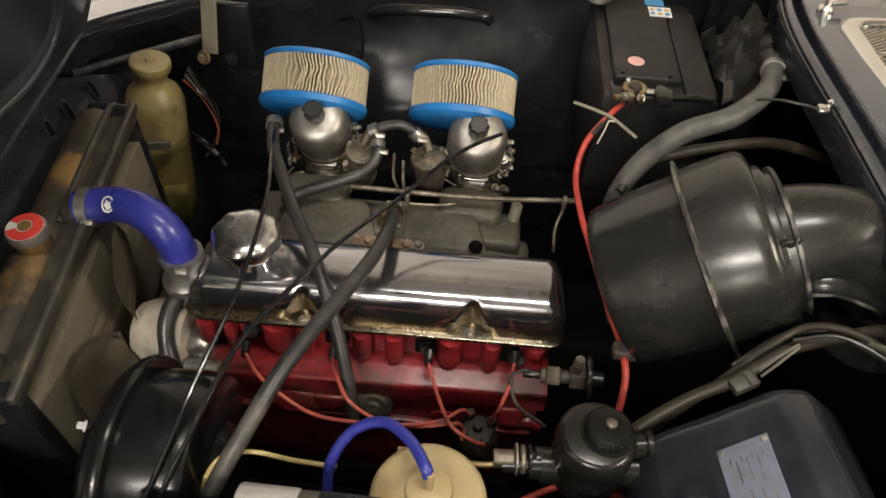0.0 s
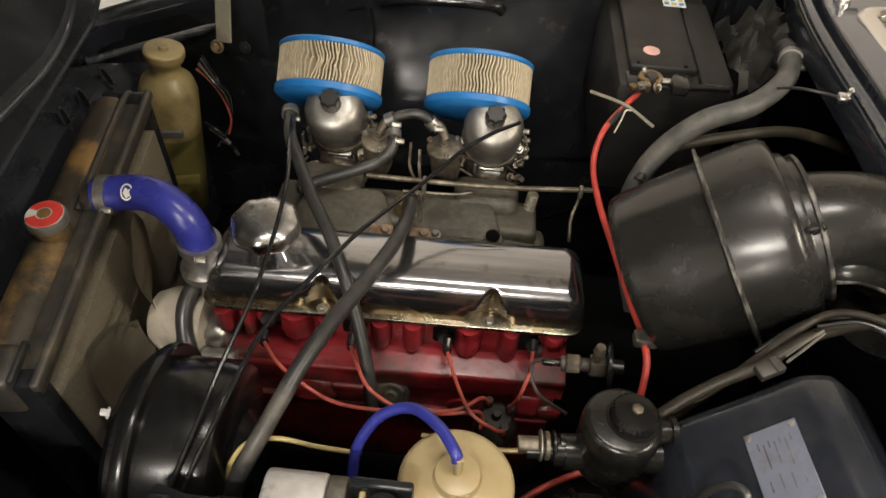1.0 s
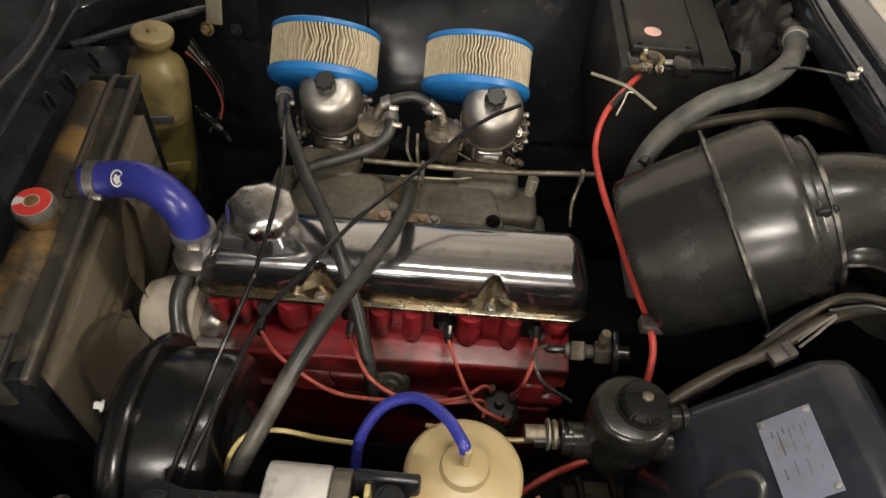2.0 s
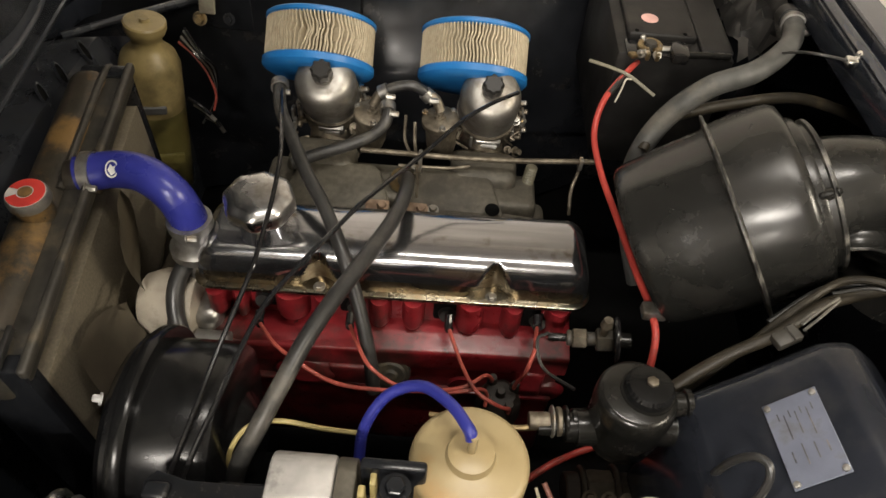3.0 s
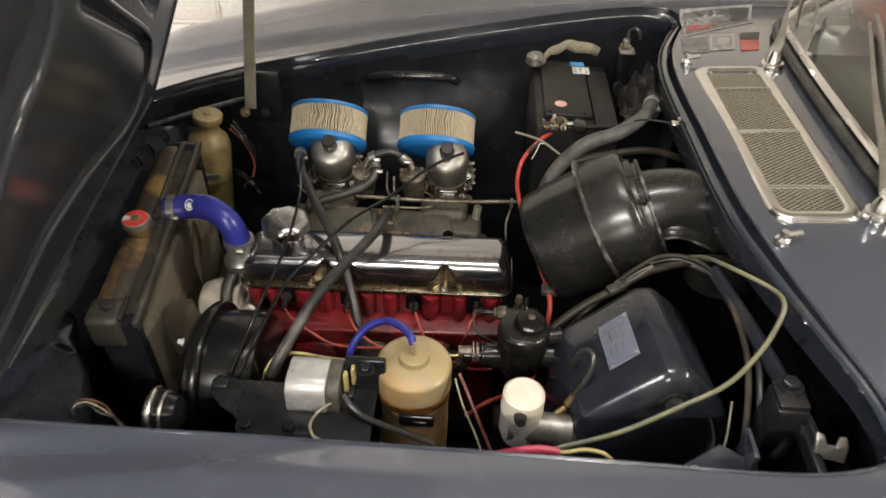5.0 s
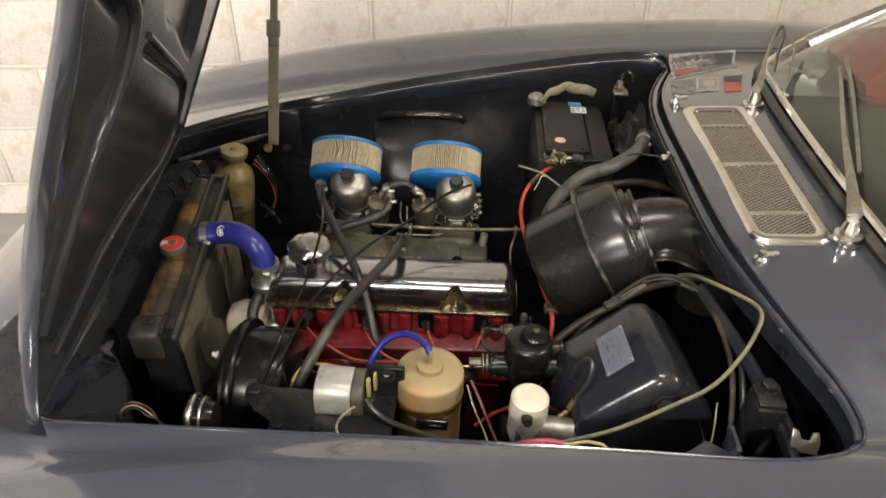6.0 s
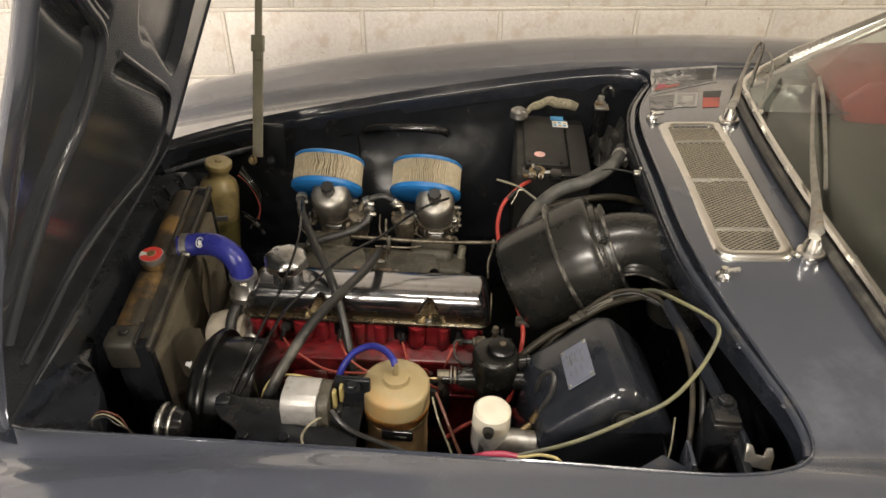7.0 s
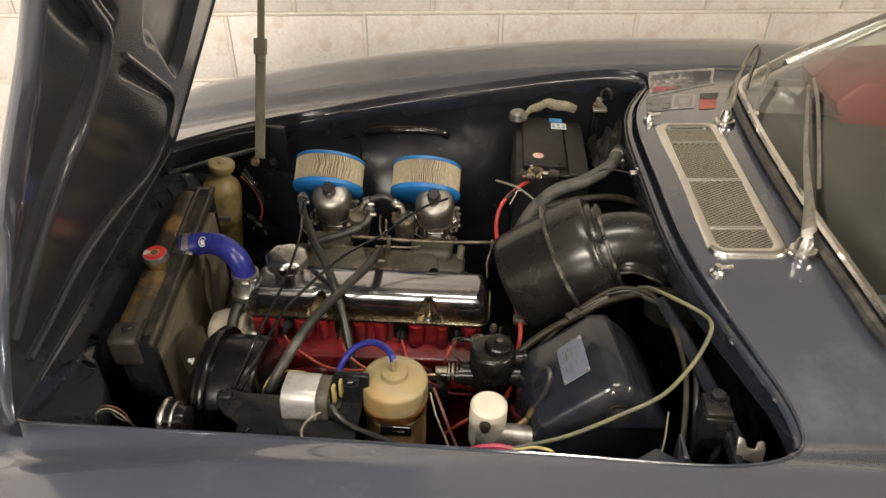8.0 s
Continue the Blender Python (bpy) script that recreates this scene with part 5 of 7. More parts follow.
for pts in ([(-0.292, 0.535, 0.668), (-0.268, 0.505, 0.672), (-0.240, 0.484, 0.674), (-0.204, 0.468, 0.666), (-0.166, 0.459, 0.669), (-0.101, 0.457, 0.676), (-0.055, 0.475, 0.661), (-0.030, 0.498, 0.652), (-0.020, 0.503, 0.638), (-0.0197, 0.505, 0.630)],
            [(-0.189, 0.542, 0.667), (-0.177, 0.512, 0.680), (-0.158, 0.477, 0.686), (-0.130, 0.465, 0.673), (-0.098, 0.462, 0.666), (-0.064, 0.467, 0.663), (-0.036, 0.478, 0.655), (-0.026, 0.482, 0.640), (-0.0263, 0.475, 0.625)],
            [(-0.075, 0.551, 0.667), (-0.057, 0.504, 0.661), (-0.039, 0.468, 0.665), (-0.012, 0.458, 0.655), (-0.001, 0.465, 0.640), (-0.0003, 0.468, 0.626)],
            [(0.028, 0.556, 0.675), (0.023, 0.524, 0.683), (0.019, 0.503, 0.700), (0.011, 0.485, 0.683), (0.007, 0.492, 0.655), (0.0063, 0.496, 0.640), (0.0063, 0.498, 0.630)]):
    t = tagged(hose("plug_lead", pts, 0.0023, "lead", "orange-red spark plug lead with a black boot", "plug lead", 8), group="spark plug leads")
    part("boot", tube([Vector(pts[0]) + Vector((0, 0.012, 0.006)), pts[0], Vector(pts[0]).lerp(Vector(pts[1]), 0.1)], 0.0052, 10, 3), "gloss", t, "black rubber boot")
clamp(bpy.data.objects["heater_hose"], (0.322, 0.885, 0.90), (-0.3, -1, 0.2), 0.0128)
part("hose_end", lathe([(0.011, -0.02), (0.015, -0.02), (0.015, 0.012), (0.011, 0.012)], axis((0.333, 0.928, 0.887), (0.2, 1, -0.3)), 20), "rubber", bpy.data.objects["heater_hose"])
clamp(bpy.data.objects["vacuum_hose"], (-0.149, 0.748, 0.706), (0.1, -0.5, 0.8), 0.0086)
clamp(bpy.data.objects["breather_hose"], (-0.3165, 0.825, 0.7855), (-0.2, 1, 0.0), 0.0092)
dist = thing("distributor", (-0.012, 0.492, 0.5), "grimy brown distributor cap low beside the red block", "distributor")
DM = axis((-0.008, 0.497, 0.600), (0.0, -0.10, 1))
part("cap", lathe([(0, 0.020), (0.017, 0.018), (0.023, 0.011), (0.026, -0.002), (0.027, -0.03), (0, -0.03)], DM, 40, 5, 0.05), "grime", dist)
for a in range(5):
    ox, oy = (0.019 * math.cos(a * 1.571 + 0.54), 0.019 * math.sin(a * 1.571 + 0.54)) if a else (0.0, 0.0)
    part("terminal_tower", lathe([(0, 0.030), (0.0045, 0.030), (0.0055, 0.027), (0.0064, 0.010), (0, 0.010)], DM @ Matrix.Translation((ox, oy, 0)), 14), "grime", dist)
part("body", lathe([(0, -0.03), (0.026, -0.03), (0.026, -0.055), (0.016, -0.065), (0.014, -0.1), (0, -0.1)], DM, 28), "grime", dist)


# ---------------------------------------------------------------- bonnet
BN0, BF0 = Vector((-0.560, 0.205, 0.790)), Vector((-0.705, 1.155, 0.745))
BUP = Vector((0.375, 0.0, 0.927)).normalized()
BNOR = (BF0 - BN0).cross(BUP).normalized()
if BNOR.x < 0:
    BNOR = -BNOR


def bon(u, w, d=0.0):
    """A place on the bonnet: u 0 (near edge) to 1 (far edge), w metres up from the hinge edge, d metres off towards the bay."""
    a = BN0 + BUP * w + Vector((0, -0.07 * w, 0))
    b = BF0 + BUP * w + Vector((0, 0.07 * w, 0))
    return a.lerp(b, u) + BNOR * d


def far_u(w):
    return 0.90 + 0.07 * min(1.0, max(0.0, w) / 0.36) ** 0.8


def near_u(w):
    """The near end of the inner frame."""
    return float(np.interp(w, (0.0, 0.04, 0.13, 0.23, 0.33, 0.38, 0.436, 0.485, 0.575, 0.63, 1.02), (-0.015, -0.023, -0.033, -0.044, -0.045, -0.027, -0.007, 0.004, 0.012, 0.014, 0.05)))


def rim_u(w):
    """The near end of the rolled outer edge."""
    return float(np.interp(w, (0.0, 0.03, 0.131, 0.228, 0.32, 0.383, 0.446, 0.499, 0.542, 0.583, 0.625, 1.02), (-0.014, -0.021, -0.039, -0.048, -0.047, -0.041, -0.033, -0.021, -0.009, 0.002, 0.006, 0.042)))


# pressed lines of the inner frame, as (share of the width, metres up)
GROOVE = [(-0.03, 0.70), (0.06, 0.622), (0.105, 0.588), (0.165, 0.547), (0.172, 0.522), (0.155, 0.482), (0.12, 0.449), (0.067, 0.403), (0.02, 0.352), (-0.02, 0.29)]
RIDGE = [(-0.02, 0.72), (0.112, 0.607), (0.186, 0.549), (0.198, 0.512), (0.184, 0.470), (0.152, 0.424), (0.094, 0.383), (0.04, 0.314), (0.010, 0.26), (-0.02, 0.20)]
SECOND = [(0.03, 0.72), (0.139, 0.606), (0.216, 0.548)]
SLOT = [(0.28, 0.458), (0.455, 0.360), (0.66, 0.245), (0.725, 0.190), (0.745, 0.130), (0.715, 0.088), (0.64, 0.078), (0.543, 0.097), (0.387, 0.130), (0.22, 0.145), (0.13, 0.118), (0.04, 0.10)]
BROW = [(0.29, 0.474), (0.46, 0.376), (0.67, 0.258), (0.742, 0.200), (0.763, 0.130), (0.733, 0.070), (0.64, 0.060), (0.543, 0.080), (0.387, 0.113), (0.22, 0.128), (0.12, 0.102), (0.04, 0.085)]
POCKET = [(0.30, 0.80), (0.36, 0.50), (0.505, 0.397), (0.68, 0.282), (0.735, 0.262), (0.765, 0.30), (0.775, 0.40), (0.80, 0.60), (0.82, 0.90), (0.30, 1.0)]


def gap(points, line, close=False):
    """How far each of the points lies from a line, in metres, and how far along it the nearest place is."""
    q = np.array([(u * 0.96, w) for u, w in line] + ([(line[0][0] * 0.96, line[0][1])] if close else []))
    best, along, run = np.full(len(points), 9.0), np.zeros(len(points)), 0.0
    for a, b in zip(q, q[1:]):
        d = b - a
        t = np.clip(((points - a) @ d) / (d @ d), 0, 1)
        far = np.linalg.norm(points - a - t[:, None] * d, axis=1)
        hit = far < best
        best[hit], along[hit] = far[hit], (run + t * np.linalg.norm(d))[hit]
        run += np.linalg.norm(d)
    return best, along


def inside(points, line):
    q = [(u * 0.96, w) for u, w in line]
    out = np.zeros(len(points), bool)
    for (x0, y0), (x1, y1) in zip(q, q[1:] + q[:1]):
        cross = (y0 > points[:, 1]) != (y1 > points[:, 1])
        out ^= cross & (points[:, 0] < (x1 - x0) * (points[:, 1] - y0) / (y1 - y0 + 1e-12) + x0)
    return out


def fair(line):
    return [(p.x, p.y) for p in smooth_path([(u, w, 0) for u, w in line], 6)]


def bonnet_inner():
    nu, nw = 230, 220
    uw = []
    for w in np.linspace(0.0, 1.02, nw):
        un, uf = near_u(w), far_u(w)
        uw += [(un + (uf - un) * i / (nu - 1), w) for i in range(nu)]
    pts = np.array([(u * 0.96, w) for u, w in uw])
    h = np.full(len(pts), -0.008)
    d, _ = gap(pts, fair(GROOVE))
    h -= 0.014 * np.exp(-(d / 0.0125) ** 2)
    d, _ = gap(pts, fair(SECOND))
    h -= 0.010 * np.exp(-(d / 0.010) ** 2)
    d, k = gap(pts, fair(SLOT))
    h -= 0.013 * np.exp(-(d / 0.0085) ** 2) * np.clip(k / 0.03, 0.2, 1)
    d, _ = gap(pts, fair(POCKET), True)
    depth = np.clip(d / 0.022, 0, 1)
    h -= np.where(inside(pts, fair(POCKET)), 0.022 * depth * depth * (3 - 2 * depth), 0.0)
    rows = [[bon(uw[j * nu + i][0], uw[j * nu + i][1], h[j * nu + i]) for i in range(nu)] for j in range(nw)]
    return rows


inner = bonnet_inner()
sheet = strip(inner)
WS = [0.0, 0.1, 0.2, 0.3, 0.4, 0.5, 0.6, 0.7, 0.8, 0.9, 1.02]
outer = [[bon(near_u(w) + 0.055 + (far_u(w) - near_u(w) - 0.055) * i / 14, w, -0.036 - 0.012 * (1 - (2 * i / 14 - 1) ** 2)) for i in range(15)] for w in WS]
bmesh.ops.recalc_face_normals(sheet, faces=sheet.faces[:])
bonnet = part("bonnet", sheet, "bonnet", car, "open bonnet with a dark gloss pressed inner frame", 60)
for line, r, lift in ((RIDGE, 0.0085, -0.0075), (BROW, 0.0055, -0.0085), (SECOND[:], 0.006, -0.012)):
    run = [bon(u, w, lift) for u, w in fair(line) if near_u(w) + 0.004 < u]
    part("pressed_ridge", tube(run, r, 14, 2, 1.0), "bonnet", bonnet)
part("outer_skin", strip(outer), "paint", bonnet, "blue-grey outer skin of the bonnet", 60)

rim = []
for w in np.linspace(-0.005, 1.02, 40):
    a, b = near_u(max(w, 0.0)), rim_u(max(w, 0.0))
    rim.append([bon(a + 0.006, w, -0.010), bon(a + 0.001, w, -0.0035), bon(a - 0.001, w, -0.003), bon(0.5 * (a + b) - 0.003, w, -0.007), bon(b - 0.001, w, -0.013), bon(b, w, -0.018), bon(b + 0.006, w, -0.024), bon(b + 0.03, w, -0.030), bon(a + 0.058, w, -0.036)])
rim = strip(rim)
bmesh.ops.recalc_face_normals(rim, faces=rim.faces[:])
part("bonnet_edge", rim, "paint", bonnet, "rolled blue-grey painted edge", 50)
part("bonnet_edge", tube([r[-1] - BNOR * 0.004 for r in inner[::8]], 0.008, 10, 3), "bonnet", bonnet)
part("bonnet_edge", tube([q - BNOR * 0.004 for q in inner[0][::12]] + [inner[0][-1] - BNOR * 0.004], 0.008, 10, 3), "bonnet", bonnet)


# ---------------------------------------------------------------- lamps on the ceiling
for tx, ty, tz, power, turn, tint in TUBES:
    lamp = thing("tube_lamp", (tx, ty, 2.7), "white fluorescent tube fitting on the ceiling", "ceiling lamp", "tube lamps")
    m = pose(tx, ty, 0, 0, 0, turn)
    part("housing", box((0, 0, 2.665), (1.25, 0.09, 0.06), 0.006, 2, m), "labelw", lamp)
    for sx in (-0.61, 0.61):
        part("end_cap", box((sx, 0, 2.60), (0.02, 0.05, 0.08), 0.004, 1, m), "labelw", lamp)

# ---------------------------------------------------------------- scuttle fittings
def on_skin(x, y, dz=0.0):
    return Vector((x, y, skin(x, y) + dz))


for jx, y in ((0.386, 0.957), (0.404, 0.438)):
    noz = part("washer_jet", lathe([(0.0, 0.018), (0.005, 0.018), (0.006, 0.010), (0.010, 0.006), (0.011, 0.0)], Matrix.Translation(on_skin(jx, y)), 16), "trim", car, "small chromed washer jet")
    part("jet_tip", lathe([(0, 0.022), (0.004, 0.022), (0.004, 0.0)], axis(on_skin(jx, y, 0.012), (1, 0.1, 0.15)), 10), "trim", noz)


def wiper(base, tip, blade):
    b, t = Vector(base), Vector(tip)
    part("wiper_pivot", lathe([(0, 0.026), (0.008, 0.026), (0.012, 0.016), (0.0145, 0.005), (0.019, 0.003), (0.0205, -0.003), (0.019, -0.012)], axis(b, (-0.1, 0, 1)), 28), "trim", car, "chromed wiper pivot")
    k = b + Vector((0.0, 0.005, 0.03))
    part("wiper_arm", tube([k, k.lerp(t, 0.18), k.lerp(t, 0.5) + Vector((-0.006, 0, 0.004)), t], [0.0120, 0.0075, 0.0040, 0.0030], 10, 6, 0.6), "steel", car, "bright steel wiper arm")
    if blade:
        holder = part("wiper_blade", tube([Vector(p) + Vector((-0.004, 0, 0.005)) for p in blade], 0.0034, 8, 6, 0.6), "steel", car, "bright steel wiper blade with a rubber edge")
        part("rubber_edge", tube([Vector(p) for p in blade], 0.0022, 6, 6), "rubber", holder, "black rubber edge")


wiper((0.537, 0.484, 0.972), (0.668, 0.935, 1.052), [(0.600, 0.62, 0.998), (0.628, 0.72, 1.018), (0.664, 0.86, 1.046), (0.680, 0.94, 1.06)])
wiper((0.532, 0.939, 0.966), (0.640, 1.185, 1.034), [(0.592, 1.085, 1.018), (0.615, 1.135, 1.028), (0.640, 1.185, 1.036), (0.652, 1.190, 1.034), (0.640, 1.150, 1.024), (0.612, 1.085, 1.008), (0.592, 1.030, 1.000)])
part("wiper_spring", tube([(0.640, 1.185, 1.034), (0.662, 1.165, 1.024), (0.650, 1.10, 1.010), (0.610, 1.00, 0.998), (0.585, 0.945, 0.992)], 0.0022, 6, 6), "steel", car)


def patch(corners, dz, material, label=""):
    """A thin printed patch on the skin between four corners in plan."""
    a, b, c, d = (Vector((x, y)) for x, y in corners)
    rows = []
    for u in np.linspace(0, 1, 6):
        p, q = a.lerp(d, u), b.lerp(c, u)
        rows.append([on_skin(*p.lerp(q, v), dz) for v in np.linspace(0, 1, 8)])
    return part("decal", strip(rows), material, car, label, 0)


patch(((0.440, 1.277), (0.597, 1.290), (0.579, 1.212), (0.415, 1.108)), 0.0010, "labelp2", "worn rectangular decal with a pale border")
patch(((0.446, 1.270), (0.590, 1.282), (0.574, 1.220), (0.422, 1.120)), 0.0015, "decal", "faded grey decal field")
patch(((0.545, 1.279), (0.588, 1.281), (0.574, 1.232), (0.538, 1.224)), 0.0019, "ink")
for x0, x1, y0, y1 in ((0.440, 0.449, 1.186, 1.256), (0.453, 0.462, 1.205, 1.256), (0.452, 0.482, 1.186, 1.203), (0.474, 0.484, 1.210, 1.250), (0.486, 0.497, 1.202, 1.264), (0.508, 0.516, 1.240, 1.270), (0.518, 0.534, 1.246, 1.258), (0.524, 0.536, 1.226, 1.238)):
    patch(((x0, y1), (x1, y1), (x1 - 0.004, y0), (x0 - 0.004, y0)), 0.0020, "labelp2")
patch(((0.430, 1.160), (0.494, 1.192), (0.484, 1.172), (0.425, 1.138)), 0.0021, "lead")
patch(((0.440, 1.184), (0.462, 1.190), (0.450, 1.160), (0.434, 1.154)), 0.0024, "redtape")
patch(((0.406, 1.098), (0.461, 1.105), (0.440, 1.014), (0.392, 1.008)), 0.0010, "decal", "dark worn paper decal")
patch(((0.466, 1.118), (0.517, 1.124), (0.492, 1.029), (0.444, 1.022)), 0.0012, "labelp2", "small pale paper decal")
patch(((0.470, 1.110), (0.510, 1.115), (0.489, 1.037), (0.450, 1.032)), 0.0016, "sticker")
patch(((0.476, 1.094), (0.500, 1.097), (0.490, 1.060), (0.466, 1.056)), 0.0020, "labelp2")
patch(((0.518, 1.088), (0.555, 1.089), (0.537, 1.028), (0.502, 1.022)), 0.0012, "lead", "small orange-red decal")
patch(((0.530, 1.132), (0.572, 1.140), (0.556, 1.093), (0.519, 1.092)), 0.0012, "ink")

# ---------------------------------------------------------------- cabin seen through the glass
for y in (1.03, 0.40):
    seat = part("seat", box((1.10, y, 0.56), (0.5, 0.50, 0.18), 0.05, 4), "seatred", car, "red leather seat cushion")
    part("backrest", box((1.32, y, 0.88), (0.16, 0.50, 0.60), 0.06, 4), "seatred", seat, "red leather backrest")
part("dashboard", box((0.80, MID, 0.89), (0.22, 1.14, 0.10), 0.035, 4), "carpet", car, "dark padded dashboard")
part("cabin_floor", box((1.25, MID, 0.30), (1.6, 1.3, 0.02), 0), "carpet", car)
for s in (-1, 1):
    part("door_card", box((1.30, MID + s * 0.66, 0.56), (1.2, 0.03, 0.56), 0.01), "seatred", car, "red door trim")
part("rear_shelf", box((1.95, MID, 0.7), (0.04, 1.35, 0.8), 0.01), "carpet", car)
part("dash_roll", prism([(0.772, 0.985), (0.815, 1.028), (0.99, 1.05), (0.99, 0.78), (0.925, 0.80), (0.805, 0.925)], Matrix(((1, 0, 0, 0), (0, 0, 1, 1.02), (0, 1, 0, 0), (0, 0, 0, 1))), 0.22, 0.012), "seatred", car, "red padded dashboard end")
part("dash_shelf", box((0.90, 1.06, 0.80), (0.24, 0.40, 0.10), 0.02, 3), "carpet", car)
wheel = part("steering_wheel", tube([Vector((0.96, 0.38, 0.90)) + Vector((0.055 * math.sin(a), 0.19 * math.cos(a), 0.18 * math.sin(a))) for a in np.linspace(0, 2 * math.pi, 17)], 0.013, 10, 4), "gloss", car, "thin black steering wheel rim")

# ---------------------------------------------------------------- battery fittings
TP = Vector((0.166, 0.917, 0.833))
part("terminal_post", lathe([(0, 0.008), (0.0075, 0.008), (0.0085, 0.005), (0.009, -0.012)], Matrix.Translation(TP), 20), "dusty", bat, "dark lead post")
ring = tube([TP + Vector((0.0125 * math.cos(a), 0.0125 * math.sin(a), 0.001)) for a in np.linspace(-1.2, 4.3, 12)], 0.0045, 10, 3, 1.2)
bp = part("terminal_clamp", ring, "brass", bat, "corroded brass terminal clamp")
for sx in (-1, 1):
    part("clamp_ear", box(TP + Vector((0.0065 * sx, -0.0195, 0.001)), (0.006, 0.016, 0.012), 0.002, 2), "brass", bp)
part("clamp_lug", box((0, 0, 0), (0.024, 0.011, 0.006), 0.002, 2, pose(0.147, 0.902, 0.829, 0, 10, 30)), "brass", bp)
part("cable_tape", tube([(0.128, 0.86, 0.825), (0.115, 0.839, 0.8225), (0.104, 0.822, 0.8185)], 0.0045, 12), "rubber", bpy.data.objects["battery_cable"], "black taped section")
for q, d, ln in (((0.152, 0.897, 0.834), (-0.6, -0.4, 0.5), 0.008), ((0.178, 0.913, 0.834), (1, -0.05, 0.1), 0.016), ((0.158, 0.898, 0.834), (0.1, -0.7, 0.6), 0.007), ((0.172, 0.896, 0.834), (0.2, -0.6, 0.7), 0.007), ((0.158, 0.928, 0.836), (-0.3, 0.2, 1), 0.007)):
    part("clamp_bolt", hexbolt(q, d, 0.0040, ln), "steel", bp)
part("lid_recess", box((0.170, 0.918, 0.8305), (0.072, 0.036, 0.003), 0.001), "gloss", bat)
part("cover_flap", prism([(-0.012, -0.020), (0.010, -0.020), (0.014, 0.006), (0.006, 0.020), (-0.008, 0.018), (-0.014, 0.002)], pose(0.204, 0.908, 0.826, 0, 0, 0), 0.016, 0.005), "gloss", bat, "black rubber terminal flap")
part("clamp_rod", tube([(0.214, 0.904, 0.833), (0.24, 0.906, 0.834), (0.272, 0.908, 0.834)], 0.0048, 12), "pot", bat, "black sleeved clamp rod")
strap = thing("earth_strap", (0.13, 1.17, 0.84), "dusty braided earth strap on the battery post", "strap")
part("braid", tube([(0.145, 1.160, 0.850), (0.158, 1.172, 0.862), (0.178, 1.192, 0.860), (0.198, 1.205, 0.866), (0.220, 1.212, 0.858), (0.245, 1.205, 0.86), (0.268, 1.212, 0.85)], [0.008, 0.010, 0.012, 0.0115, 0.013, 0.012, 0.010], 10, 6, 0.4), "braid", strap, "frayed pale braid")
part("terminal", lathe([(0, 0.012), (0.012, 0.012), (0.02, 0.006), (0.022, -0.008), (0.016, -0.014)], Matrix.Translation((0.128, 1.160, 0.850)), 20), "alu", strap)
part("terminal_bolt", hexbolt((0.138, 1.145, 0.856), (0.3, -1, 0.2), 0.006, 0.018), "steel", strap)
hold = thing("battery_clamp", (0.31, 1.13, 0.8), "black battery hold-down bracket with a bright bolt", "bracket")
part("post", box((0.315, 1.16, 0.80), (0.026, 0.022, 0.17), 0.004), "gloss", hold)
part("foot", box((0.315, 1.145, 0.885), (0.032, 0.03, 0.006), 0.002), "steel", hold)
part("hook", tube([(0.315, 1.165, 0.885), (0.320, 1.17, 0.915), (0.332, 1.165, 0.922), (0.34, 1.158, 0.905)], 0.006, 8), "gloss", hold)
part("bolt", hexbolt((0.313, 1.158, 0.89), (0, 0, 1), 0.008, 0.016), "steel", hold)
film = thing("plastic_sheet", (0.31, 1.0, 0.80), "crumpled glossy black plastic beside the battery", "plastic sheet")
rnd = random.Random(3)
rows = []
for i in range(16):
    row = []
    for j in range(9):
        row.append((0.296 + 0.072 * j / 8 + rnd.uniform(-0.004, 0.004), 0.93 + 0.19 * i / 15 + rnd.uniform(-0.005, 0.005), 0.815 + 0.05 * j / 8 + 0.012 * math.sin(j * 1.9) + rnd.uniform(-0.010, 0.010)))
    rows.append(row)
part("film", strip(rows), "rubber", film, "", 50)
zip_tie = thing("cable_tie", (0.09, 0.9, 0.80), "two pale plastic cable ties on the battery cable", "cable tie")
part("tail", tube([(0.082, 0.879, 0.829), (0.112, 0.862, 0.8305), (0.132, 0.850, 0.829), (0.165, 0.832, 0.815)], 0.0023, 8, 8, 0.5), "stay", zip_tie)
part("tail", tube([(0.134, 0.846, 0.827), (0.127, 0.845, 0.827), (0.122, 0.834, 0.820), (0.113, 0.815, 0.812)], 0.0012, 6), "white", zip_tie)
grip = thing("cable_clip", (0.137, 0.53, 0.752), "grey metal clip on the battery cable", "clip")
part("clip_body", box((0.138, 0.530, 0.754), (0.026, 0.018, 0.013), 0.003, 2), "alu", grip)
part("clip_tab", box((0.154, 0.526, 0.758), (0.020, 0.012, 0.005), 0.001), "alu", grip)

# ---------------------------------------------------------------- pipes and wires, rear half of the bay
hose("heater_pipe", [(0.10, 0.40, 0.74), (0.135, 0.422, 0.782), (0.175, 0.438, 0.815), (0.213, 0.450, 0.836), (0.26, 0.480, 0.846), (0.309, 0.494, 0.856), (0.36, 0.508, 0.858), (0.41, 0.515, 0.85)], 0.0060, "brownpipe", "dusty grey-brown heater pipe", "pipe", 14)
hose("loom", [(0.15, 0.43, 0.76), (0.195, 0.45, 0.815), (0.24, 0.478, 0.848), (0.285, 0.50, 0.862), (0.33, 0.485, 0.868), (0.352, 0.44, 0.866), (0.36, 0.38, 0.86), (0.362, 0.32, 0.845), (0.355, 0.26, 0.81), (0.35, 0.22, 0.76)], 0.0040, "brownpipe", "taped brown wiring loom beside the heater box", "wiring", 10)
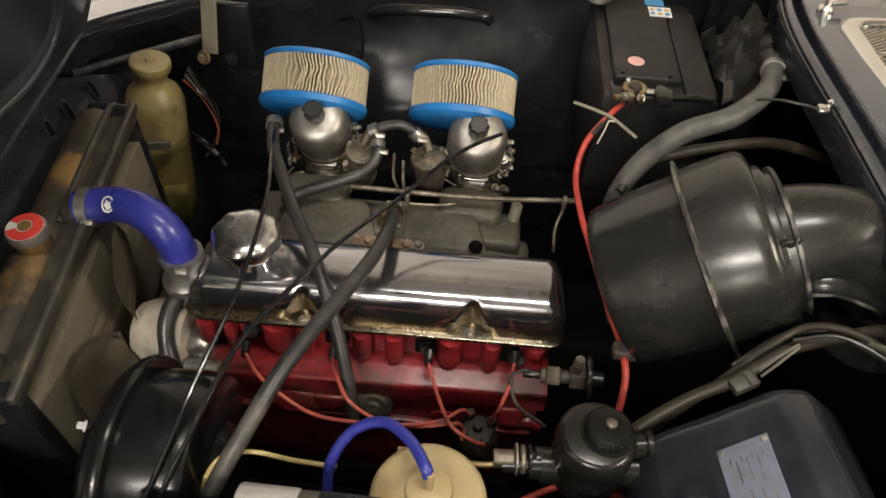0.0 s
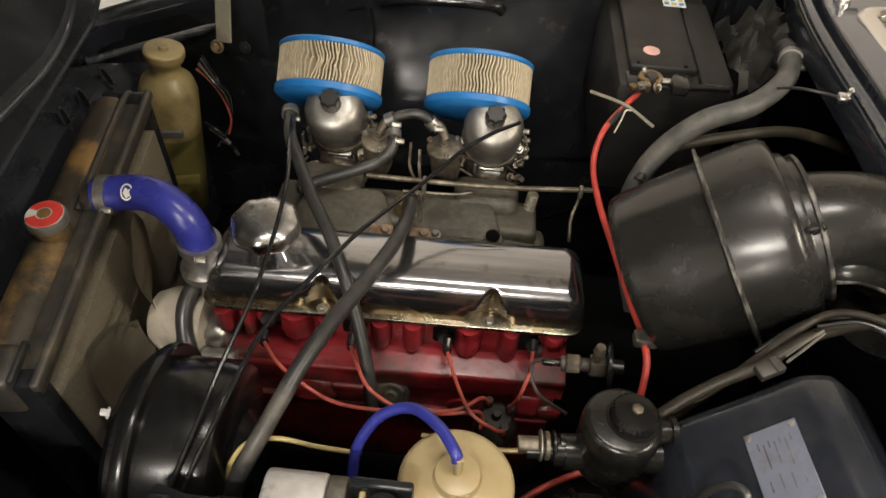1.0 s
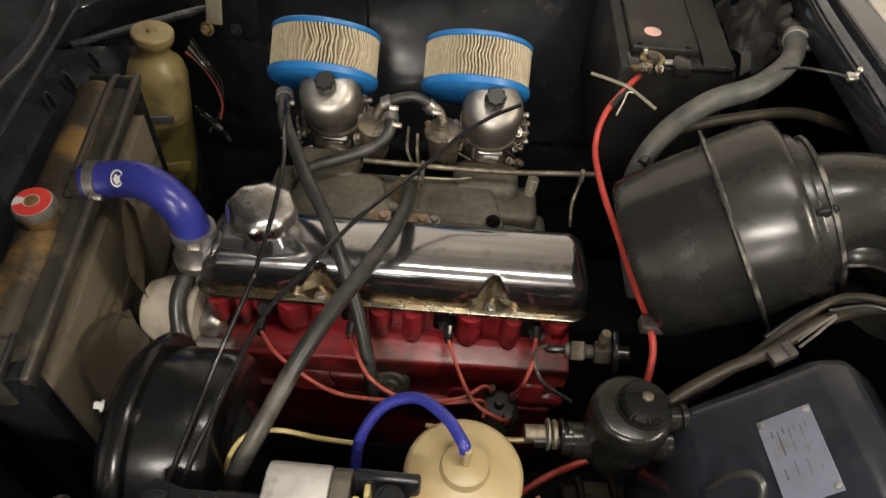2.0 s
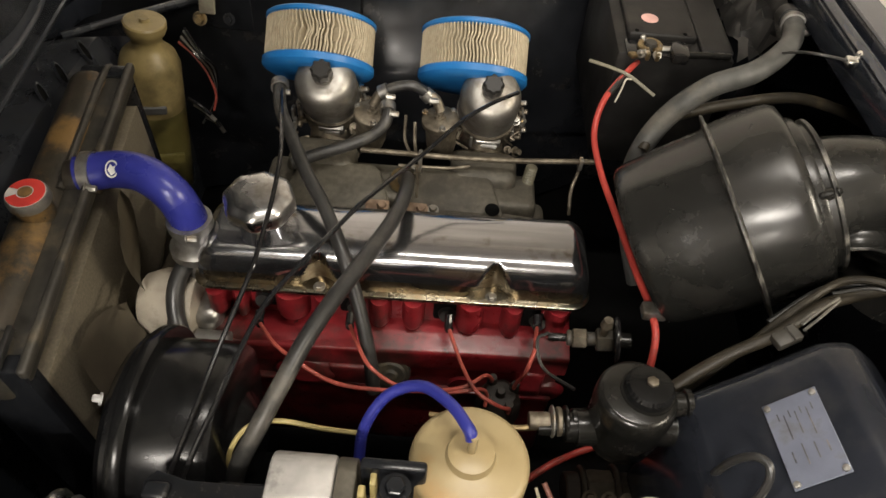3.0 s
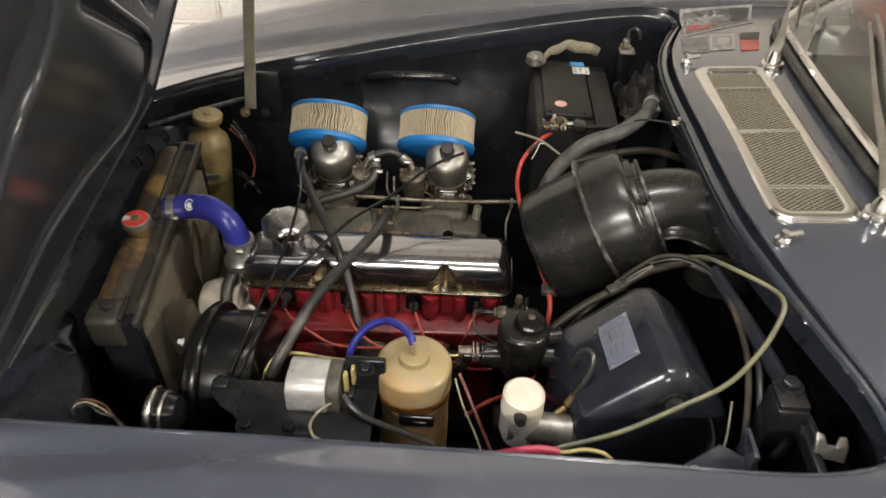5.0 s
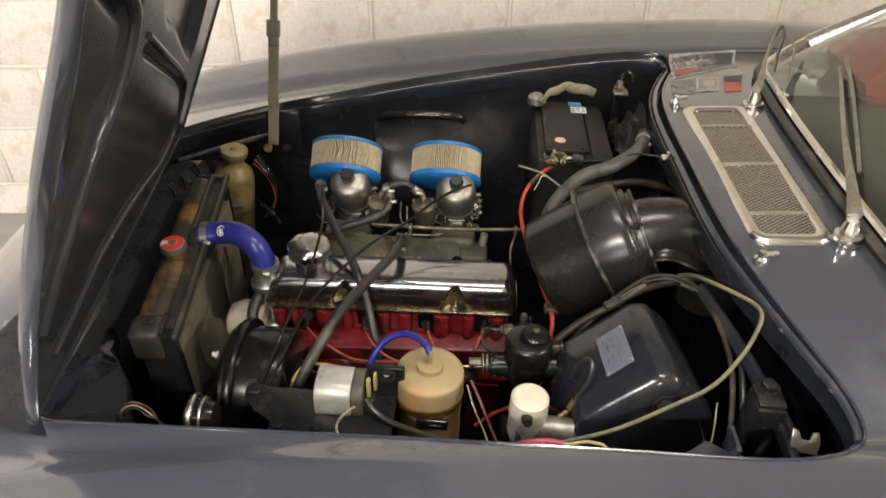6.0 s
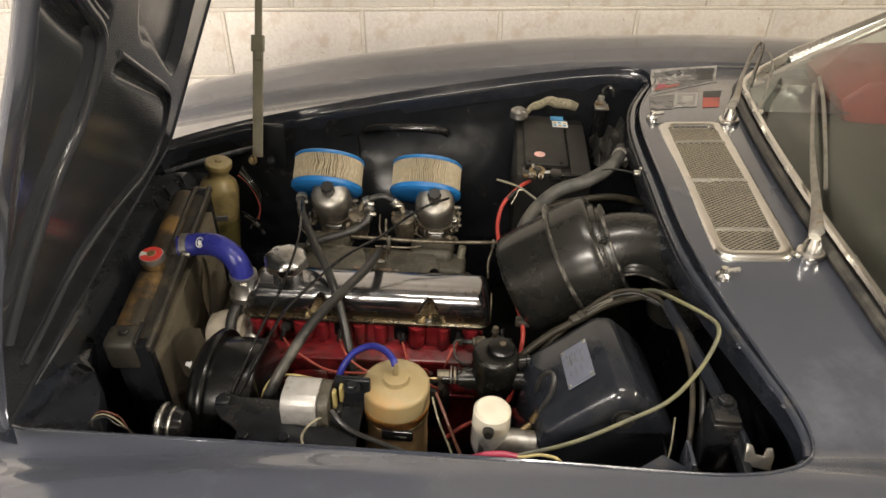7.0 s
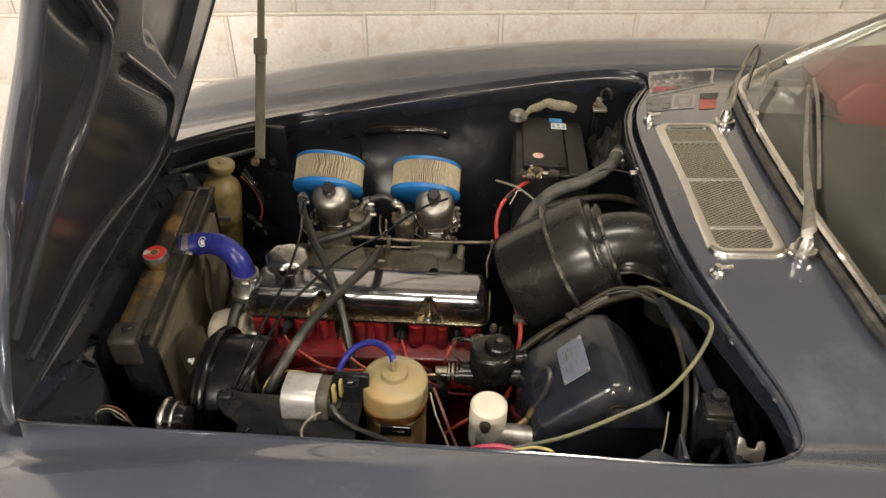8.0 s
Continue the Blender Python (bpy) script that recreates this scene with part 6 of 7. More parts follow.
hose("loom", [(0.22, 0.475, 0.82), (0.265, 0.50, 0.842), (0.30, 0.505, 0.852), (0.345, 0.485, 0.85), (0.375, 0.43, 0.85), (0.382, 0.36, 0.845), (0.372, 0.28, 0.825), (0.365, 0.22, 0.77)], 0.0042, "rubber", "black wiring loom beside the heater box", "wiring", 10)
hose("thin_wire", [(0.262, 0.482, 0.862), (0.30, 0.483, 0.872), (0.335, 0.462, 0.872), (0.345, 0.44, 0.868)], 0.0015, "rubber", "thin grey wire over the heater box", "wire", 6)
hose("thin_wire", [(0.325, 0.255, 0.85), (0.318, 0.22, 0.815), (0.30, 0.19, 0.78), (0.285, 0.17, 0.77)], 0.0011, "braid", "thin pale wire beside the heater box", "wire", 6)
conn = thing("wire_connector", (0.245, 0.445, 0.85), "grey plastic wire connector behind the heater box", "connector")
part("shell", box((0, 0, 0), (0.024, 0.014, 0.010), 0.002, 2, pose(0.210, 0.433, 0.855, 0, -14, 24)), "dusty", conn, "dusty grey plastic shell")
part("latch", box((0, 0, 0), (0.008, 0.015, 0.003), 0.001, 1, pose(0.214, 0.435, 0.8615, 0, -14, 24)), "dusty", conn)
for o in (-0.003, 0.003):
    part("wire", tube([(0.224, 0.441 + o, 0.861), (0.242, 0.455 + o, 0.865), (0.265, 0.474 + 0.5 * o, 0.864)], 0.0014, 6), "oldrub", conn)
hose("bulkhead_wire", [(0.262, 0.796, 0.905), (0.275, 0.783, 0.92), (0.286, 0.762, 0.935), (0.309, 0.749, 0.94), (0.32, 0.741, 0.942)], 0.0016, "rubber", "thin wire up to the bonnet gutter", "wire", 6)
hose("demister_pipe", [(0.132, 0.714, 0.82), (0.152, 0.744, 0.84), (0.179, 0.74, 0.86), (0.23, 0.75, 0.87), (0.3, 0.764, 0.875), (0.37, 0.775, 0.855), (0.42, 0.78, 0.83)], 0.0065, "brownpipe", "dusty brown pipe behind the blower", "pipe", 12)
for q in ((0.327, 0.742, 0.940), (0.392, 0.376, 0.912)):
    c = thing("edge_clip", q, "bright metal clip on the gutter edge", "clip", "edge clips")
    part("spring", box(q, (0.012, 0.014, 0.010), 0.003, 2), "trim", c)
    part("ear", box((q[0] + 0.007, q[1] + 0.004, q[2] + 0.006), (0.006, 0.008, 0.010), 0.002, 1), "trim", c)
seal = inset(0.015, -0.010)
part("rubber_seal", tube([p for i, p in enumerate(seal) if p[0] > 0.30 and 0.15 < p[1] < 1.27][::3], 0.006, 10, 3, 0.8), "gutter", car, "rounded painted lip along the scuttle")

rnd = random.Random(17)
dabs = inset(0.020, -0.011)
for p in [q for q in dabs if q[0] > 0.36 and 0.14 < q[1] < 0.32][::2]:
    b = lathe([(0, 0.004), (0.003, 0.003), (0.0045, 0.0)], Matrix.Translation(Vector(p) + Vector((rnd.uniform(-0.004, 0.004), rnd.uniform(-0.004, 0.004), 0))) @ Matrix.Diagonal((rnd.uniform(0.6, 1.4), rnd.uniform(0.6, 1.4), rnd.uniform(0.5, 1.0), 1)), 10)
    part("sealant_dab", b, "gutter", car)

# ---------------------------------------------------------------- hydraulics
ma = axis((0.09, 0.393, 0.757), (1, 0.04, 0.03))
for x0, r, w, mt in ((-0.047, 0.0125, 0.006, "pot"), (-0.0545, 0.0150, 0.004, "pot"), (-0.061, 0.0135, 0.005, "carb"), (-0.067, 0.0150, 0.003, "steel"), (-0.079, 0.0085, 0.020, "carb"), (0.052, 0.0155, 0.026, "steel"), (0.070, 0.0165, 0.005, "pot")):
    part("union", lathe([(0, -w / 2), (r * 0.9, -w / 2), (r, -w / 2 + 0.001), (r, w / 2 - 0.001), (r * 0.9, w / 2), (0, w / 2)], ma @ Matrix.Translation((0, 0, x0)), 24), mt, mc)
part("port", lathe([(0, 0), (0.011, 0), (0.011, 0.012), (0.014, 0.013), (0.014, 0.018), (0.008, 0.019), (0, 0.024)], axis((0.125, 0.40, 0.785), (1, 0.1, 0.05)), 24), "pot", mc)
hose("brake_pipe", [(0.015, 0.385, 0.753), (-0.014, 0.383, 0.750), (-0.05, 0.39, 0.745), (-0.09, 0.395, 0.74)], 0.003, "brass", "thin brass hydraulic pipe", "pipe", 8)
box_t = thing("steering_box", (0.11, 0.40, 0.5), "grimy cast steering box low beside the red engine", "steering box")
SB = axis((0.062, 0.392, 0.605), (1, 0.06, 0.0))
for a, b, r, sides in ((0.0, 0.016, 0.020, 24), (0.016, 0.022, 0.027, 24), (0.022, 0.052, 0.023, 8), (0.052, 0.058, 0.029, 24), (0.058, 0.088, 0.020, 24), (0.088, 0.100, 0.025, 6)):
    part("housing", lathe([(0, a), (r * 0.92, a), (r, a + 0.002), (r, b - 0.002), (r * 0.92, b), (0, b)], SB, sides), "manifold" if sides == 8 else "dusty", box_t)
part("mount", box((0.11, 0.40, 0.55), (0.05, 0.05, 0.10), 0.01, 3), "dusty", box_t)
for k in range(3):
    part("bolt", hexbolt((0.085 + 0.02 * k, 0.376, 0.627), (0, -0.5, 0.9), 0.0055, 0.007), "carb", box_t)
un = thing("pipe_union", (0.09, 0.51, 0.70), "dull brass pipe union and valve by the bulkhead", "pipe union")
UM = axis((0.035, 0.525, 0.700), (1, -0.06, 0.12))
for a, b, r, sides, mt in ((0.0, 0.022, 0.0045, 14, "pot"), (0.020, 0.026, 0.009, 14, "dusty"), (0.026, 0.042, 0.0115, 6, "carb"), (0.042, 0.052, 0.008, 14, "dusty"), (0.052, 0.070, 0.0140, 6, "dusty"), (0.076, 0.090, 0.0095, 14, "pot")):
    part("fitting", lathe([(0, a), (r * 0.88, a), (r, a + 0.0015), (r, b - 0.0015), (r * 0.88, b), (0, b)], UM, sides), mt, un, "" if mt == "pot" else "dull grimy brass fitting")
part("stem", lathe([(0, 0.03), (0.005, 0.03), (0.007, 0.02), (0.004, 0.016), (0.004, 0.0)], axis((0.092, 0.521, 0.714), (0, 0, 1)), 12), "carb", un)
part("ring", lathe([(0.012, 0.07), (0.026, 0.07), (0.027, 0.0715), (0.027, 0.0745), (0.026, 0.076), (0.012, 0.076)], UM, 28), "gloss", un)
part("wire", tube([(0.035, 0.528, 0.702), (0.022, 0.515, 0.705), (0.03, 0.49, 0.69), (0.06, 0.46, 0.70)], 0.002, 6), "rubber", un)
cp = hose("clutch_pipe", [(0.150, 0.335, 0.785), (0.152, 0.331, 0.820), (0.160, 0.326, 0.842), (0.168, 0.318, 0.8475), (0.1695, 0.308, 0.838), (0.164, 0.300, 0.8187), (0.153, 0.296, 0.792), (0.143, 0.290, 0.768)], 0.0034, "rubber", "short black hydraulic hose by the heater box", "hose", 10)
part("ferrule", lathe([(0.0036, -0.009), (0.0054, -0.009), (0.0054, 0.008), (0.0036, 0.008)], axis((0.149, 0.2945, 0.783), (-0.4, -0.2, -0.9)), 14), "brass", cp, "dull brass ferrule")
part("pipe_stub", tube([(0.118, 0.272, 0.766), (0.131, 0.281, 0.766), (0.143, 0.290, 0.770)], 0.0055, 10), "brass", res)
hose("red_wire", [(0.005, 0.31, 0.80), (0.018, 0.285, 0.79), (0.035, 0.26, 0.765), (0.05, 0.245, 0.735), (0.06, 0.24, 0.70)], 0.0022, "brownwire", "red-brown wire beside the fluid tank", "wire", 8)
hose("red_wire", [(0.0, 0.31, 0.79), (0.012, 0.28, 0.775), (0.03, 0.255, 0.75), (0.045, 0.238, 0.715)], 0.0014, "braid", "pale dusty wire beside the fluid tank", "wire", 8)
hose("red_tape_cable", [(0.034, 0.17, 0.825), (0.064, 0.16, 0.855), (0.077, 0.155, 0.868), (0.096, 0.155, 0.872), (0.114, 0.153, 0.872)], 0.0045, "redtape", "pinkish red taped cable end on the wing edge", "cable", 10)
hose("yellow_wire", [(0.114, 0.153, 0.872), (0.123, 0.154, 0.872), (0.139, 0.154, 0.878), (0.155, 0.151, 0.88), (0.162, 0.149, 0.878), (0.17400000000000002, 0.155, 0.858)], 0.0020, "yellow", "short yellow wire on the wing edge", "wire", 8)


# ---------------------------------------------------------------- front half details
for q, d in (((-0.257, 0.231, 0.766), (0, 0, 1)), ((-0.202, 0.232, 0.766), (0, 0, 1)), ((-0.112, 0.285, 0.824), (0, 0, 1))):
    part("bolt", hexbolt(q, d, 0.008, 0.008), "under", brk)
part("cable_stop", box((-0.306, 0.291, 0.768), (0.022, 0.016, 0.010), 0.004, 3), "under", brk)
part("lug", box((-0.185, 0.215, 0.768), (0.022, 0.02, 0.010), 0.003, 2), "under", brk)
hose("bare_wire", [(-0.152, 0.262, 0.785), (-0.166, 0.250, 0.782), (-0.175, 0.236, 0.775), (-0.170, 0.222, 0.770), (-0.152, 0.212, 0.770)], 0.0018, "braid", "pale looped wire under the regulator", "wire", 8)
hose("regulator_lead", [(-0.140, 0.270, 0.792), (-0.128, 0.262, 0.780), (-0.105, 0.250, 0.772), (-0.06, 0.238, 0.766), (-0.02, 0.228, 0.760)], 0.0040, "rubber", "black sheathed regulator lead", "cable", 8)
part("connector", box((-0.136, 0.290, 0.765), (0.014, 0.02, 0.02), 0.003), "rubber", reg)
part("terminal", box((-0.130, 0.296, 0.800), (0.005, 0.012, 0.030), 0.002), "yellow", reg)
hose("brake_line", [(-0.275, 0.345, 0.690), (-0.268, 0.352, 0.725), (-0.252, 0.366, 0.745), (-0.225, 0.374, 0.744), (-0.186, 0.371, 0.742), (-0.145, 0.37, 0.74)], 0.0024, "yellow", "pale yellow brake line", "pipe", 8)
part("window_latch", box((-0.047, 0.2755, 0.742), (0.046, 0.007, 0.020), 0.003), "gloss", can, "black strap buckle")
part("buckle_slot", box((-0.042, 0.2715, 0.742), (0.018, 0.003, 0.005), 0.001), "pot", can)
horn = thing("horn", (-0.40, 0.28, 0.62), "chromed horn rim low beside the wing", "horn")
HM = axis((-0.388, 0.262, 0.735), (1, 0.04, 0.0))
for dz, r, w in ((0.0, 0.0315, 0.0042), (0.014, 0.0285, 0.0024)):
    part("rim", tube([HM @ Vector((r * math.cos(a), r * math.sin(a), dz)) for a in np.linspace(0, 2 * math.pi, 25)], w, 10, 2), "trim", horn, "chromed rim")
part("body", lathe([(0.0, -0.010), (0.028, -0.008), (0.029, 0.012), (0.024, 0.030), (0.010, 0.038), (0.0, 0.038)], HM, 32), "gloss", horn)
for k, (mt, off) in enumerate((("braid", 0.0), ("brownwire", 0.006), ("rubber", -0.006))):
    hose("horn_wire", [(-0.49, 0.25 + off, 0.71), (-0.482, 0.238, 0.748 + off), (-0.473, 0.235 + off, 0.774), (-0.454, 0.235, 0.785 + off), (-0.437, 0.235 + off, 0.773), (-0.423, 0.235, 0.747 - off), (-0.418, 0.24, 0.72)], 0.0012, mt, "thin looped horn wire by the radiator", "wire", 6)
hose("bypass_hose", [(-0.388, 0.600, 0.69), (-0.397, 0.575, 0.675), (-0.396, 0.552, 0.655), (-0.385, 0.53, 0.63), (-0.365, 0.515, 0.59)], 0.0105, "rubber", "black bypass hose below the thermostat", n=12)
pump = thing("water_pump", (-0.39, 0.60, 0.55), "grey cast water pump and pulley", "water pump")
part("pulley", lathe([(0.0, -0.012), (0.06, -0.012), (0.064, -0.008), (0.052, 0.0), (0.064, 0.008), (0.06, 0.012), (0, 0.012)], axis((-0.395, 0.59, 0.60), (1, 0, 0)), 36), "under", pump)
part("housing", box((-0.365, 0.60, 0.60), (0.035, 0.10, 0.09), 0.015, 3), "alu", pump)
for y, z in ((0.54, 0.615), (0.545, 0.59)):
    part("pipe_stub", lathe([(0, 0), (0.012, 0), (0.012, 0.04), (0.009, 0.042), (0, 0.042)], axis((-0.375, y, z), (1, 0, 0)), 16), "alu", pump)
belt = thing("fan_belt", (-0.395, 0.55, 0.5), "black rubber fan belt", "belt")
part("loop", tube([Vector((-0.395, 0.585 + 0.063 * math.cos(a) - (0.06 if math.sin(a) < 0 else 0) * -math.sin(a), 0.60 + (0.063 if math.sin(a) > 0 else 0.22) * math.sin(a))) for a in np.linspace(0, 2 * math.pi, 25)], 0.006, 8, 3), "rubber", belt)
# bottle strap, and the wires behind it
part("strap", box((0, 0, 0), (0.038, 0.008, 0.018), 0.003, 2, pose(-0.518, 0.884, 0.588, 0, 7, 25)), "fluid", wash)
for k, mt in enumerate(("lead", "gloss", "steel", "gloss", "oldrub", "gloss")):
    o = 0.007 * k
    hose("loose_wire", [(-0.50 + 0.4 * o, 0.965, 0.745 + 0.7 * o), (-0.478 + 0.6 * o, 0.955 - 0.5 * o, 0.733 + 0.4 * o), (-0.460 + 0.4 * o, 0.95, 0.705 + 0.2 * o), (-0.452 - 0.3 * o, 0.945 + 0.4 * o, 0.672 - 0.8 * o), (-0.458 - 0.8 * o, 0.94, 0.645 - o)], 0.0019, mt, "loose thin wire behind the washer bottle", "wire", 6)
for k in range(4):
    part("wire_end", tube([(-0.492 + 0.007 * k, 0.935, 0.668 - 0.011 * k), (-0.474 + 0.007 * k, 0.928, 0.661 - 0.010 * k), (-0.458 + 0.005 * k, 0.925, 0.648 - 0.011 * k)], 0.0032, 8), ("gloss", "steel", "gloss", "dusty")[k], wash)
# foot of the bonnet stay
part("foot_plate", box((-0.44, 1.03, 0.79), (0.075, 0.012, 0.11), 0.003), "under", stay, "black mounting plate")
part("foot_bolt", hexbolt((-0.468, 0.985, 0.775), (0, -1, 0.3), 0.007, 0.01), "brass", stay)
part("foot_bolt", hexbolt((-0.425, 0.985, 0.778), (0, -1, 0.3), 0.006, 0.01), "under", stay)
part("sleeve", box((0, 0.002, 0.235), (0.028, 0.012, 0.035), 0.002, 1, SM), "stay", stay)

# ---------------------------------------------------------------- radiator top details
part("inner_channel", tube([(-0.5085, 0.605, 0.789), (-0.5085, 0.70, 0.790), (-0.508, 0.80, 0.790), (-0.504, 0.818, 0.786)], 0.0045, 10, 6), "dusty", rad)
part("outer_channel", box((-0.480, 0.60, 0.787), (0.0095, 0.44, 0.014), 0.0035, 3), "dusty", rad, "grey dusty rail along the core")
part("outlet", lathe([(0, 0), (0.021, 0), (0.021, 0.03), (0, 0.03)], axis((-0.505, 0.628, 0.782), (1, 0.1, 0.1)), 24), "rust", rad)
part("end_block", box((-0.525, 0.402, 0.768), (0.054, 0.05, 0.064), 0.012, 4), "dusty", rad)
part("end_bolt", hexbolt((-0.522, 0.405, 0.799), (0, 0, 1), 0.007, 0.005), "rubber", rad)
part("end_ridge", box((-0.498, 0.402, 0.799), (0.006, 0.046, 0.010), 0.002), "rubber", rad)
rad.matrix_basis = Matrix.Translation((-0.522, 0.572, 0)) @ pose(0, 0, 0, 0, 0, 6.0) @ Matrix.Translation((0.522, -0.572, 0)) @ Matrix.Translation((0, 0.64, 0.79)) @ pose(0, 0, 0, 4.5, 0, 0) @ Matrix.Translation((0, -0.64, -0.794)) @ rad.matrix_basis
# slots in the front shelf: black discs painted for their shade, inside raised lips
for x, y, z, turn in ((-0.5865, 0.423, 0.7350, 20), (-0.5515, 0.350, 0.7465, 20), (-0.603, 0.820, 0.776, -28), (-0.597, 0.880, 0.772, -20), (-0.607, 0.775, 0.776, -30)):
    m = Matrix(((0.6, 0, 0.8, x), (0, 1, 0, y), (-0.8, 0, 0.6, z), (0, 0, 0, 1))) @ pose(0, 0, 0, 0, 0, turn) @ Matrix.Diagonal((1.0, 0.34, 1, 1))
    part("panel_slot", lathe([(0.0, 0.002), (0.0125, 0.002), (0.0135, 0.0035), (0.0150, 0.0)], m, 20), "void", car)
    part("slot_lip", lathe([(0.0130, 0.0), (0.0145, 0.0040), (0.0165, 0.0042), (0.0185, 0.0)], m, 20), "shelf", car)

# ---------------------------------------------------------------- carburettor hoses
fh = hose("fuel_hose", [(-0.186, 0.834, 0.781), (-0.170, 0.836, 0.790), (-0.150, 0.837, 0.795), (-0.134, 0.836, 0.791), (-0.122, 0.834, 0.780)], 0.0068, "rubber", "short black fuel hose between the float chambers", n=12)
clamp(fh, (-0.182, 0.8345, 0.784), (1, 0.1, 0.55), 0.0070)
clamp(fh, (-0.125, 0.835, 0.783), (0.7, -0.1, -0.7), 0.0070)
fh = hose("fuel_hose", [(-0.176, 0.824, 0.772), (-0.174, 0.808, 0.768), (-0.178, 0.795, 0.760), (-0.192, 0.782, 0.751), (-0.226, 0.768, 0.741), (-0.262, 0.753, 0.735), (-0.29, 0.742, 0.728)], 0.0078, "rubber", "black rubber fuel hose along the manifold", n=12)
clamp(fh, (-0.1755, 0.818, 0.7705), (0.1, -1, -0.3), 0.0080)
part("spring", lathe([(0.007, -0.015)] + [(0.007 + 0.0012 * (k % 2), -0.015 + 0.002 * k) for k in range(15)] + [(0.0, 0.016)], axis((0.02, 0.782, 0.708), (0.1, 0.1, 1)), 14), "stay", link, "small dusty coil spring")
part("spring_wire", tube([(0.02, 0.782, 0.694), (0.021, 0.78, 0.655)], 0.0012, 5), "carb", link)
part("cross_rod", tube([(-0.155, 0.762, 0.722), (-0.09, 0.765, 0.722), (-0.062, 0.768, 0.726)], 0.0022, 6), "carb", link)
part("bent_lever", tube([(0.083, 0.782, 0.742), (0.082, 0.778, 0.722), (0.076, 0.765, 0.70), (0.078, 0.75, 0.67)], 0.0024, 6), "carb", link)
part("drop_link", tube([(-0.15, 0.80, 0.775), (-0.15, 0.79, 0.745), (-0.142, 0.775, 0.735)], 0.0020, 6), "carb", link)
part("drop_link", tube([(-0.138, 0.80, 0.765), (-0.136, 0.785, 0.74), (-0.13, 0.76, 0.735)], 0.0022, 6), "carb", link)
part("lower_link", tube([(-0.131, 0.745, 0.738), (-0.128, 0.735, 0.72), (-0.128, 0.728, 0.70)], 0.002, 6), "carb", link)
part("hose_stub", lathe([(0, 0.0), (0.014, 0.0), (0.016, 0.01), (0.012, 0.02), (0, 0.02)], axis((-0.150, 0.748, 0.70), (0, 0, 1)), 16), "brass", intake)
for fx, w in ((-0.176, 0.030), (-0.126, 0.026)):
    part("copper_flange", box((0, 0, 0), (w, 0.022, 0.005), 0.002, 2, pose(fx, 0.700, 0.7035, 12, 0, 0)), "copper", intake, "copper-coloured flange")
    part("flange_nut", hexbolt((fx + 0.006, 0.700, 0.706), (0, -0.2, 1), 0.006, 0.006), "copper", intake)

# ---------------------------------------------------------------- bonnet catch by the wing's rear corner
side = thing("side_bracket", (0.29, 0.19, 0.77), "dark navy pressed bracket beside the heater box", "bracket")
part("plate", prism([(-0.070, -0.03), (0.055, -0.03), (0.045, 0.016), (0.008, 0.034), (-0.03, 0.012)], pose(0.297, 0.183, 0.808, 48, 0, 4), 0.003, 0.001), "gutter", side)
part("flange", box((0.335, 0.20, 0.82), (0.006, 0.04, 0.06), 0.002), "gutter", side)
part("bolt", hexbolt((0.275, 0.178, 0.815), (0, -0.6, 0.8), 0.006, 0.006), "steel", side)
catch = thing("bonnet_catch", (0.38, 0.25, 0.8), "black steel bonnet catch block with a large bolt", "bonnet catch")
part("block", box((0.380, 0.245, 0.83), (0.036, 0.042, 0.09), 0.004), "under", catch)
part("bracket", box((0.380, 0.246, 0.879), (0.034, 0.038, 0.006), 0.002), "under", catch)
part("bolt", hexbolt((0.382, 0.258, 0.882), (0, 0, 1), 0.010, 0.009), "under", catch)
part("lever", box((0.398, 0.21, 0.845), (0.012, 0.10, 0.02), 0.003, 2, None), "under", catch)
part("tongue", prism([(-0.016, -0.014), (0.016, -0.014), (0.018, 0.004), (0.015, 0.014), (0.008, 0.012), (0.006, 0.002), (-0.004, 0.002), (-0.008, 0.012), (-0.016, 0.014)], pose(0.413, 0.196, 0.858, 50, 0, -10), 0.006, 0.0015), "steel", catch, "worn bare steel tongue")
rail = thing("drain_rail", (0.38, 0.35, 0.8), "dark painted rail inside the scuttle edge", "rail")
part("rail_bar", tube([(0.345, 0.47, 0.868), (0.375, 0.36, 0.860), (0.398, 0.26, 0.85), (0.408, 0.20, 0.845)], 0.010, 8, 6, 0.6), "heater", rail)
part("bolt", hexbolt((0.262, 0.2605, 0.833), (0.13, -1, 0.0), 0.0115, 0.010), "black", heat)

# printed bars on the data plate
for k in range(7):
    part("print_bar", box((-0.013 + 0.0045 * k, -0.022 + 0.004 * (k % 2), 0.00085), (0.0010, 0.006 + 0.003 * (k % 2), 0.0003), 0, 1, PM), "decal", plate)
    part("print_bar", box((-0.013 + 0.0045 * k, 0.012 - 0.02 * (k % 2), 0.00085), (0.0012, 0.009 + 0.004 * (k % 3), 0.0003), 0, 1, PM), "decal", plate)

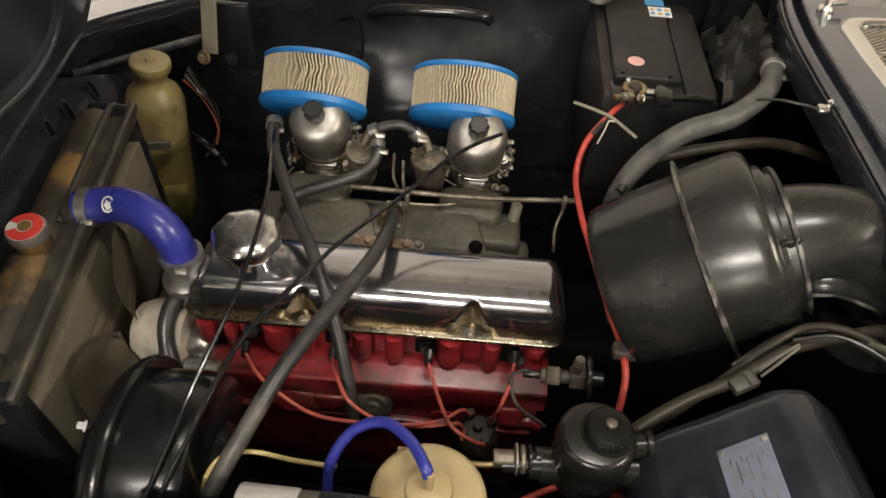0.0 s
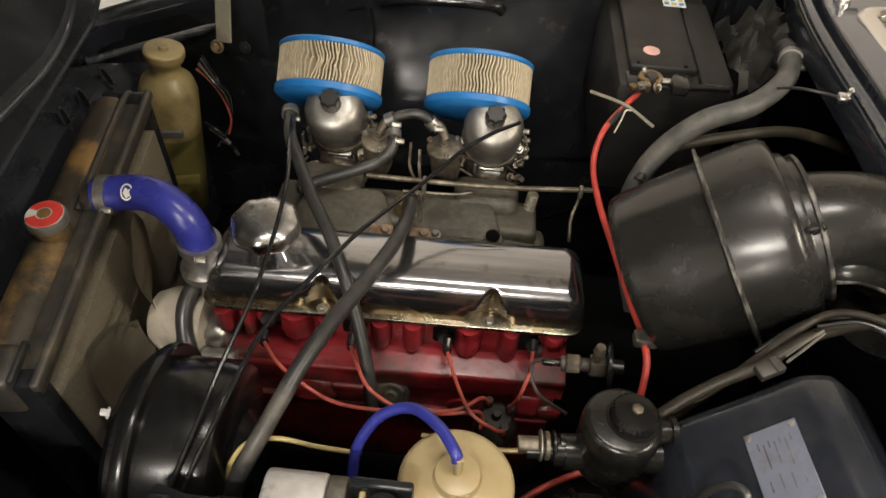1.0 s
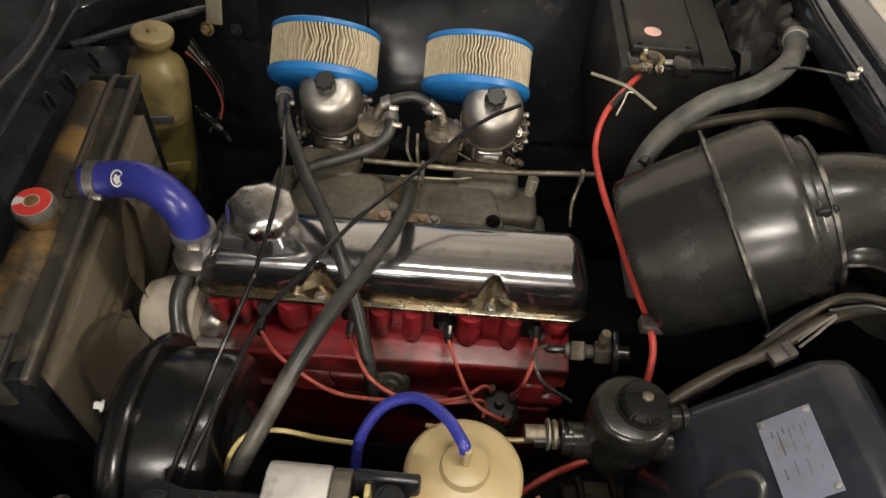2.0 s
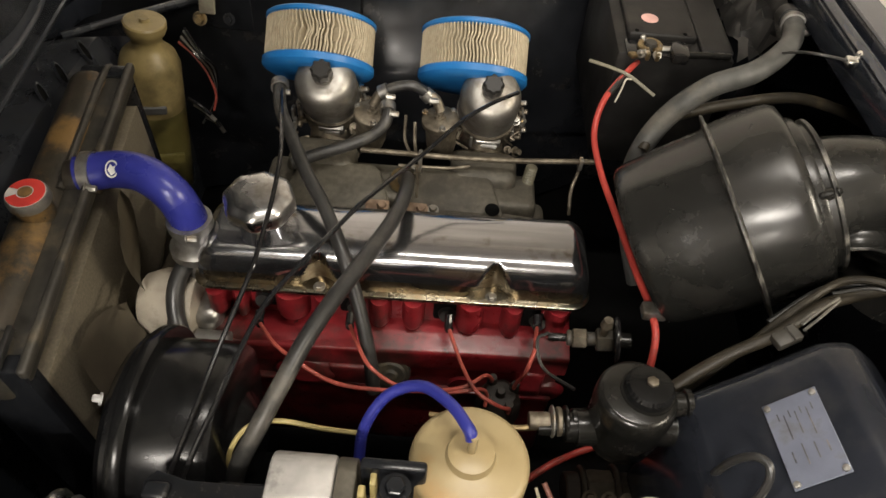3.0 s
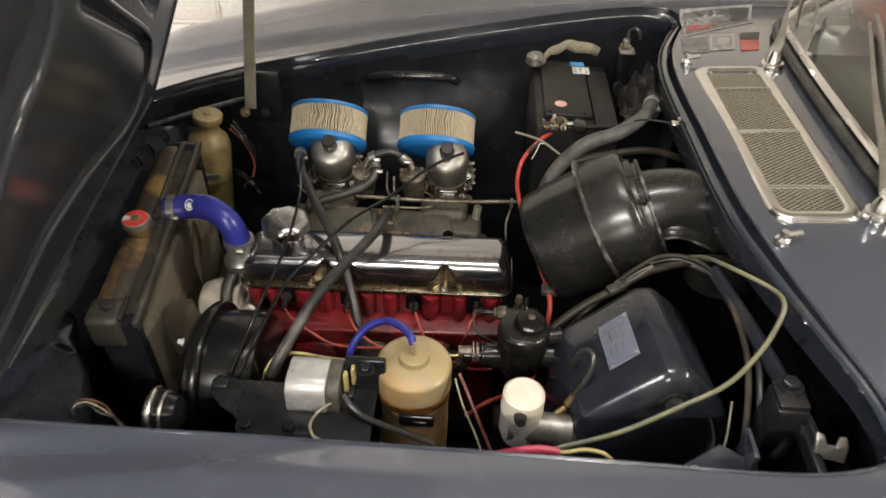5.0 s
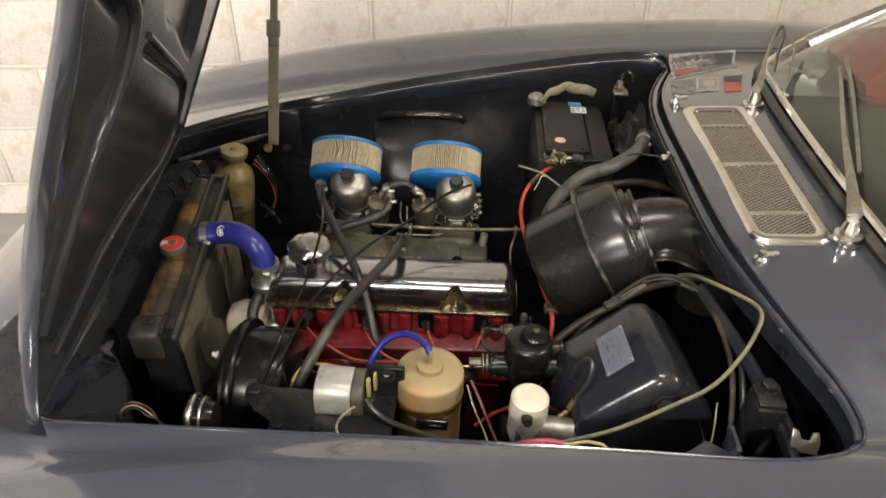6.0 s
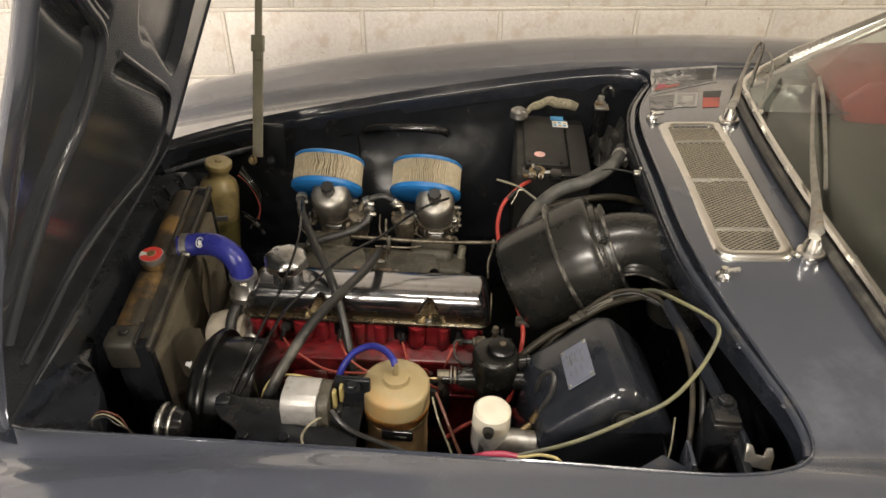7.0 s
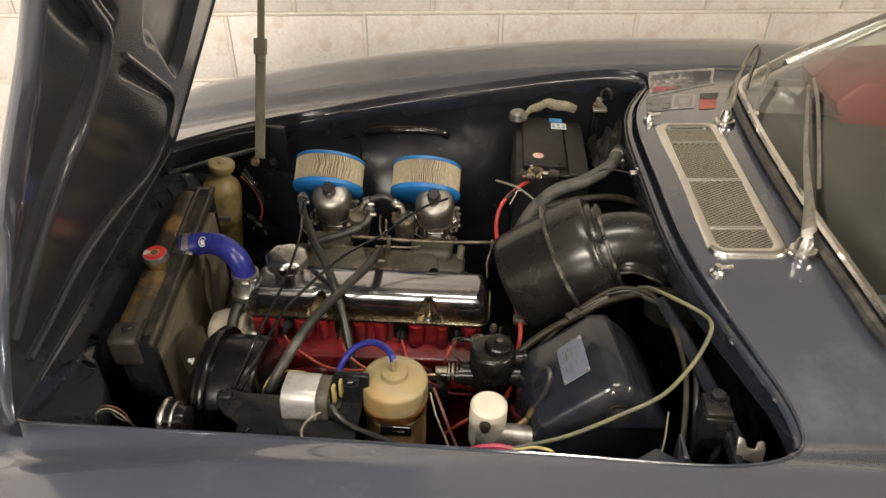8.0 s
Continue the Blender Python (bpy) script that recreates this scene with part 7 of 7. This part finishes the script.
# the pale oval mark on the blue hose
OM = axis(Vector((-0.455, 0.639, 0.789)) + Vector((0.0, -0.72, 0.69)) * 0.0211, (0.0, -0.72, 0.69)) @ Matrix.Diagonal((0.85, 1.15, 1, 1))
mark = part("oval_mark", lathe([(0.0068, 0.0002), (0.0070, 0.0010), (0.0084, 0.0010), (0.0086, 0.0)], OM, 24), "labelw", bh, "thin white oval outline")
part("oval_print", prism([(-0.005, -0.001), (0.0, -0.0062), (0.0055, -0.003), (0.0035, 0.0), (0.0048, 0.0035), (0.001, 0.0022), (-0.002, 0.0045), (-0.0035, 0.0015)], OM @ Matrix.Translation((0, 0, 0.0004)), 0.0007), "labelw", mark)


# ---------------------------------------------------------------- blocks of the far wall
def wall_blocks():
    bw, bh = 0.45, 0.225
    me = None
    k = 0
    for row in range(-4, 3):
        for col in range(-5, 5):
            cx = bw * (col + 0.5) + (bw / 2 if row % 2 == 0 else 0)
            cz = bh * (row + 0.5)
            if me is None:
                ob = part("block", box((0, 0, 0), (bw - 0.013, 0.03, bh - 0.012), 0.005, 3), "block", wall_north)
                me = ob.data
            else:
                ob = new("block", me)
                ob.parent = wall_north
            ob.matrix_basis = WALL @ pose(cx, 0.0165 + 0.0015 * math.sin(7.3 * k), cz)
            k += 1
    upright = part("mortar_joint", box((0, 0, 0), (0.013, 0.012, bh - 0.008), 0.004, 2), "mortar", wall_north)
    level = part("mortar_joint", box((0, 0, 0), (bw * 10, 0.012, 0.012), 0.004, 2), "mortar", wall_north)
    meshes = upright.data, level.data
    first = [upright, level]
    for row in range(-4, 3):
        for col in range(-5, 5):
            ob = first.pop(0) if len(first) == 2 else new("mortar_joint", meshes[0])
            ob.parent = wall_north
            ob.matrix_basis = WALL @ pose(bw * col + (bw / 2 if row % 2 == 0 else 0), 0.0045, bh * (row + 0.5))
        ob = first.pop(0) if first else new("mortar_joint", meshes[1])
        ob.parent = wall_north
        ob.matrix_basis = WALL @ pose(0.1, 0.0048, bh * row)


wall_blocks()
